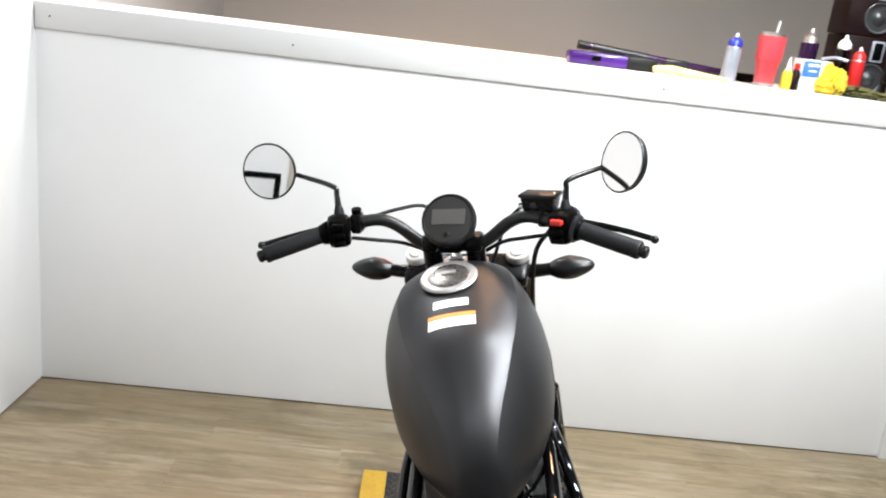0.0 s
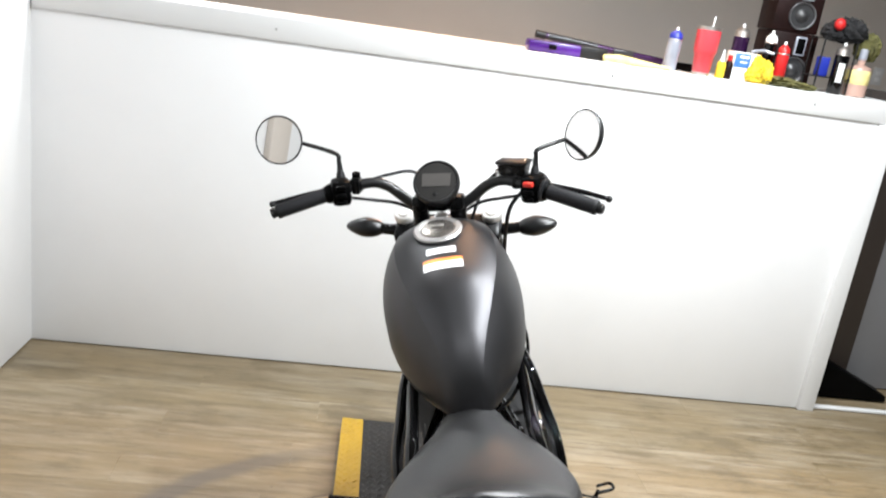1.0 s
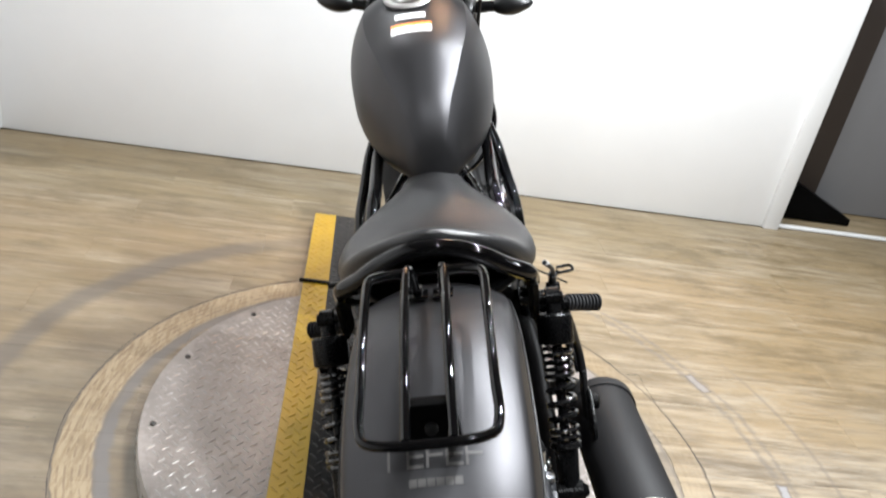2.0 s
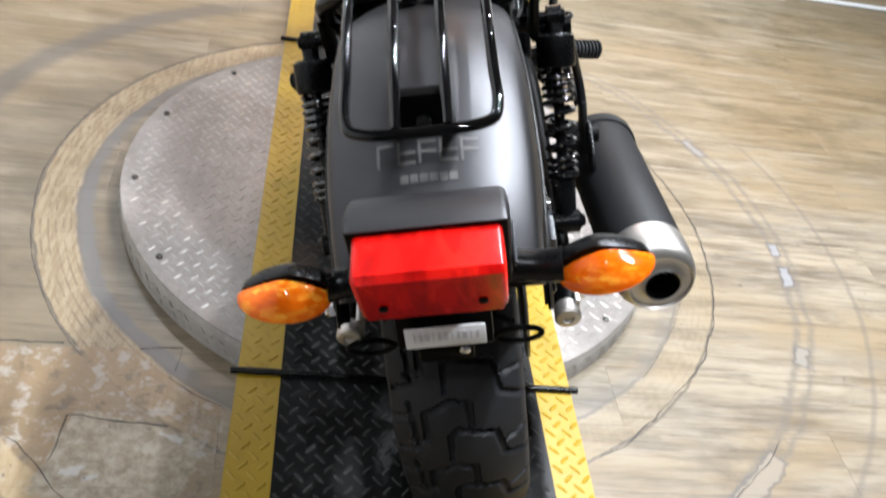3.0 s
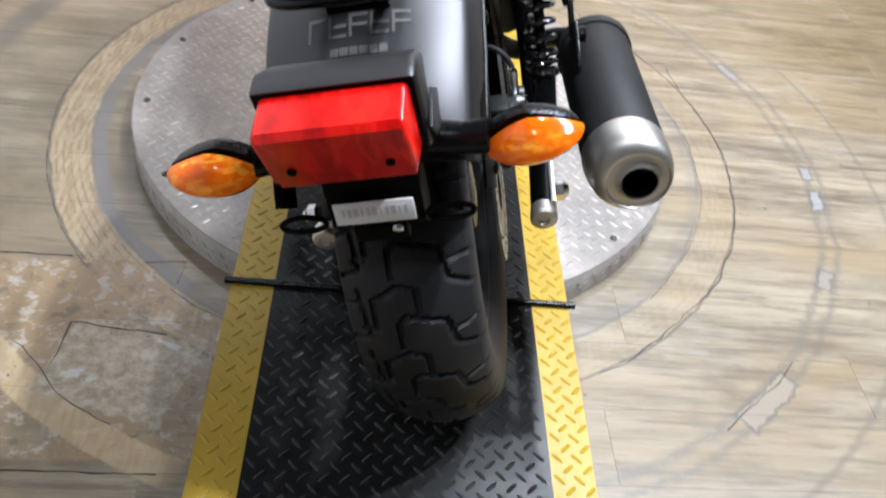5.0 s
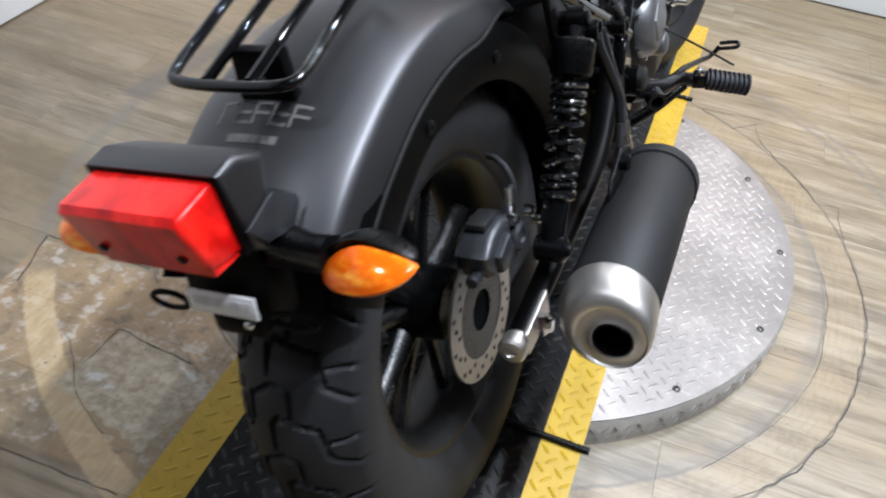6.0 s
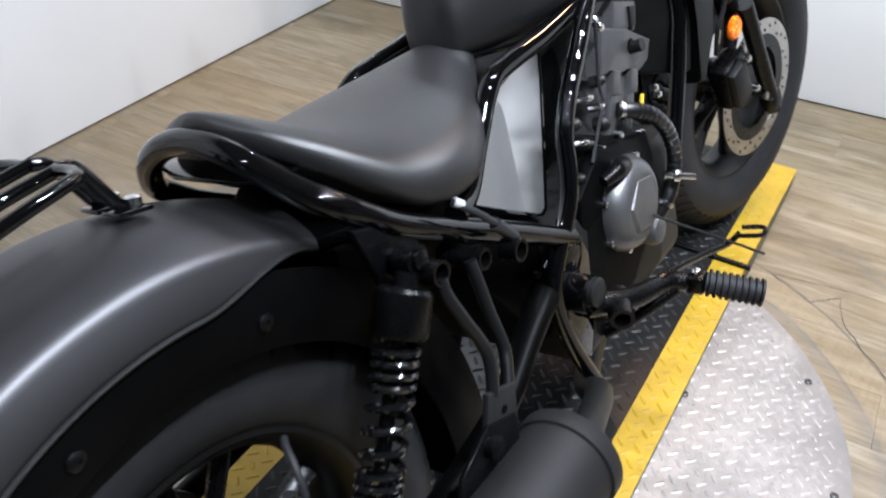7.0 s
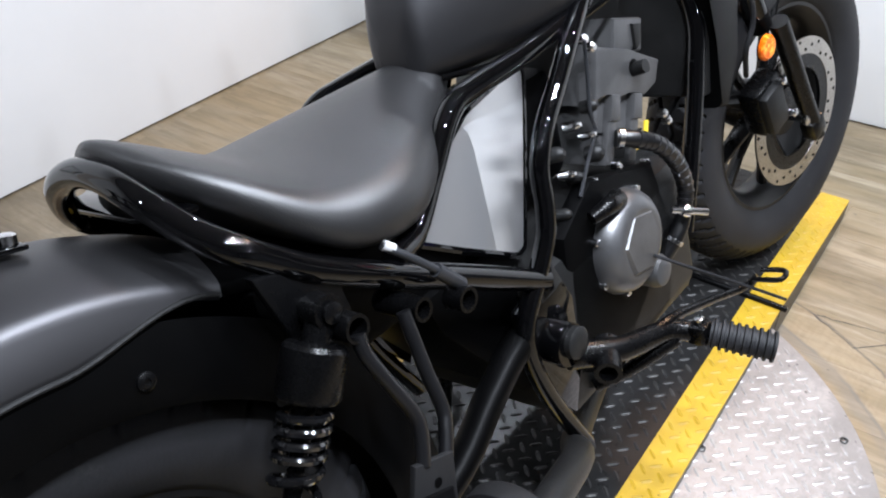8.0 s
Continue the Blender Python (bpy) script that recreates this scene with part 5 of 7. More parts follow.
def tank_ring(y, hw, zb, zt, n=14):
    h = zb + (zt - zb) * 0.36
    zc = h + (zt - h) * RIDGE_UP
    half = [(hw * RIDGE * k / n, zt - (zt - zc) * (k / n) ** 2.6) for k in range(n)]
    half += [(hw * (RIDGE + (1 - RIDGE) * (1 - (1 - k / n) ** 2.2)), zc - (zc - h) * k / n) for k in range(n + 1)]
    half += [(hw * math.cos(q) ** 0.6, h - (h - zb) * math.sin(q) ** 0.5) for q in [math.pi / 2 * k / 10 for k in range(1, 10)]]
    loop = half + [(0.0, zb)] + [(-x, z) for x, z in half[:0:-1]]
    return [(x + max(0.0, 0.95 - y) * 0.05 - 0.013, y, z) for x, z in loop]


tank = bp("fuel_tank", rings(B(), [tank_ring(*t) for t in smooth_rows(TANK)]), M_MATTE, "matte grey teardrop fuel tank", angle=17)
bp("tank_seam", tube(B(), [(0.055, 0.615, 0.732), (0.098, 0.70, 0.728), (0.142, 0.85, 0.748), (0.138, 0.98, 0.785), (0.10, 1.08, 0.835)], 0.004, 8), M_BLACK, "", tank)
capz = pose(-0.019, 0.925, 1.029, 14) @ Matrix.Scale(1.1, 4)
cap = bp("fuel_cap", turned(lathe(B(), [(0, 0.049), (0.003, 0.050), (0.006, 0.047), (0.006, 0.037), (0.004, 0.035)], n=48), capz), M_CAPRING, "round fuel filler with bright ring")
bp("cap_lid", turned(lathe(B(), [(0.0035, 0.0355), (0.007, 0.034), (0.008, 0.031), (0.008, 0.003)], n=40), capz), M_LID, "", cap)
bp("cap_hinge", turned(box(B(), (0, 0.004, 0.0095), (0.026, 0.01, 0.004), 0.0015), capz), M_STEEL, "", cap)


def tank_top(x, y):
    for a, b in zip(TANK, TANK[1:]):
        if a[0] <= y <= b[0]:
            f = (y - a[0]) / (b[0] - a[0])
            hw, zb, zt = (p + (q - p) * f for p, q in zip(a[1:], b[1:]))
            h = zb + (zt - zb) * 0.36
            u = abs(x - max(0.0, 0.95 - y) * 0.05 + 0.013) / (hw * RIDGE)
            return zt - (zt - h) * (1 - RIDGE_UP) * u ** 2.6
    return 1.0


def sticker(name, x0, x1, y0, y1, mat, label, lift=0.0012, skew=0.0):
    bm = B()
    nx, ny = 8, 4
    vs = [[bm.verts.new((x, y + skew * x, tank_top(x, y + skew * x) + lift)) for x in [x0 + (x1 - x0) * i / nx for i in range(nx + 1)]] for y in [y0 + (y1 - y0) * j / ny for j in range(ny + 1)]]
    for a, b in zip(vs, vs[1:]):
        for k in range(nx):
            bm.faces.new((a[k], a[k + 1], b[k + 1], b[k]))
    g = bmesh.ops.extrude_face_region(bm, geom=bm.faces[:])
    bmesh.ops.translate(bm, vec=(0, 0, 0.0005), verts=[v for v in g["geom"] if isinstance(v, bmesh.types.BMVert)])
    return bp(name, bm, mat, label, tank)


sticker("warning_label", -0.056, 0.028, 0.774, 0.808, M_WHITE, "white and orange warning label")
sticker("label_band", -0.056, 0.028, 0.7975, 0.8085, M_ORANGE, "orange band", 0.0020)
sticker("small_label", -0.048, 0.016, 0.830, 0.853, M_WHITE, "small white label")

# engine
eng = bp("engine", box(B(), (0, 0.80, 0.36), (0.30, 0.40, 0.24), 0.03), M_CAST, "dark grey twin-cylinder engine")
tiltc = Matrix.Rotation(radians(-20), 4, "X")
bp("cylinder", prism(B(), [(0.826, 0.600), (0.826, 0.580), (0.820, 0.528), (0.905, 0.487), (0.928, 0.533), (0.955, 0.60), (0.86, 0.64)], "x", -0.115, 0.115, 0.006), M_ENGINE, "grey painted cylinder block", eng)
bp("cylinder_head", prism(B(), [(0.842, 0.692), (0.925, 0.660), (1.002, 0.620), (0.984, 0.590), (0.950, 0.584), (0.926, 0.592), (0.905, 0.610), (0.880, 0.602), (0.850, 0.628), (0.818, 0.618)], "x", -0.126, 0.126, 0.005, 2), M_ENGINE, "grey cylinder head", eng)
bp("head_cover", prism(B(), [(0.918, 0.708), (0.994, 0.686), (0.981, 0.640), (0.905, 0.665)], "x", -0.113, 0.113, 0.008, 2), M_ENGINE, "", eng)
bp("cover_step", prism(B(), [(0.955, 0.688), (0.978, 0.682), (0.972, 0.655), (0.955, 0.650)], "x", 0.108, 0.118, 0.002), M_CAST, "", eng)
# dark disc laid on the head for the shade of the plug's well
bp("plug_well_shade", lathe(B(), [(0, 0.012), (0.0012, 0.012)], (0.1255, 0.925, 0.634), (1, 0, 0), 16), M_PLASTIC, "", eng)
for s in (1, -1):
    for y0, z0 in ((0.868, 0.612), (0.927, 0.592)):
        bp("rib", prism(B(), [(y0 - 0.010, z0 + 0.004), (y0 + 0.010, z0 - 0.004), (y0 - 0.030, z0 - 0.092), (y0 - 0.050, z0 - 0.083)], "x", s * 0.117 - 0.008, s * 0.117 + 0.008, 0.004), M_ENGINE, "", eng)
        bp("rib_collar", prism(B(), [(y0 - 0.011, z0 + 0.008), (y0 + 0.011, z0 - 0.001), (y0 + 0.0, z0 - 0.036), (y0 - 0.024, z0 - 0.027)], "x", s * 0.120 - 0.009, s * 0.120 + 0.009, 0.004), M_ENGINE, "", eng)
    bp("base_gasket", prism(B(), [(0.824, 0.5755), (0.824, 0.5725), (0.940, 0.5325), (0.940, 0.5355)], "x", s * 0.115 - 0.0015, s * 0.115 + 0.0015, 0.0), M_PLASTIC, "", eng)
    # thin dark plate on the flat side, painted as a recess's shade
    bp("recess_shade", prism(B(), [(0.858, 0.562), (0.892, 0.550), (0.884, 0.512), (0.846, 0.528)], "x", s * 0.1155 - 0.0012, s * 0.1155 + 0.0012, 0.0), M_CAST, "", eng)
bp("base_pipe", tube(B(), [(0.13, 0.800, 0.518), (0.138, 0.842, 0.506), (0.138, 0.90, 0.480), (0.136, 0.918, 0.455)], 0.0062, 10), M_CAST, "", eng)
bp("wire_tag", box(B(), (0.142, 0.906, 0.545), (0.004, 0.010, 0.032), 0.0015, tiltc), M_TAG, "yellow wire tag", eng)
bp("spark_plug_cap", tube(B(), [(0.115, 0.925, 0.628), (0.146, 0.925, 0.636)], 0.010, 12, 1), M_CAST, "", eng)
for k, (y, z) in enumerate(((0.80, 0.715), (0.815, 0.70), (0.83, 0.525), (0.905, 0.495), (0.985, 0.53), (0.975, 0.545), (0.79, 0.50), (0.80, 0.475))):
    bp("engine_bolt", lathe(B(), [(0, 0.007), (0.010, 0.007), (0.013, 0.004)], (0.128, y, z), (1, 0, 0), 12), M_CHROME, "", eng)
cc = Vector((0.146, 0.788, 0.430))
bp("clutch_cover", lathe(B(), [(-0.03, 0.075), (0.0, 0.077), (0.012, 0.075), (0.026, 0.068), (0.034, 0.059), (0.037, 0.050), (0.0365, 0.046), (0.035, 0.004)], cc, (1, 0, 0), 40), M_ALLOY, "round grey alloy clutch cover", eng)
bp("cover_face", lathe(B(), [(0.034, 0.050), (0.040, 0.044), (0.041, 0.004)], cc, (1, 0, 0.05), 6), M_ALLOY, "", eng, angle=15)
for k in range(7):
    a = 2 * math.pi * k / 7
    bp("cover_bolt", lathe(B(), [(0, 0.006), (0.008, 0.006), (0.010, 0.004)], cc + Vector((0.004, 0.076 * math.cos(a), 0.076 * math.sin(a))), (1, 0, 0), 10), M_CHROME, "", eng)
bp("clutch_arm", tube(B(), [cc + Vector((0.02, -0.02, 0.075)), cc + Vector((0.03, -0.055, 0.085)), cc + Vector((0.02, -0.085, 0.08))], [0.015, 0.012, 0.009], 10), M_SATIN, "", eng)
bp("oil_cover", lathe(B(), [(-0.04, 0.025), (0.0, 0.025), (0.010, 0.021), (0.013, 0.015), (0.013, 0.004)], (0.175, 0.828, 0.362), (1, 0, 0), 28), M_ENGINE, "", eng)
bp("crankcase_side", prism(B(), [(0.63, 0.30), (0.66, 0.50), (0.74, 0.545), (0.90, 0.50), (0.94, 0.38), (0.90, 0.26), (0.72, 0.24)], "x", 0.12, 0.150, 0.01), M_PLASTIC, "", eng)
HOSE = [(0.130, 0.845, 0.560), (0.150, 0.866, 0.550), (0.163, 0.897, 0.530), (0.166, 0.937, 0.486), (0.166, 0.955, 0.436), (0.163, 0.944, 0.393), (0.158, 0.924, 0.365), (0.145, 0.905, 0.34)]
hose = bp("water_hose", tube(B(), HOSE, 0.0122, 14), M_TUBE, "ribbed black water hose", eng)
rib_path = smooth_path(HOSE[1:6], 7)
for a, b in zip(rib_path[::2], rib_path[1::2]):
    bp("hose_rib", lathe(B(), [(-0.0018, 0.0122), (-0.001, 0.0136), (0.001, 0.0136), (0.0018, 0.0122)], a, b - a, 14), M_TUBE, "", hose)
for a, b in ((HOSE[0], HOSE[1]), (HOSE[6], HOSE[7])):
    d = Vector(b) - Vector(a)
    bp("hose_clamp", lathe(B(), [(0.002, 0.0126), (0.003, 0.0146), (0.010, 0.0146), (0.011, 0.0126)], a, d, 18), M_CHROME, "", hose)
bp("hose_clip", tube(B(), [(0.166, 0.905, 0.421), (0.200, 0.949, 0.399)], 0.0052, 10, 1), M_CHROME, "", eng)
bp("clip_collar", lathe(B(), [(0, 0.009), (0.004, 0.0105), (0.010, 0.0105), (0.012, 0.008)], (0.176, 0.918, 0.415), (0.039, 0.05, -0.025), 14), M_CHROME, "", eng)
for s, pts in ((1, [(0.14, 0.795, 0.715), (0.14, 0.786, 0.66), (0.14, 0.780, 0.625), (0.14, 0.786, 0.598)]), (1, [(0.14, 0.786, 0.598), (0.142, 0.752, 0.566), (0.146, 0.716, 0.533)])):
    bp("cable", tube(B(), pts, 0.0027, 8), M_CALIPER, "", eng)
for y, z, r in ((0.70, 0.60, 0.010), (0.73, 0.555, 0.008), (0.785, 0.565, 0.012), (0.79, 0.63, 0.009), (0.69, 0.52, 0.008), (0.905, 0.43, 0.009), (0.94, 0.42, 0.008), (0.92, 0.39, 0.010), (0.745, 0.62, 0.007), (0.76, 0.535, 0.006), (0.715, 0.565, 0.006), (0.775, 0.595, 0.006), (0.885, 0.455, 0.006), (0.90, 0.405, 0.006), (0.925, 0.455, 0.006), (0.87, 0.475, 0.005)):
    bp("engine_fitting", lathe(B(), [(-0.016, r), (0, r), (0.004, r * 0.8), (0.008, r * 0.4)], (0.138, y, z), (1, 0.1, 0.2), 14), M_CHROME if r < 0.0075 else M_CAST, "", eng)
bp("inner_shroud", box(B(), (0, 0.72, 0.60), (0.13, 0.2, 0.16), 0.02), M_PLASTIC, "", eng)

# radiator
tr = Matrix.Rotation(radians(-12), 4, "X")
rad = bp("radiator", box(B(), (0, 1.150, 0.630), (0.27, 0.035, 0.235), 0.006, tr), M_CAST, "black radiator between frame and front wheel")
for s in (1, -1):
    bp("radiator_shroud", prism(B(), [(1.11, 0.765), (1.17, 0.765), (1.238, 0.64), (1.222, 0.555), (1.165, 0.482), (1.130, 0.492), (1.150, 0.60)], "x", s * 0.133 - 0.018, s * 0.133 + 0.018, 0.008), M_PLASTIC, "black plastic radiator shroud", rad)

# foot controls, right and left
for s in (1, -1):
    hang = bp("footpeg_hanger", tube(B(), [(s * 0.165, 0.60, 0.365), (s * 0.205, 0.66, 0.345), (s * 0.225, 0.74, 0.325), (s * 0.252, 0.768, 0.312)], [0.02, 0.017, 0.015, 0.014], 12), M_SATIN, "black footpeg hanger")
    bp("hanger_brace", tube(B(), [(s * 0.15, 0.66, 0.27), (s * 0.19, 0.70, 0.285), (s * 0.235, 0.75, 0.31)], 0.012, 10), M_SATIN, "", hang)
    bp("hanger_tube_end", lathe(B(), [(-0.04, 0.011), (-0.04, 0.018), (0.02, 0.018), (0.02, 0.012)], (s * 0.205, 0.625, 0.345), (s * 0.5, -0.8, -0.1), 18, closed=True), M_SATIN, "", hang)
    peg = bp("footpeg", tube(B(), [(s * 0.274, 0.770, 0.314), (s * 0.312, 0.783, 0.302), (s * 0.350, 0.797, 0.289)], [0.0165, 0.0185, 0.0175], 16, flat=0.85), M_RUBBER, "black ribbed rubber footpeg")
    for k in range(9):
        bp("peg_rib", lathe(B(), [(0, 0.0165), (0.001, 0.0215), (0.0045, 0.0215), (0.0055, 0.0165)], (s * (0.277 + 0.0086 * k), 0.7715 + 0.0031 * k, 0.313 - 0.0028 * k), (s, 0.36, -0.32), 16), M_RUBBER, "", peg)
    bp("peg_joint", box(B(), (s * 0.262, 0.768, 0.314), (0.028, 0.032, 0.03), 0.006), M_SATIN, "", hang)
    bp("peg_bolt", lathe(B(), [(0, 0.007), (0.006, 0.007), (0.008, 0.004)], (s * 0.262, 0.768, 0.33), (0, 0, 1), 10), M_CHROME, "", hang)
ped = bp("brake_pedal", tube(B(), [(0.205, 0.655, 0.33), (0.225, 0.75, 0.335), (0.24, 0.85, 0.31), (0.258, 0.915, 0.295), (0.275, 0.932, 0.309)], [0.011, 0.01, 0.008, 0.0075, 0.0075], 10, flat=0.7), M_SATIN, "black brake pedal with open tip")
loop = [(0.272, 0.922, 0.309), (0.305, 0.927, 0.310), (0.312, 0.938, 0.310), (0.305, 0.955, 0.310), (0.272, 0.950, 0.309)]
bp("pedal_tip", tube(B(), loop, 0.0042, 8, 3), M_SATIN, "", ped)
bp("sensor_lead", tube(B(), [(0.19, 0.80, 0.405), (0.235, 0.865, 0.345), (0.27, 0.92, 0.295), (0.30, 0.966, 0.252)], 0.0026, 6), M_RUBBER, "", ped)
bp("gear_pedal", tube(B(), [(-0.2, 0.70, 0.32), (-0.23, 0.80, 0.33), (-0.25, 0.90, 0.34), (-0.31, 0.915, 0.345)], 0.008, 10), M_SATIN, "black gear pedal")
st = bp("side_stand", tube(B(), [(-0.13, 0.66, 0.25), (-0.19, 0.68, 0.13), (-0.26, 0.70, -0.045)], [0.014, 0.012, 0.011], 10), M_SATIN, "black side stand, folded out")
bp("stand_foot", lathe(B(), [(-0.006, 0.022), (0.004, 0.022)], (-0.262, 0.70, -0.062), (-0.267, 0, 0.964), 16), M_SATIN, "", st)

# steered parts: fork, lamp, bars
FX = 0.112


def on_fork(x, z, dy=0.0):
    return Vector((x, FW.y - (z - FW.z) * math.tan(RAKE) + dy, z))


for s in (1, -1):
    fk = bp("fork_leg", tube(B(), [on_fork(s * FX, 0.275), on_fork(s * FX, 0.56)], 0.0180, 20, 1), M_SATIN, "black fork leg", None, WSTEER)
    bp("fork_tube", tube(B(), [on_fork(s * FX, 0.55), on_fork(s * FX, 0.995)], 0.0205, 20, 1), M_BLACK, "", fk, True)
    bp("fork_seal", tube(B(), [on_fork(s * FX, 0.552), on_fork(s * FX, 0.58)], 0.0225, 20, 1), M_PLASTIC, "", fk, True)
    bp("fork_cap", lathe(B(), [(0, 0.026), (0.012, 0.026), (0.016, 0.023), (0.016, 0.016), (0.020, 0.014), (0.020, 0.004)], on_fork(s * FX, 0.992), AXIS, 28), M_BRIGHT, "bright fork top cap", fk, True)
    bp("fork_shoe", box(B(), on_fork(s * FX, 0.30), (0.036, 0.046, 0.05), 0.010, Matrix.Rotation(RAKE, 4, "X")), M_SATIN, "", fk, WSTEER)
    fi = bp("front_indicator", tube(B(), [on_fork(s * 0.13, 0.955, -0.01), on_fork(s * 0.165, 0.957, -0.006), on_fork(s * 0.195, 0.96, 0)], [0.016, 0.014, 0.014], 12), M_SATIN, "front indicator in a black shell", None, True)
    bm = ball(B(), (0, 0, 0), (0.052, 0.03, 0.026), None, 24)
    for v in list(bm.verts):
        v.co.y = min(v.co.y, 0.008)
        v.co.z *= 1 - 0.3 * max(0, s * v.co.x / 0.05)
    bp("indicator_shell", turned(bm, Matrix.Translation(on_fork(s * 0.222, 0.962)) @ Matrix.Rotation(radians(-6 * s), 4, "Y")), M_BAR, "", fi, True)
    bm = ball(B(), (0, 0, 0), (0.046, 0.022, 0.022), None, 24)
    for v in list(bm.verts):
        v.co.y = max(v.co.y, 0.0)
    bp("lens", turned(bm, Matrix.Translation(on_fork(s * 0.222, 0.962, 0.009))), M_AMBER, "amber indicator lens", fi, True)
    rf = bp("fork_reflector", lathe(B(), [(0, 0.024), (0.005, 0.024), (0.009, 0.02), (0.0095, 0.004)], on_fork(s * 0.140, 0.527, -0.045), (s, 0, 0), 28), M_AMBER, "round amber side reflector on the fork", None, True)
    bp("reflector_base", lathe(B(), [(-0.01, 0.012), (-0.002, 0.026), (0.0, 0.026)], on_fork(s * 0.140, 0.527, -0.045), (s, 0, 0), 24), M_PLASTIC, "", rf, True)
for z in (0.80, 0.965):
    bm = B()
    box(bm, on_fork(0, z, -0.03), (0.27, 0.085, 0.034), 0.012, Matrix.Rotation(RAKE, 4, "X"))
    bp("triple_clamp", bm, M_SATIN, "black fork yoke", None, True)
fc = bp("front_caliper", box(B(), on_fork(0.118, 0.405, -0.080), (0.05, 0.085, 0.11), 0.014, Matrix.Rotation(RAKE * 0.8, 4, "X")), M_SATIN, "black front brake caliper", None, True)
bp("caliper_body", box(B(), on_fork(0.142, 0.40, -0.090), (0.03, 0.06, 0.095), 0.01, Matrix.Rotation(RAKE * 0.8, 4, "X")), M_CAST, "", fc, True)
for dz in (-0.035, 0.045):
    bp("caliper_bolt", lathe(B(), [(0, 0.008), (0.012, 0.008), (0.015, 0.005)], on_fork(0.150, 0.41 + dz, -0.055), (1, 0, 0), 12), M_CHROME, "", fc, True)
bp("brake_hose", tube(B(), [on_fork(0.12, 0.48, -0.1), on_fork(0.14, 0.54, -0.10), on_fork(0.145, 0.62, -0.045), on_fork(0.13, 0.8, -0.03), (0.16, 1.08, 1.02), (0.2, 1.05, 1.09)], 0.005, 8), M_RUBBER, "", fc, True)
bp("axle_bolt", lathe(B(), [(-0.3, 0.011), (0, 0.011), (0.002, 0.016), (0.012, 0.016), (0.014, 0.008)], FW + Vector((0.138, 0, 0)), (1, 0, 0), 16), M_CHROME, "", fc, True)


def front_section(a):
    return [((-1 + 2 * k / 14) * 0.076, 0.362 - 0.022 * abs(-1 + 2 * k / 14) ** 2.5 - (0.035 if k in (0, 14) else 0)) for k in range(15)]


bm = arc_shell(B(), front_section, 60, 148, 30)
bmesh.ops.translate(bm, vec=(0, FW.y, FW.z - RW.z), verts=bm.verts)
fm = bp("front_mudguard", bm, M_MATTE, "matte grey front mudguard", None, True, 60)
for s in (1, -1):
    bp("mudguard_stay", tube(B(), [FW + Vector((s * 0.08, 0.02, 0.33)), FW + Vector((s * 0.09, -0.03, 0.26)), FW + Vector((s * 0.095, -0.06, 0.2))], 0.008, 8), M_SATIN, "", fm, True)

HL = Vector((0, 1.25, 0.885))
hl = bp("headlamp", lathe(B(), [(-0.075, 0.02), (-0.07, 0.05), (-0.04, 0.078), (0.0, 0.086), (0.035, 0.086), (0.045, 0.082), (0.045, 0.07)], HL, (0, 1, -0.08), 40), M_SATIN, "round headlamp with a black shell", None, True)
bp("lamp_glass", lathe(B(), [(0.040, 0.081), (0.05, 0.07), (0.058, 0.04), (0.06, 0.002)], HL, (0, 1, -0.08), 40), M_CHROME, "", hl, True)
bp("lamp_bracket", box(B(), (0, 1.165, 0.97), (0.10, 0.05, 0.05), 0.01), M_BEIGE, "", hl, True)

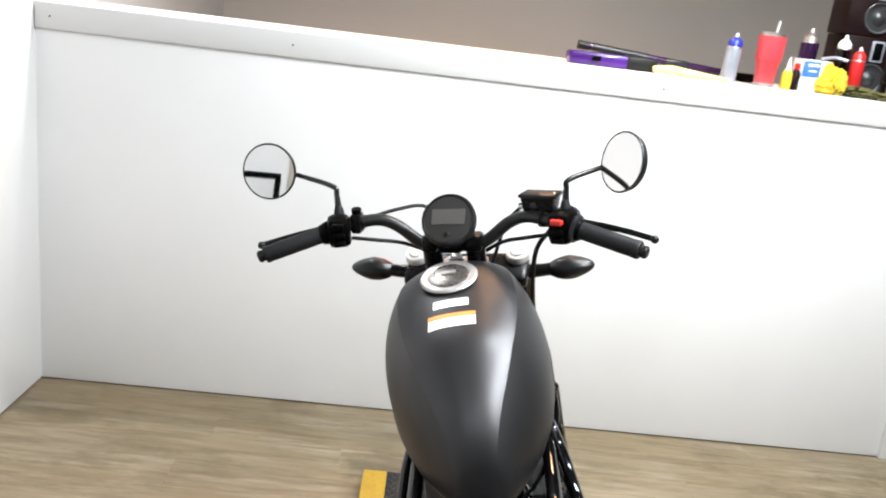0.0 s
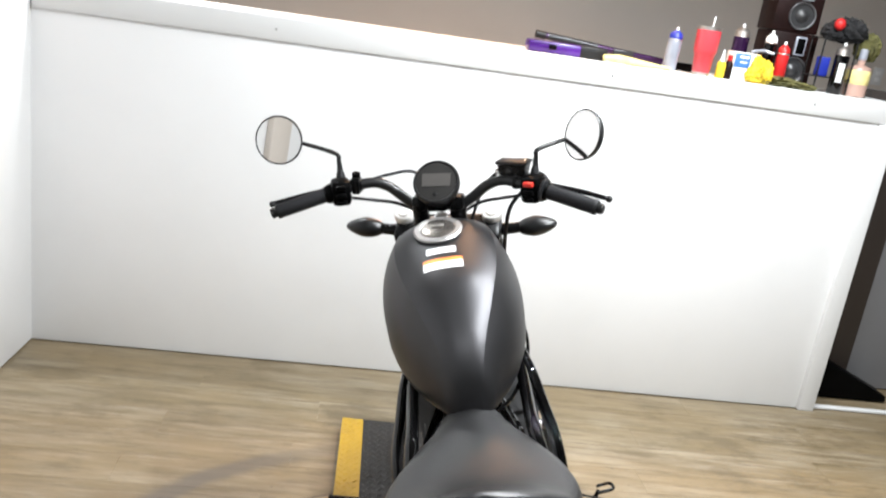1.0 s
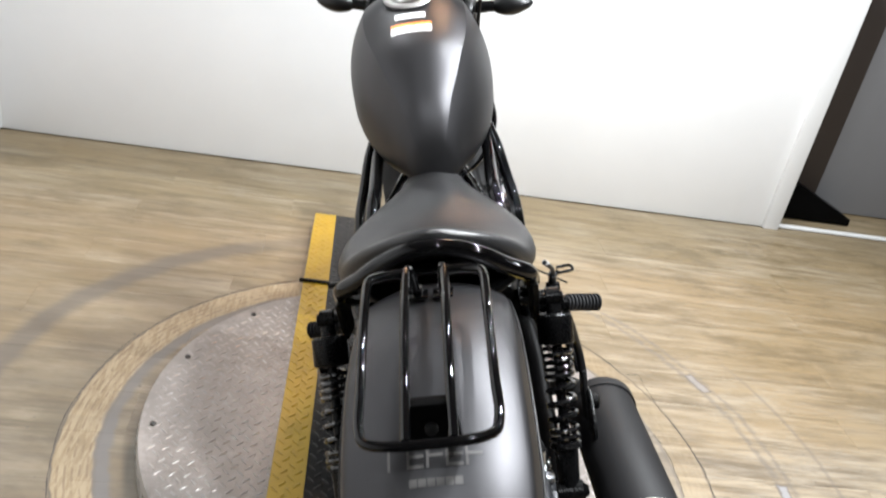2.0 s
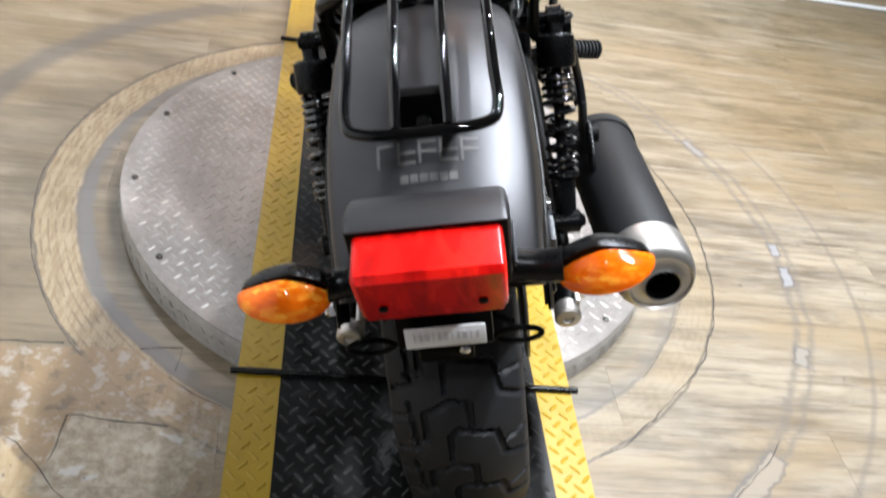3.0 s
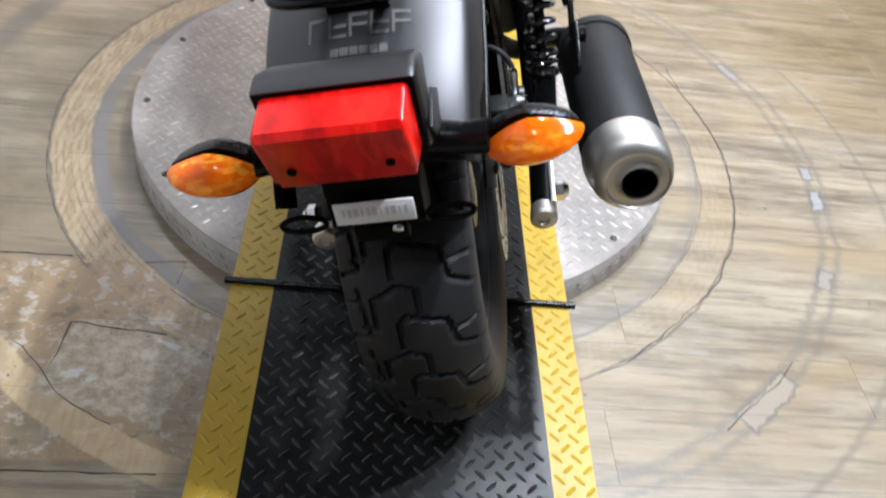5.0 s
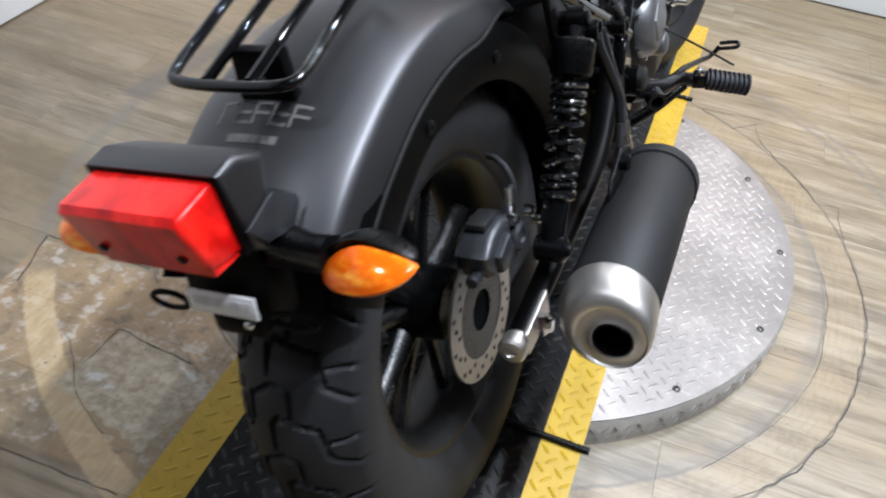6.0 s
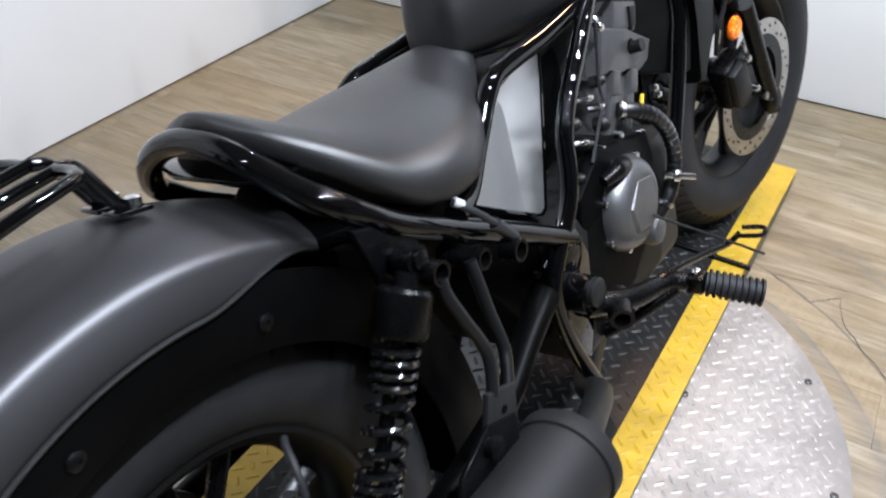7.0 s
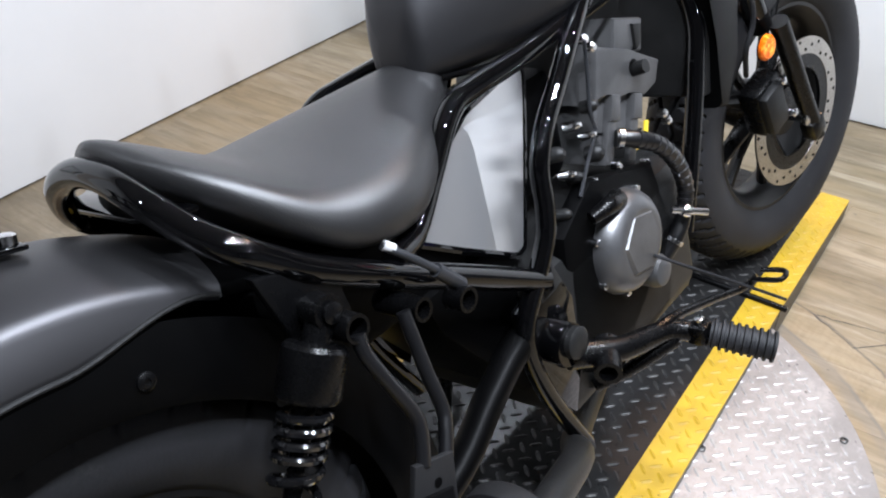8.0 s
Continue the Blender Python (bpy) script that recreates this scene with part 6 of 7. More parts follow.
bar = [(0.0, 1.060, 1.055), (0.045, 1.060, 1.055), (0.075, 1.060, 1.068), (0.115, 1.058, 1.100), (0.15, 1.050, 1.114), (0.19, 1.036, 1.111), (0.25, 1.012, 1.098), (0.31, 0.988, 1.083), (0.366, 0.965, 1.068)]
hb = bp("handlebar", tube(B(), [(-x, y, z) for x, y, z in bar[:0:-1]] + bar, 0.0125, 14, 4), M_BAR, "satin black handlebar", None, True)
for s in (1, -1):
    bp("riser", tube(B(), [(s * 0.045, 1.072, 0.99), (s * 0.045, 1.060, 1.062)], [0.019, 0.021], 16, 1), M_SATIN, "", hb, True)
    bp("riser_clamp", box(B(), (s * 0.045, 1.060, 1.062), (0.034, 0.046, 0.036), 0.009), M_SATIN, "", hb, True)
    g0, g1 = Vector((s * 0.252, 1.011, 1.0975)), Vector((s * 0.368, 0.9642, 1.0675))
    ga = (g1 - g0).normalized()
    gl = (g1 - g0).length
    prof = [(0.0, 0.0165), (0.002, 0.0195), (0.007, 0.0195), (0.009, 0.0168)]
    for k in range(24):
        h = 0.012 + k * 0.0041
        prof += [(h, 0.0172), (h + 0.0028, 0.0172), (h + 0.0031, 0.0168), (h + 0.0038, 0.0168)]
    prof += [(gl - 0.012, 0.0172), (gl - 0.004, 0.018), (gl, 0.016), (gl, 0.008)]
    bp("grip", lathe(B(), prof, g0, ga, 24), M_RUBBER, "black ribbed rubber handlebar grip", hb, True)
    bp("bar_end", lathe(B(), [(0, 0.011), (0.01, 0.0125), (0.014, 0.010), (0.014, 0.004)], g1, ga, 20), M_CAST, "", hb, True)
    sw = bp("switch_housing", box(B(), (s * 0.226, 1.022, 1.100), (0.046, 0.058, 0.062), 0.012, Matrix.Rotation(radians(-20 * s), 4, "Z")), M_PLASTIC, "black switch housing", None, True)
    for k, (dz, mat) in enumerate(((0.016, M_RED_SWITCH if s > 0 else M_PLASTIC), (-0.004, M_PLASTIC), (-0.02, M_PLASTIC))):
        bp("switch_button", box(B(), (s * 0.216, 0.990, 1.100 + dz), (0.024, 0.012, 0.011), 0.003, Matrix.Rotation(radians(-20 * s), 4, "Z")), mat, "", sw, True)
    bp("cluster_neck", lathe(B(), [(-0.012, 0.022), (0, 0.024), (0.016, 0.020), (0.018, 0.016)], (s * 0.246, 1.014, 1.098), ga, 20), M_PLASTIC, "", sw, True)
    lv = bp("lever", tube(B(), [(s * 0.215, 1.058, 1.104), (s * 0.255, 1.060, 1.098), (s * 0.33, 1.044, 1.086), (s * 0.392, 1.010, 1.076)], [0.011, 0.008, 0.0065, 0.006], 10, flat=0.75), M_SATIN, "black hand lever", None, True)
    bp("lever_knob", ball(B(), (s * 0.394, 1.008, 1.0755), (0.008, 0.008, 0.008), None, 14), M_CAST, "", lv, True)
    bp("lever_perch", box(B(), (s * 0.195, 1.045, 1.110), (0.04, 0.04, 0.028), 0.008), M_SATIN, "", lv, True)
    nrm = Vector((-0.74, -0.65, 0.27)) if s > 0 else Vector((0.02, -0.99, 0.13))
    mc = Vector((0.337, 1.064, 1.212) if s > 0 else (-0.381, 1.064, 1.219))
    side = nrm.cross(Vector((0, 0, 1))).normalized()
    side = side if side.x * s < 0 else -side
    mi = bp("mirror", tube(B(), [(s * 0.228, 1.04, 1.118), (s * 0.230, 1.043, 1.142), (s * 0.232, 1.046, 1.168), (s * 0.240, 1.050, 1.186), tuple(mc + side * 0.054 - nrm.normalized() * 0.014 - Vector((0, 0, 0.010)))], [0.0085, 0.0075, 0.0055, 0.0055, 0.005], 10), M_BAR, "round black rear-view mirror on a bent stem", None, True)
    bp("stem_boot", lathe(B(), [(0, 0.012), (0.022, 0.0095), (0.03, 0.006)], (s * 0.229, 1.041, 1.118), (0.02 * s, 0.03, 1), 16), M_RUBBER, "", mi, True)
    bp("mirror_shell", lathe(B(), [(-0.0185, 0.02), (-0.018, 0.039), (-0.012, 0.055), (0.0, 0.059), (0.003, 0.058), (0.003, 0.0555), (0.0015, 0.0545)], mc, nrm, 44), M_BAR, "", mi, True)
    bp("mirror_glass", lathe(B(), [(0.0010, 0.0551), (0.0022, 0.0551)], mc, nrm, 44), M_MIRROR, "mirror glass", mi, True)
rz = Matrix.Translation((0.180, 1.062, 1.140)) @ Matrix.Rotation(radians(-14), 4, "Z")
res = bp("brake_reservoir", turned(rings(B(), [[(x * w, y * w, z) for x, y in ((-0.034, -0.020), (0.034, -0.020), (0.036, 0.0), (0.034, 0.022), (-0.030, 0.022), (-0.036, 0.0))] for z, w in ((-0.020, 0.80), (-0.014, 0.88), (0.010, 1.0))]), rz), M_SATIN, "black front brake fluid reservoir", None, True)
bp("reservoir_lid", turned(box(B(), (0, 0.001, 0.0145), (0.078, 0.049, 0.009), 0.004), rz), M_BAR, "", res, True)
bp("sight_glass", turned(lathe(B(), [(0, 0.0075), (0.003, 0.0075), (0.004, 0.005)], (-0.008, -0.0185, -0.004), (0, -1, -0.1), 18), rz), M_SCREEN, "", res, True)
for dx in (-0.029, 0.029):
    bp("lid_screw", turned(lathe(B(), [(0, 0.0035), (0.0015, 0.0035), (0.002, 0.0015)], (dx, 0, 0.0188), n=10), rz), M_CHROME, "", res, True)
bp("banjo_bolt", turned(lathe(B(), [(0, 0.007), (0.008, 0.007), (0.010, 0.004)], (-0.036, -0.002, -0.010), (-1, 0, 0), 12), rz), M_CHROME, "", res, True)
bp("throttle_ring", lathe(B(), [(0, 0.024), (0.002, 0.0275), (0.007, 0.0275), (0.009, 0.0235)], (0.247, 1.0135, 1.0985), Vector((0.116, -0.0468, -0.03)), 28), M_CALIPER, "grey throttle ring", hb, True)
bp("lever_guard", tube(B(), [(0.205, 1.055, 1.118), (0.232, 1.060, 1.126), (0.250, 1.050, 1.120), (0.256, 1.032, 1.106)], 0.006, 10), M_CALIPER, "", hb, True)
bp("lever_clamp", box(B(), (-0.190, 1.036, 1.112), (0.020, 0.034, 0.040), 0.005), M_SATIN, "", hb, True)
bp("clutch_switch", lathe(B(), [(0, 0.010), (0.012, 0.010), (0.014, 0.006)], (-0.190, 1.036, 1.130), (0.1, -0.2, 1), 14), M_PLASTIC, "", hb, True)
bp("throttle_cable", tube(B(), [(0.195, 1.03, 1.12), (0.15, 1.08, 1.13), (0.10, 1.12, 1.08), (0.06, 1.13, 0.98)], 0.0038, 8), M_RUBBER, "", hb, True)
bp("clutch_cable", tube(B(), [(-0.19, 1.05, 1.112), (-0.12, 1.09, 1.125), (-0.06, 1.12, 1.12), (0.02, 1.13, 1.05), (0.06, 1.10, 0.95)], 0.0038, 8), M_RUBBER, "", hb, True)
for s in (1, -1):
    bp("bar_lead", tube(B(), [(s * 0.2, 1.02, 1.085), (s * 0.15, 1.035, 1.075), (s * 0.1, 1.06, 1.06), (s * 0.04, 1.1, 1.02)], 0.004, 8), M_RUBBER, "", hb, True)

gn = Vector((0, -0.80, 0.60))
gc = Vector((0.004, 1.02, 1.118))
ga_ = bp("gauge", lathe(B(), [(-0.04, 0.03), (-0.036, 0.046), (-0.01, 0.054), (0.004, 0.0545), (0.008, 0.052), (0.0085, 0.049), (0.006, 0.0475)], gc, gn, 48), M_BAR, "round black instrument with dark screen", None, True)
bp("gauge_glass", lathe(B(), [(0.004, 0.0478), (0.0062, 0.0478), (0.0066, 0.046)], gc, gn, 48), M_SCREEN, "dark glossy instrument glass", ga_, True)
rot = gn.to_track_quat("Z", "Y").to_matrix().to_4x4()
bp("gauge_screen", turned(box(B(), (0, 0.004, 0.0072), (0.066, 0.032, 0.001), 0), Matrix.Translation(gc) @ rot), M_LCD, "", ga_, True)
bp("gauge_button", turned(lathe(B(), [(0.006, 0.005), (0.0085, 0.005), (0.0095, 0.003)], (0, -0.032, 0), n=14), Matrix.Translation(gc) @ rot), M_CAST, "", ga_, True)
bp("gauge_mount", box(B(), (0, 1.05, 1.075), (0.05, 0.05, 0.06), 0.01), M_PLASTIC, "", ga_, True)
bp("ignition_lock", lathe(B(), [(0, 0.016), (0.02, 0.016), (0.022, 0.012), (0.022, 0.003)], (0, 1.085, 1.005), AXIS, 20), M_CHROME, "", ga_, True)


# ---- things on the ledge ----
M_PINK = surface("coral_powder_coat", (0.62, 0.060, 0.075), 0.35, 0, 0.05, 12, 500, 0.1)
M_BLUECAP = surface("blue_plastic", (0.015, 0.03, 0.30), 0.35, 0, 0.1, 12, 300, 0.03)
M_CANGREY = surface("pale_grey_can", (0.36, 0.38, 0.44), 0.35, 0.3, 0.1, 12, 300, 0.03)
M_PURPLE = surface("purple_plastic", (0.055, 0.012, 0.16), 0.25, 0, 0.3, 9, 300, 0.05)
M_DKPURPLE = surface("dark_purple_metal", (0.03, 0.008, 0.045), 0.25, 0.4, 0.3, 9, 300, 0.05)
M_YELLOW = surface("yellow_cloth", (0.70, 0.50, 0.03), 0.8, 0, 0.25, 30, 300, 0.4)
M_PALEYEL = surface("pale_yellow_paper", (0.72, 0.62, 0.25), 0.7, 0, 0.15, 30, 300, 0.2)
M_BLUEBOX = surface("blue_carton", (0.05, 0.17, 0.50), 0.5, 0, 0.15, 30, 300, 0.05)
M_REDCAN = surface("red_can", (0.55, 0.02, 0.02), 0.3, 0.1, 0.1, 20, 300, 0.03)
M_OLIVE = surface("olive_fabric", (0.09, 0.085, 0.025), 0.85, 0, 0.4, 40, 300, 0.5)
M_CONE = surface("grey_speaker_cone", (0.05, 0.05, 0.052), 0.35, 0.5, 0.1, 12, 200, 0.05)
M_WALNUT = surface("dark_walnut_veneer", (0.010, 0.0030, 0.0026), 0.5, 0, 0.4, 14, 120, 0.1, spec=0.15)
M_TRANSL = surface("milky_bottle", (0.42, 0.27, 0.22), 0.3, 0, 0.1, 12, 200, 0.05)
M_BLACKFAB = surface("black_fabric", (0.008, 0.008, 0.009), 0.9, 0, 0.4, 40, 300, 0.5)


def ledge_pose(x, d, z=0.0, turn=0):
    return ROOM @ pose(x, d, TOP + z, 0, 0, turn)


def spray_can(x, d, r, h, body, cap, label, lean=0):
    t = thing("spray_can", ledge_pose(x, d) @ pose(0, 0, 0, 0, lean), label, "spray can", "spray cans on the ledge")
    part("body", lathe(B(), [(0, r * 0.94), (0.003, r), (h - 0.014, r), (h - 0.008, r * 0.95), (h, r * 0.72), (h + 0.002, r * 0.4)], n=28), body, t)
    part("rim", lathe(B(), [(h - 0.012, r * 0.99), (h - 0.010, r * 1.03), (h - 0.007, r * 0.99)], n=28), M_STEEL, t)
    part("cap", lathe(B(), [(h - 0.006, r * 0.97), (h + 0.010, r * 0.93), (h + 0.020, r * 0.6), (h + 0.024, r * 0.34), (h + 0.026, r * 0.2)], n=28), cap, t)
    part("nozzle", lathe(B(), [(h + 0.025, 0.006), (h + 0.037, 0.0055), (h + 0.039, 0.003)], n=12), M_WHITE, t)
    return t


mug = thing("tumbler", ledge_pose(2.493, 0.062), "coral pink insulated tumbler with steel rim and straw", "tumbler")
part("cup", lathe(B(), [(0.012, 0.0325), (0.014, 0.034), (0.080, 0.0395), (0.088, 0.0435), (0.096, 0.0455), (0.165, 0.0470), (0.173, 0.0470)], n=40), M_PINK, mug)
part("steel_base", lathe(B(), [(0, 0.030), (0.002, 0.0325), (0.0125, 0.033)], n=40), M_STEEL, mug)
part("steel_rim", lathe(B(), [(0.172, 0.0466), (0.186, 0.0472), (0.187, 0.044), (0.180, 0.043)], n=40), M_STEEL, mug)
part("lid", lathe(B(), [(0.174, 0.043), (0.182, 0.0425), (0.184, 0.039), (0.184, 0.003)], n=40), M_PLASTIC, mug)
part("straw", tube(B(), [(0.008, 0, 0.165), (0.013, 0, 0.226)], 0.0034, 10, 1), M_WHITE, mug)

spray_can(2.366, 0.075, 0.027, 0.130, M_CANGREY, M_BLUECAP, "grey spray can with blue cap on the ledge", 2)
spray_can(2.686, 0.19, 0.031, 0.180, M_DKPURPLE, M_STEEL, "dark purple spray can on the ledge")
spray_can(2.785, 0.13, 0.024, 0.170, M_BLACK, M_WHITE, "black spray can with white top on the ledge")
spray_can(2.832, 0.10, 0.024, 0.135, M_REDCAN, M_REDCAN, "red spray can on the ledge")
can = spray_can(3.066, 0.075, 0.028, 0.165, M_BLACK, M_STEEL, "black spray can with a white label on the ledge")
part("can_label", box(B(), (-0.008, -0.0275, 0.085), (0.026, 0.002, 0.075), 0.0005), M_WHITE, can)

case = thing("tool_case", ledge_pose(1.955, 0.13), "long purple plastic tool case lying on the ledge", "tool case")
part("case_body", box(B(), (0, 0, 0.0225), (0.31, 0.09, 0.045), 0.010), M_PURPLE, case)
part("case_lid", box(B(), (0.105, -0.002, 0.024), (0.11, 0.094, 0.046), 0.008), M_CAST, case)
part("case_latch", box(B(), (-0.06, -0.048, 0.026), (0.03, 0.006, 0.018), 0.002), M_PLASTIC, case)
bar_ = thing("light_bar", ledge_pose(2.16, 0.235, 0.062), "dark purple tube with bright end fittings lying behind the case", "tube light")
part("tube_body", tube(B(), [(-0.28, 0, 0), (0.33, 0, -0.045)], 0.014, 14, 1), M_DKPURPLE, bar_)
part("end_fitting", tube(B(), [(-0.31, 0, 0.002), (-0.27, 0, -0.001)], 0.0165, 14, 1), M_CAST, bar_)
part("clear_sleeve", tube(B(), [(-0.26, 0, -0.001), (-0.05, 0, -0.017)], 0.0155, 14, 1), M_CALIPER, bar_)
part("rest_block", box(B(), (-0.15, 0.02, -0.036), (0.03, 0.05, 0.052), 0.004), M_CAST, bar_)
part("collar", box(B(), (0.06, 0, -0.027), (0.09, 0.034, 0.030), 0.006), M_CALIPER, bar_)
part("far_end", box(B(), (0.31, 0, -0.046), (0.10, 0.04, 0.032), 0.006), M_PLASTIC, bar_)

rr = random.Random(3)


def crumpled(bm, c, size, seed, ridge=0.45, scale=3.0, seg=40):
    """A crumpled soft heap: a ball pushed in and out by folds."""
    r = bmesh.ops.create_uvsphere(bm, u_segments=seg, v_segments=seg // 2, radius=1)
    shift = Vector((seed * 7.3, seed * 3.1, seed * 5.7))
    for v in r["verts"]:
        d = v.co.normalized()
        fold = 1 - abs(noise.noise(d * scale + shift)) * 2.2
        fold2 = 1 - abs(noise.noise(d * scale * 2.7 + shift)) * 2.0
        k = 0.72 + ridge * (0.65 * fold + 0.35 * fold2) * 0.6
        v.co = Vector((d.x * size[0] * k, d.y * size[1] * k, max(-0.9, d.z) * size[2] * k)) + Vector(c)
    return bm


def clump(name, x, d, sx, sy, sz, n, r, mat, label, category, z0=0.0):
    """A crumpled cloth or glove of a few soft lobes."""
    bm = B()
    lobes = 5 if n > 100 else 4
    for k in range(lobes):
        u = -1 + 2 * (k + 0.5) / lobes
        h = sz * (0.62 + 0.38 * rr.random()) * (1 - 0.4 * u * u)
        crumpled(bm, (u * sx * 0.62, rr.uniform(-0.3, 0.3) * sy, h * 0.55), (sx * 0.62, sy * 1.15, h * 0.68), rr.uniform(0, 9), 0.9, 3.4)
    turned(bm, ledge_pose(x, d, z0))
    return solid(name, bm, mat, label, category, angle=70)


clump("cleaning_cloth", 2.73, 0.055, 0.045, 0.035, 0.10, 110, 0.0105, M_YELLOW, "yellow tufted cleaning cloth heaped on the ledge", "cloth")
clump("work_glove", 2.845, 0.05, 0.11, 0.035, 0.038, 90, 0.012, M_OLIVE, "olive work glove lying crumpled on the ledge", "glove")
bm = tube(B(), [(-0.135, 0, 0.016), (-0.07, 0.004, 0.019), (0.0, -0.002, 0.014), (0.07, 0.004, 0.011), (0.135, 0, 0.008)], [0.012, 0.017, 0.015, 0.010, 0.006], 10, flat=0.8)
solid("paper_roll", turned(bm, ledge_pose(2.225, 0.045)), M_PALEYEL, "crumpled pale yellow paper roll on the ledge", "paper")
ybt = thing("glue_bottle", ledge_pose(2.566, 0.05), "small yellow bottle with white cone cap on the ledge", "bottle")
part("bottle_body", lathe(B(), [(0, 0.016), (0.003, 0.018), (0.055, 0.018), (0.065, 0.012)], n=20), M_YELLOW, ybt)
part("cone_cap", lathe(B(), [(0.064, 0.011), (0.085, 0.007), (0.11, 0.003)], n=16), M_WHITE, ybt)
rbt = thing("bottle", ledge_pose(2.603, 0.065), "small dark red bottle on the ledge", "bottle")
part("bottle_body", lathe(B(), [(0, 0.014), (0.003, 0.016), (0.06, 0.016), (0.072, 0.008)], n=20), M_WALNUT, rbt)
part("bottle_cap", lathe(B(), [(0.071, 0.009), (0.092, 0.009), (0.093, 0.006)], n=16), M_REDCAN, rbt)
cart = thing("carton", ledge_pose(2.672, 0.105, 0, 4), "blue and white cardboard carton on the ledge", "carton")
part("carton_body", box(B(), (0, 0, 0.055), (0.105, 0.07, 0.11), 0.002), M_WHITE, cart)
part("blue_panel", box(B(), (-0.018, -0.0355, 0.078), (0.066, 0.0015, 0.055), 0.0004), M_BLUEBOX, cart, "blue printed panel")
part("print_bar", box(B(), (-0.012, -0.0365, 0.092), (0.04, 0.0012, 0.009), 0.0003), M_WHITE, cart)
part("print_bar", box(B(), (-0.012, -0.0365, 0.072), (0.03, 0.0012, 0.006), 0.0003), M_WHITE, cart)
bm = tube(B(), [(0, 0, 0), (0.05, 0.005, 0.008), (0.09, -0.01, 0.002)], 0.006, 8)
solid("brush_handle", turned(bm, ledge_pose(2.70, 0.10, 0.118)), M_CANGREY, "grey tool handle lying on the carton", "handle")


def speaker(x, d, z, turn, label):
    t = thing("loudspeaker", ledge_pose(x, d, z, turn), label, "loudspeaker", "stacked loudspeakers")
    part("cabinet", box(B(), (0.012, 0.09, 0.108), (0.19, 0.18, 0.215), 0.004), M_WALNUT, t, "dark walnut cabinet")
    for nm, c, r in (("woofer", (0.028, -0.001, 0.066), 0.056),):
        w = part(nm, lathe(B(), [(0.0, r), (0.006, r), (0.008, r * 0.94), (0.001, r * 0.86), (-0.006, r * 0.6), (0.004, r * 0.45), (0.012, r * 0.25), (0.014, r * 0.02)], c, (0, -1, 0), 36), M_CONE, t, "black round woofer")
        part("woofer_ring", lathe(B(), [(0.004, r * 0.98), (0.0095, r * 0.96), (0.0085, r * 0.88), (0.004, r * 0.87)], c, (0, -1, 0), 36, closed=True), M_ALLOY, w)
    hz = part("horn", box(B(), (0.035, -0.004, 0.165), (0.046, 0.012, 0.075), 0.003), M_CANGREY, t, "pale framed horn tweeter")
    part("horn_mouth", box(B(), (0.035, -0.0105, 0.165), (0.033, 0.004, 0.062), 0.002), M_PLASTIC, hz)
    return t


speaker(2.915, 0.215, 0.0, -3, "lower loudspeaker in a dark walnut cabinet")
speaker(2.90, 0.215, 0.217, -6, "upper loudspeaker in a dark walnut cabinet")
rk = thing("wire_rack", ledge_pose(3.03, 0.13), "small wire display rack on the ledge", "rack")
for sx in (-0.05, 0.09):
    for sy in (-0.05, 0.05):
        part("rack_post", tube(B(), [(sx, sy, 0), (sx, sy, 0.215)], 0.0035, 8, 1), M_CAST, rk)
for z in (0.06, 0.21):
    part("rack_shelf", box(B(), (0.02, 0, z), (0.15, 0.11, 0.004), 0.001), M_CAST, rk)
part("blue_pack", box(B(), (-0.02, -0.02, 0.10), (0.04, 0.04, 0.075), 0.004), M_BLUECAP, rk)
ob = thing("spray_bottle", ledge_pose(3.168, 0.10), "pinkish plastic bottle with a yellow label on the ledge", "bottle")
part("bottle_body", lathe(B(), [(0, 0.040), (0.004, 0.044), (0.112, 0.044), (0.120, 0.038), (0.126, 0.016), (0.15, 0.013)], n=28), M_TRANSL, ob)
part("bottle_label", lathe(B(), [(0.05, 0.0442), (0.051, 0.0448), (0.104, 0.0448), (0.105, 0.0442)], n=28, closed=True), M_PALEYEL, ob)
part("bottle_neck", lathe(B(), [(0.148, 0.016), (0.185, 0.016), (0.19, 0.012)], n=20), M_CANGREY, ob)
clump("leather_glove", 3.09, 0.14, 0.085, 0.045, 0.075, 110, 0.016, M_BLACKFAB, "black glove draped over the wire rack", "glove", 0.212)
clump("garden_glove", 3.20, 0.14, 0.05, 0.03, 0.095, 70, 0.013, M_OLIVE, "olive glove hanging over the rack and bottle", "glove", 0.155)
bm = ball(B(), (0, 0, 0.024), (0.022, 0.022, 0.024), None, 16)
solid("foam_ball", turned(bm, ledge_pose(3.035, 0.10, 0.245)), M_REDCAN, "red foam ball on the glove", "ball")
sk = thing("wall_socket", ROOM @ pose(4.72, 2.395, 1.43), "white wall socket plate on the far wall", "socket")
part("socket_plate", box(B(), (0, 0, 0), (0.075, 0.008, 0.118), 0.003), M_TRIM, sk)
for dz in (-0.022, 0.022):
    part("socket_face", box(B(), (0, -0.005, dz), (0.034, 0.006, 0.028), 0.003), M_WHITE, sk)
for xs in (0.05, 0.85, 2.12, 2.95):
    solid("screw_head", turned(lathe(B(), [(0, 0.0035), (0.001, 0.0035), (0.0015, 0.0015)], n=10), ROOM @ pose(xs, -0.0222, TOP - 0.045, 90)), M_CAST, "dark screw head in the white trim board", "screw", group="screws in the trim board")


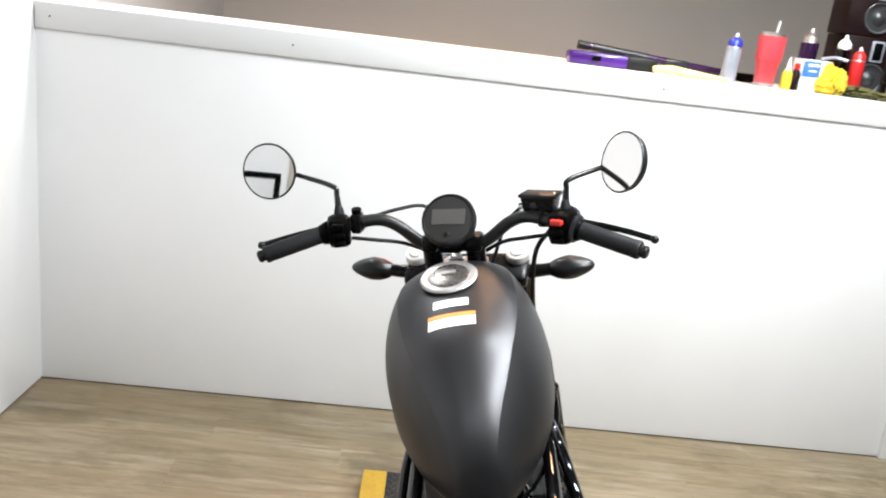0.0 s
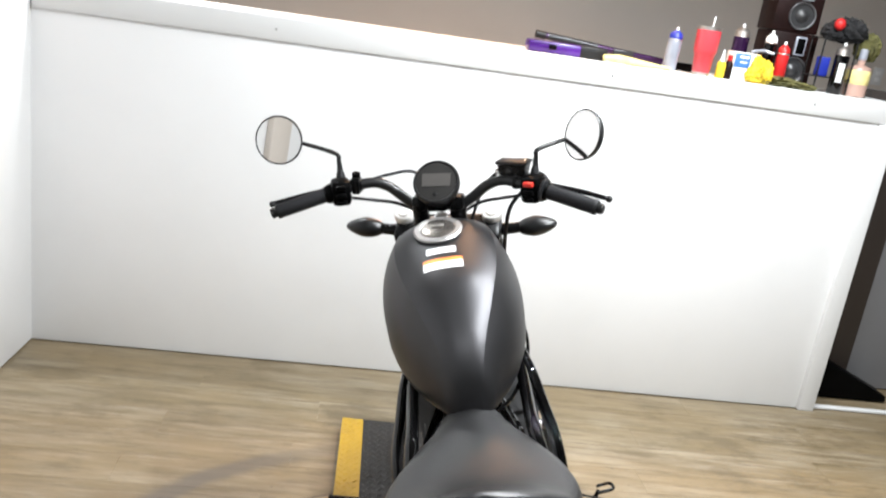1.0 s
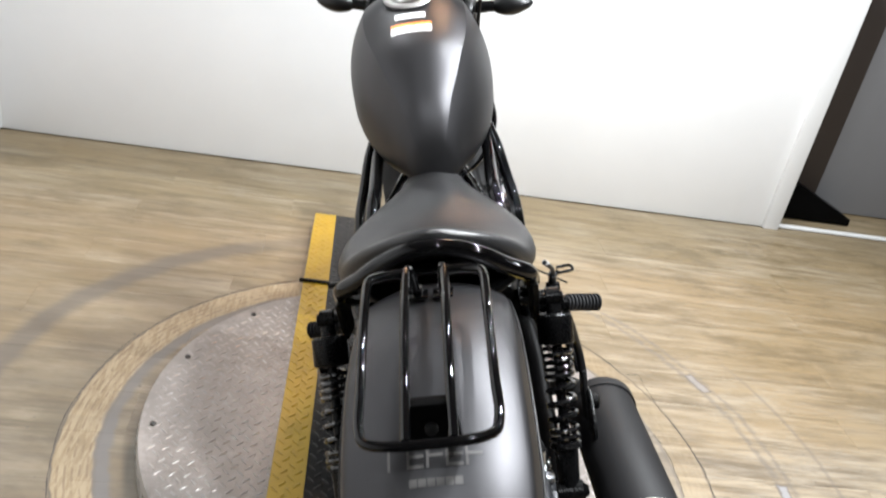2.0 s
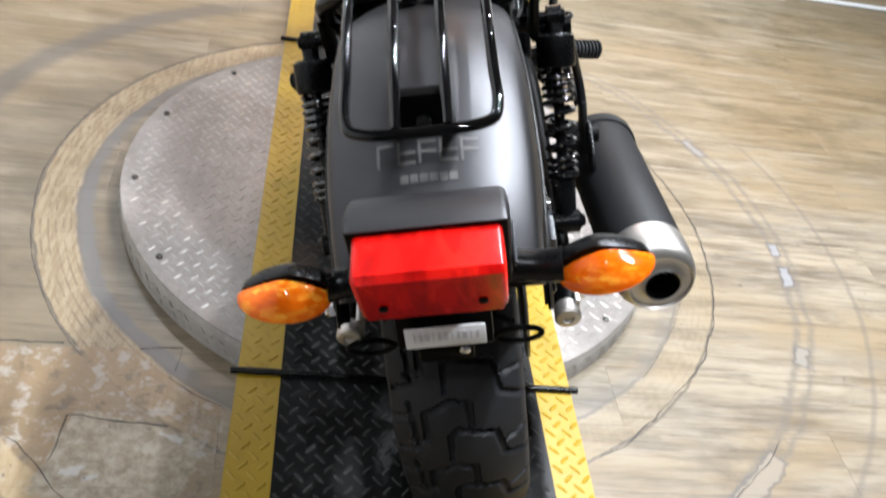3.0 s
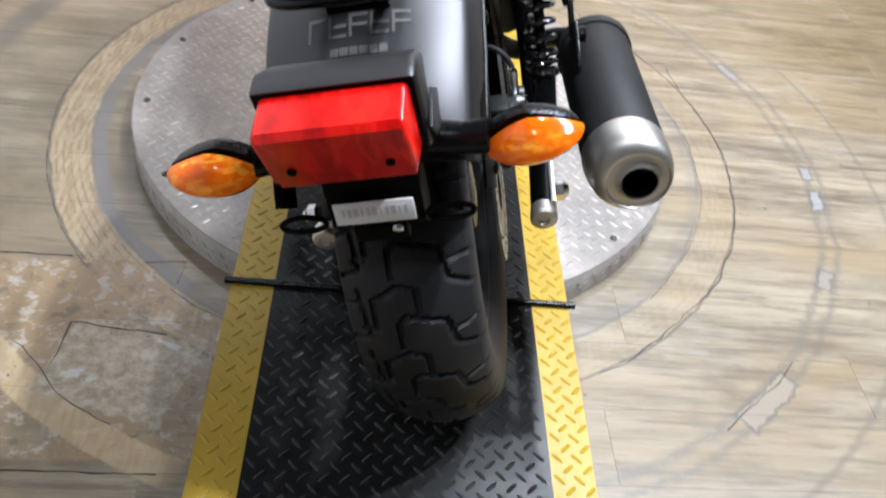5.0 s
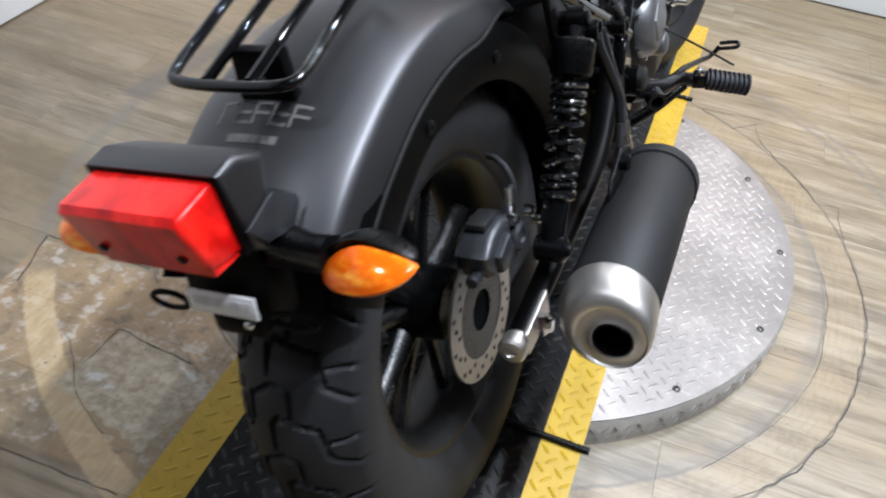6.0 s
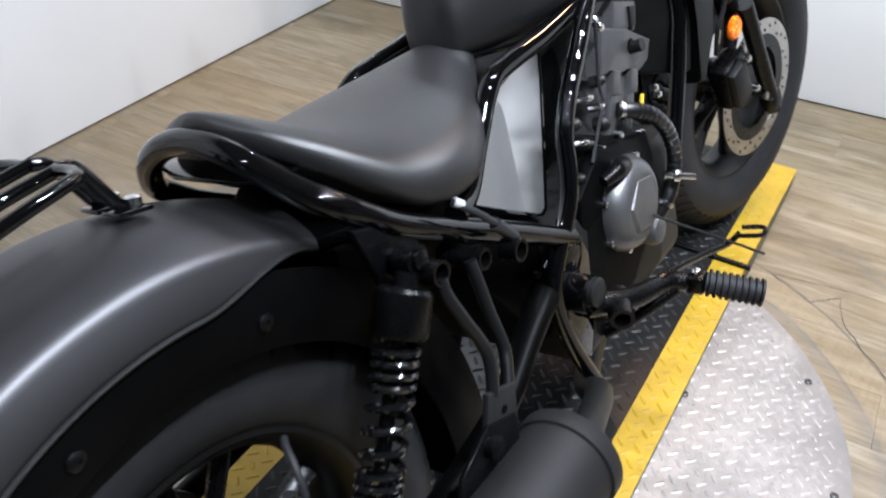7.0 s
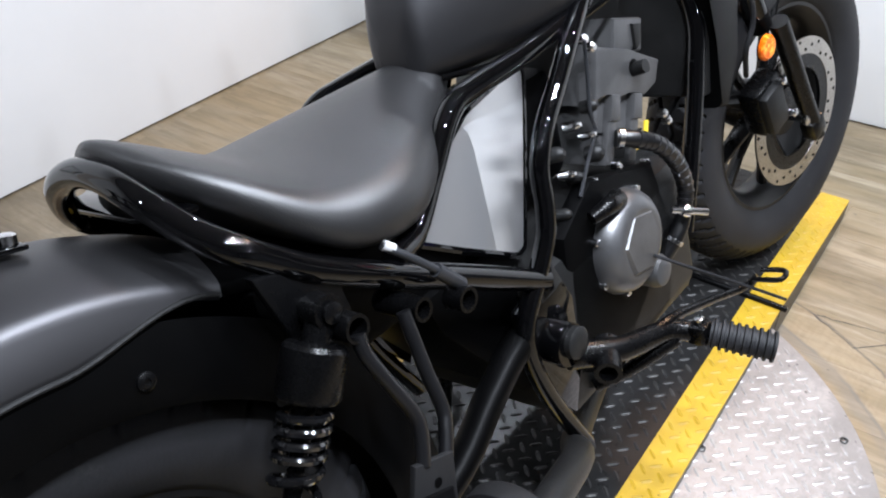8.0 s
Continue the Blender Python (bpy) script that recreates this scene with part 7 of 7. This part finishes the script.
# ---- floor planks, laid last ----
def plank_mesh(length, width):
    bm = box(B(), (length / 2, width / 2, -0.002), (length - 0.0002, width - 0.0002, 0.004))
    for v in bm.verts:
        if v.co.z > -0.001:
            v.co.x += 0.00015 if v.co.x < length / 2 else -0.00015
            v.co.y += 0.00015 if v.co.y < width / 2 else -0.00015
    return finish("plank", bm, M_FLOOR)


PW, PL = 0.152, 1.22
whole, halves = plank_mesh(PL, PW), {}
rng = random.Random(7)
x_end, rows_n = 4.9, 27
for r in range(rows_n):
    y = -PW * (r + 1) - 0.018
    x = 0.004
    first = PL * ((r * 0.37) % 0.8 + 0.2)
    while x < x_end:
        ln = first if x < 0.01 else PL
        key = round(ln, 3)
        if key not in halves:
            halves[key] = whole if abs(key - PL) < 1e-3 else plank_mesh(ln, PW)
        ob = new("plank", halves[key])
        ob.parent = floor
        ob.matrix_world = ROOM @ Matrix.Translation((x, y, 0))
        x += ln


def crack(bm, pts, w):
    up = Vector((0, 0, 1))
    pts = [Vector((*p, 0.0006)) for p in pts]
    prev = None
    for i, p in enumerate(pts):
        d = (pts[min(i + 1, len(pts) - 1)] - pts[max(i - 1, 0)]).normalized()
        n = d.cross(up) * w * (0.5 + rng.random())
        cur = (bm.verts.new(p + n), bm.verts.new(p - n))
        if prev:
            bm.faces.new((prev[0], cur[0], cur[1], prev[1]))
        prev = cur


def arc_crack(name, r0, a0, a1, w, rough, steps=()):
    """A jagged crack along a ring; steps: angles at which it jumps outwards along a board's edge."""
    pts, r = [], r0
    n = int(abs(a1 - a0) / 1.3)
    jumps = list(steps)
    for k in range(n + 1):
        a = a0 + (a1 - a0) * k / n
        r += rng.uniform(-rough, rough) + (r0 - r) * 0.25
        if jumps and (a - jumps[0][0]) * (a1 - a0) > 0:
            r = r0 + jumps.pop(0)[1]
        pts.append((DISC[0] + r * math.cos(radians(a)), DISC[1] + r * math.sin(radians(a))))
    bm = B()
    crack(bm, pts, w)
    return part(name, bm, M_CRACK, floor)


def board_crack(x0, y0, x1, y1, w):
    n = max(3, int(math.hypot(x1 - x0, y1 - y0) / 0.02))
    bm = B()
    crack(bm, [(x0 + (x1 - x0) * k / n + rng.uniform(-0.002, 0.002), y0 + (y1 - y0) * k / n + rng.uniform(-0.002, 0.002)) for k in range(n + 1)], w)
    return part("floor_crack", bm, M_CRACK, floor)


arc_crack("floor_crack", 0.795, 64, -62, 0.0011, 0.0045, ((55, 0.075), (30, 0.05)))
arc_crack("floor_crack", 0.800, 108, 222, 0.0008, 0.0015)
arc_crack("floor_crack", 0.716, -45, 12, 0.0006, 0.002)
arc_crack("floor_crack", 0.985, -118, -133, 0.0008, 0.006)
arc_crack("floor_crack", 1.002, -54, -40, 0.0010, 0.004)
arc_crack("floor_crack", 0.720, -117, -127, 0.0008, 0.003)
board_crack(-0.885, 0.112, -0.639, 0.121, 0.0013)
board_crack(-0.885, 0.112, -0.845, -0.02, 0.0013)
board_crack(-0.506, 0.118, -0.43, 0.128, 0.0011)
board_crack(-0.43, 0.128, -0.435, 0.07, 0.0008)
board_crack(-0.594, -0.038, -0.426, -0.054, 0.0013)
board_crack(-0.594, -0.038, -0.600, -0.13, 0.0010)
board_crack(-0.687, -0.338, -0.382, -0.328, 0.0010)
board_crack(0.334, 1.346, 0.50, 1.372, 0.0009)
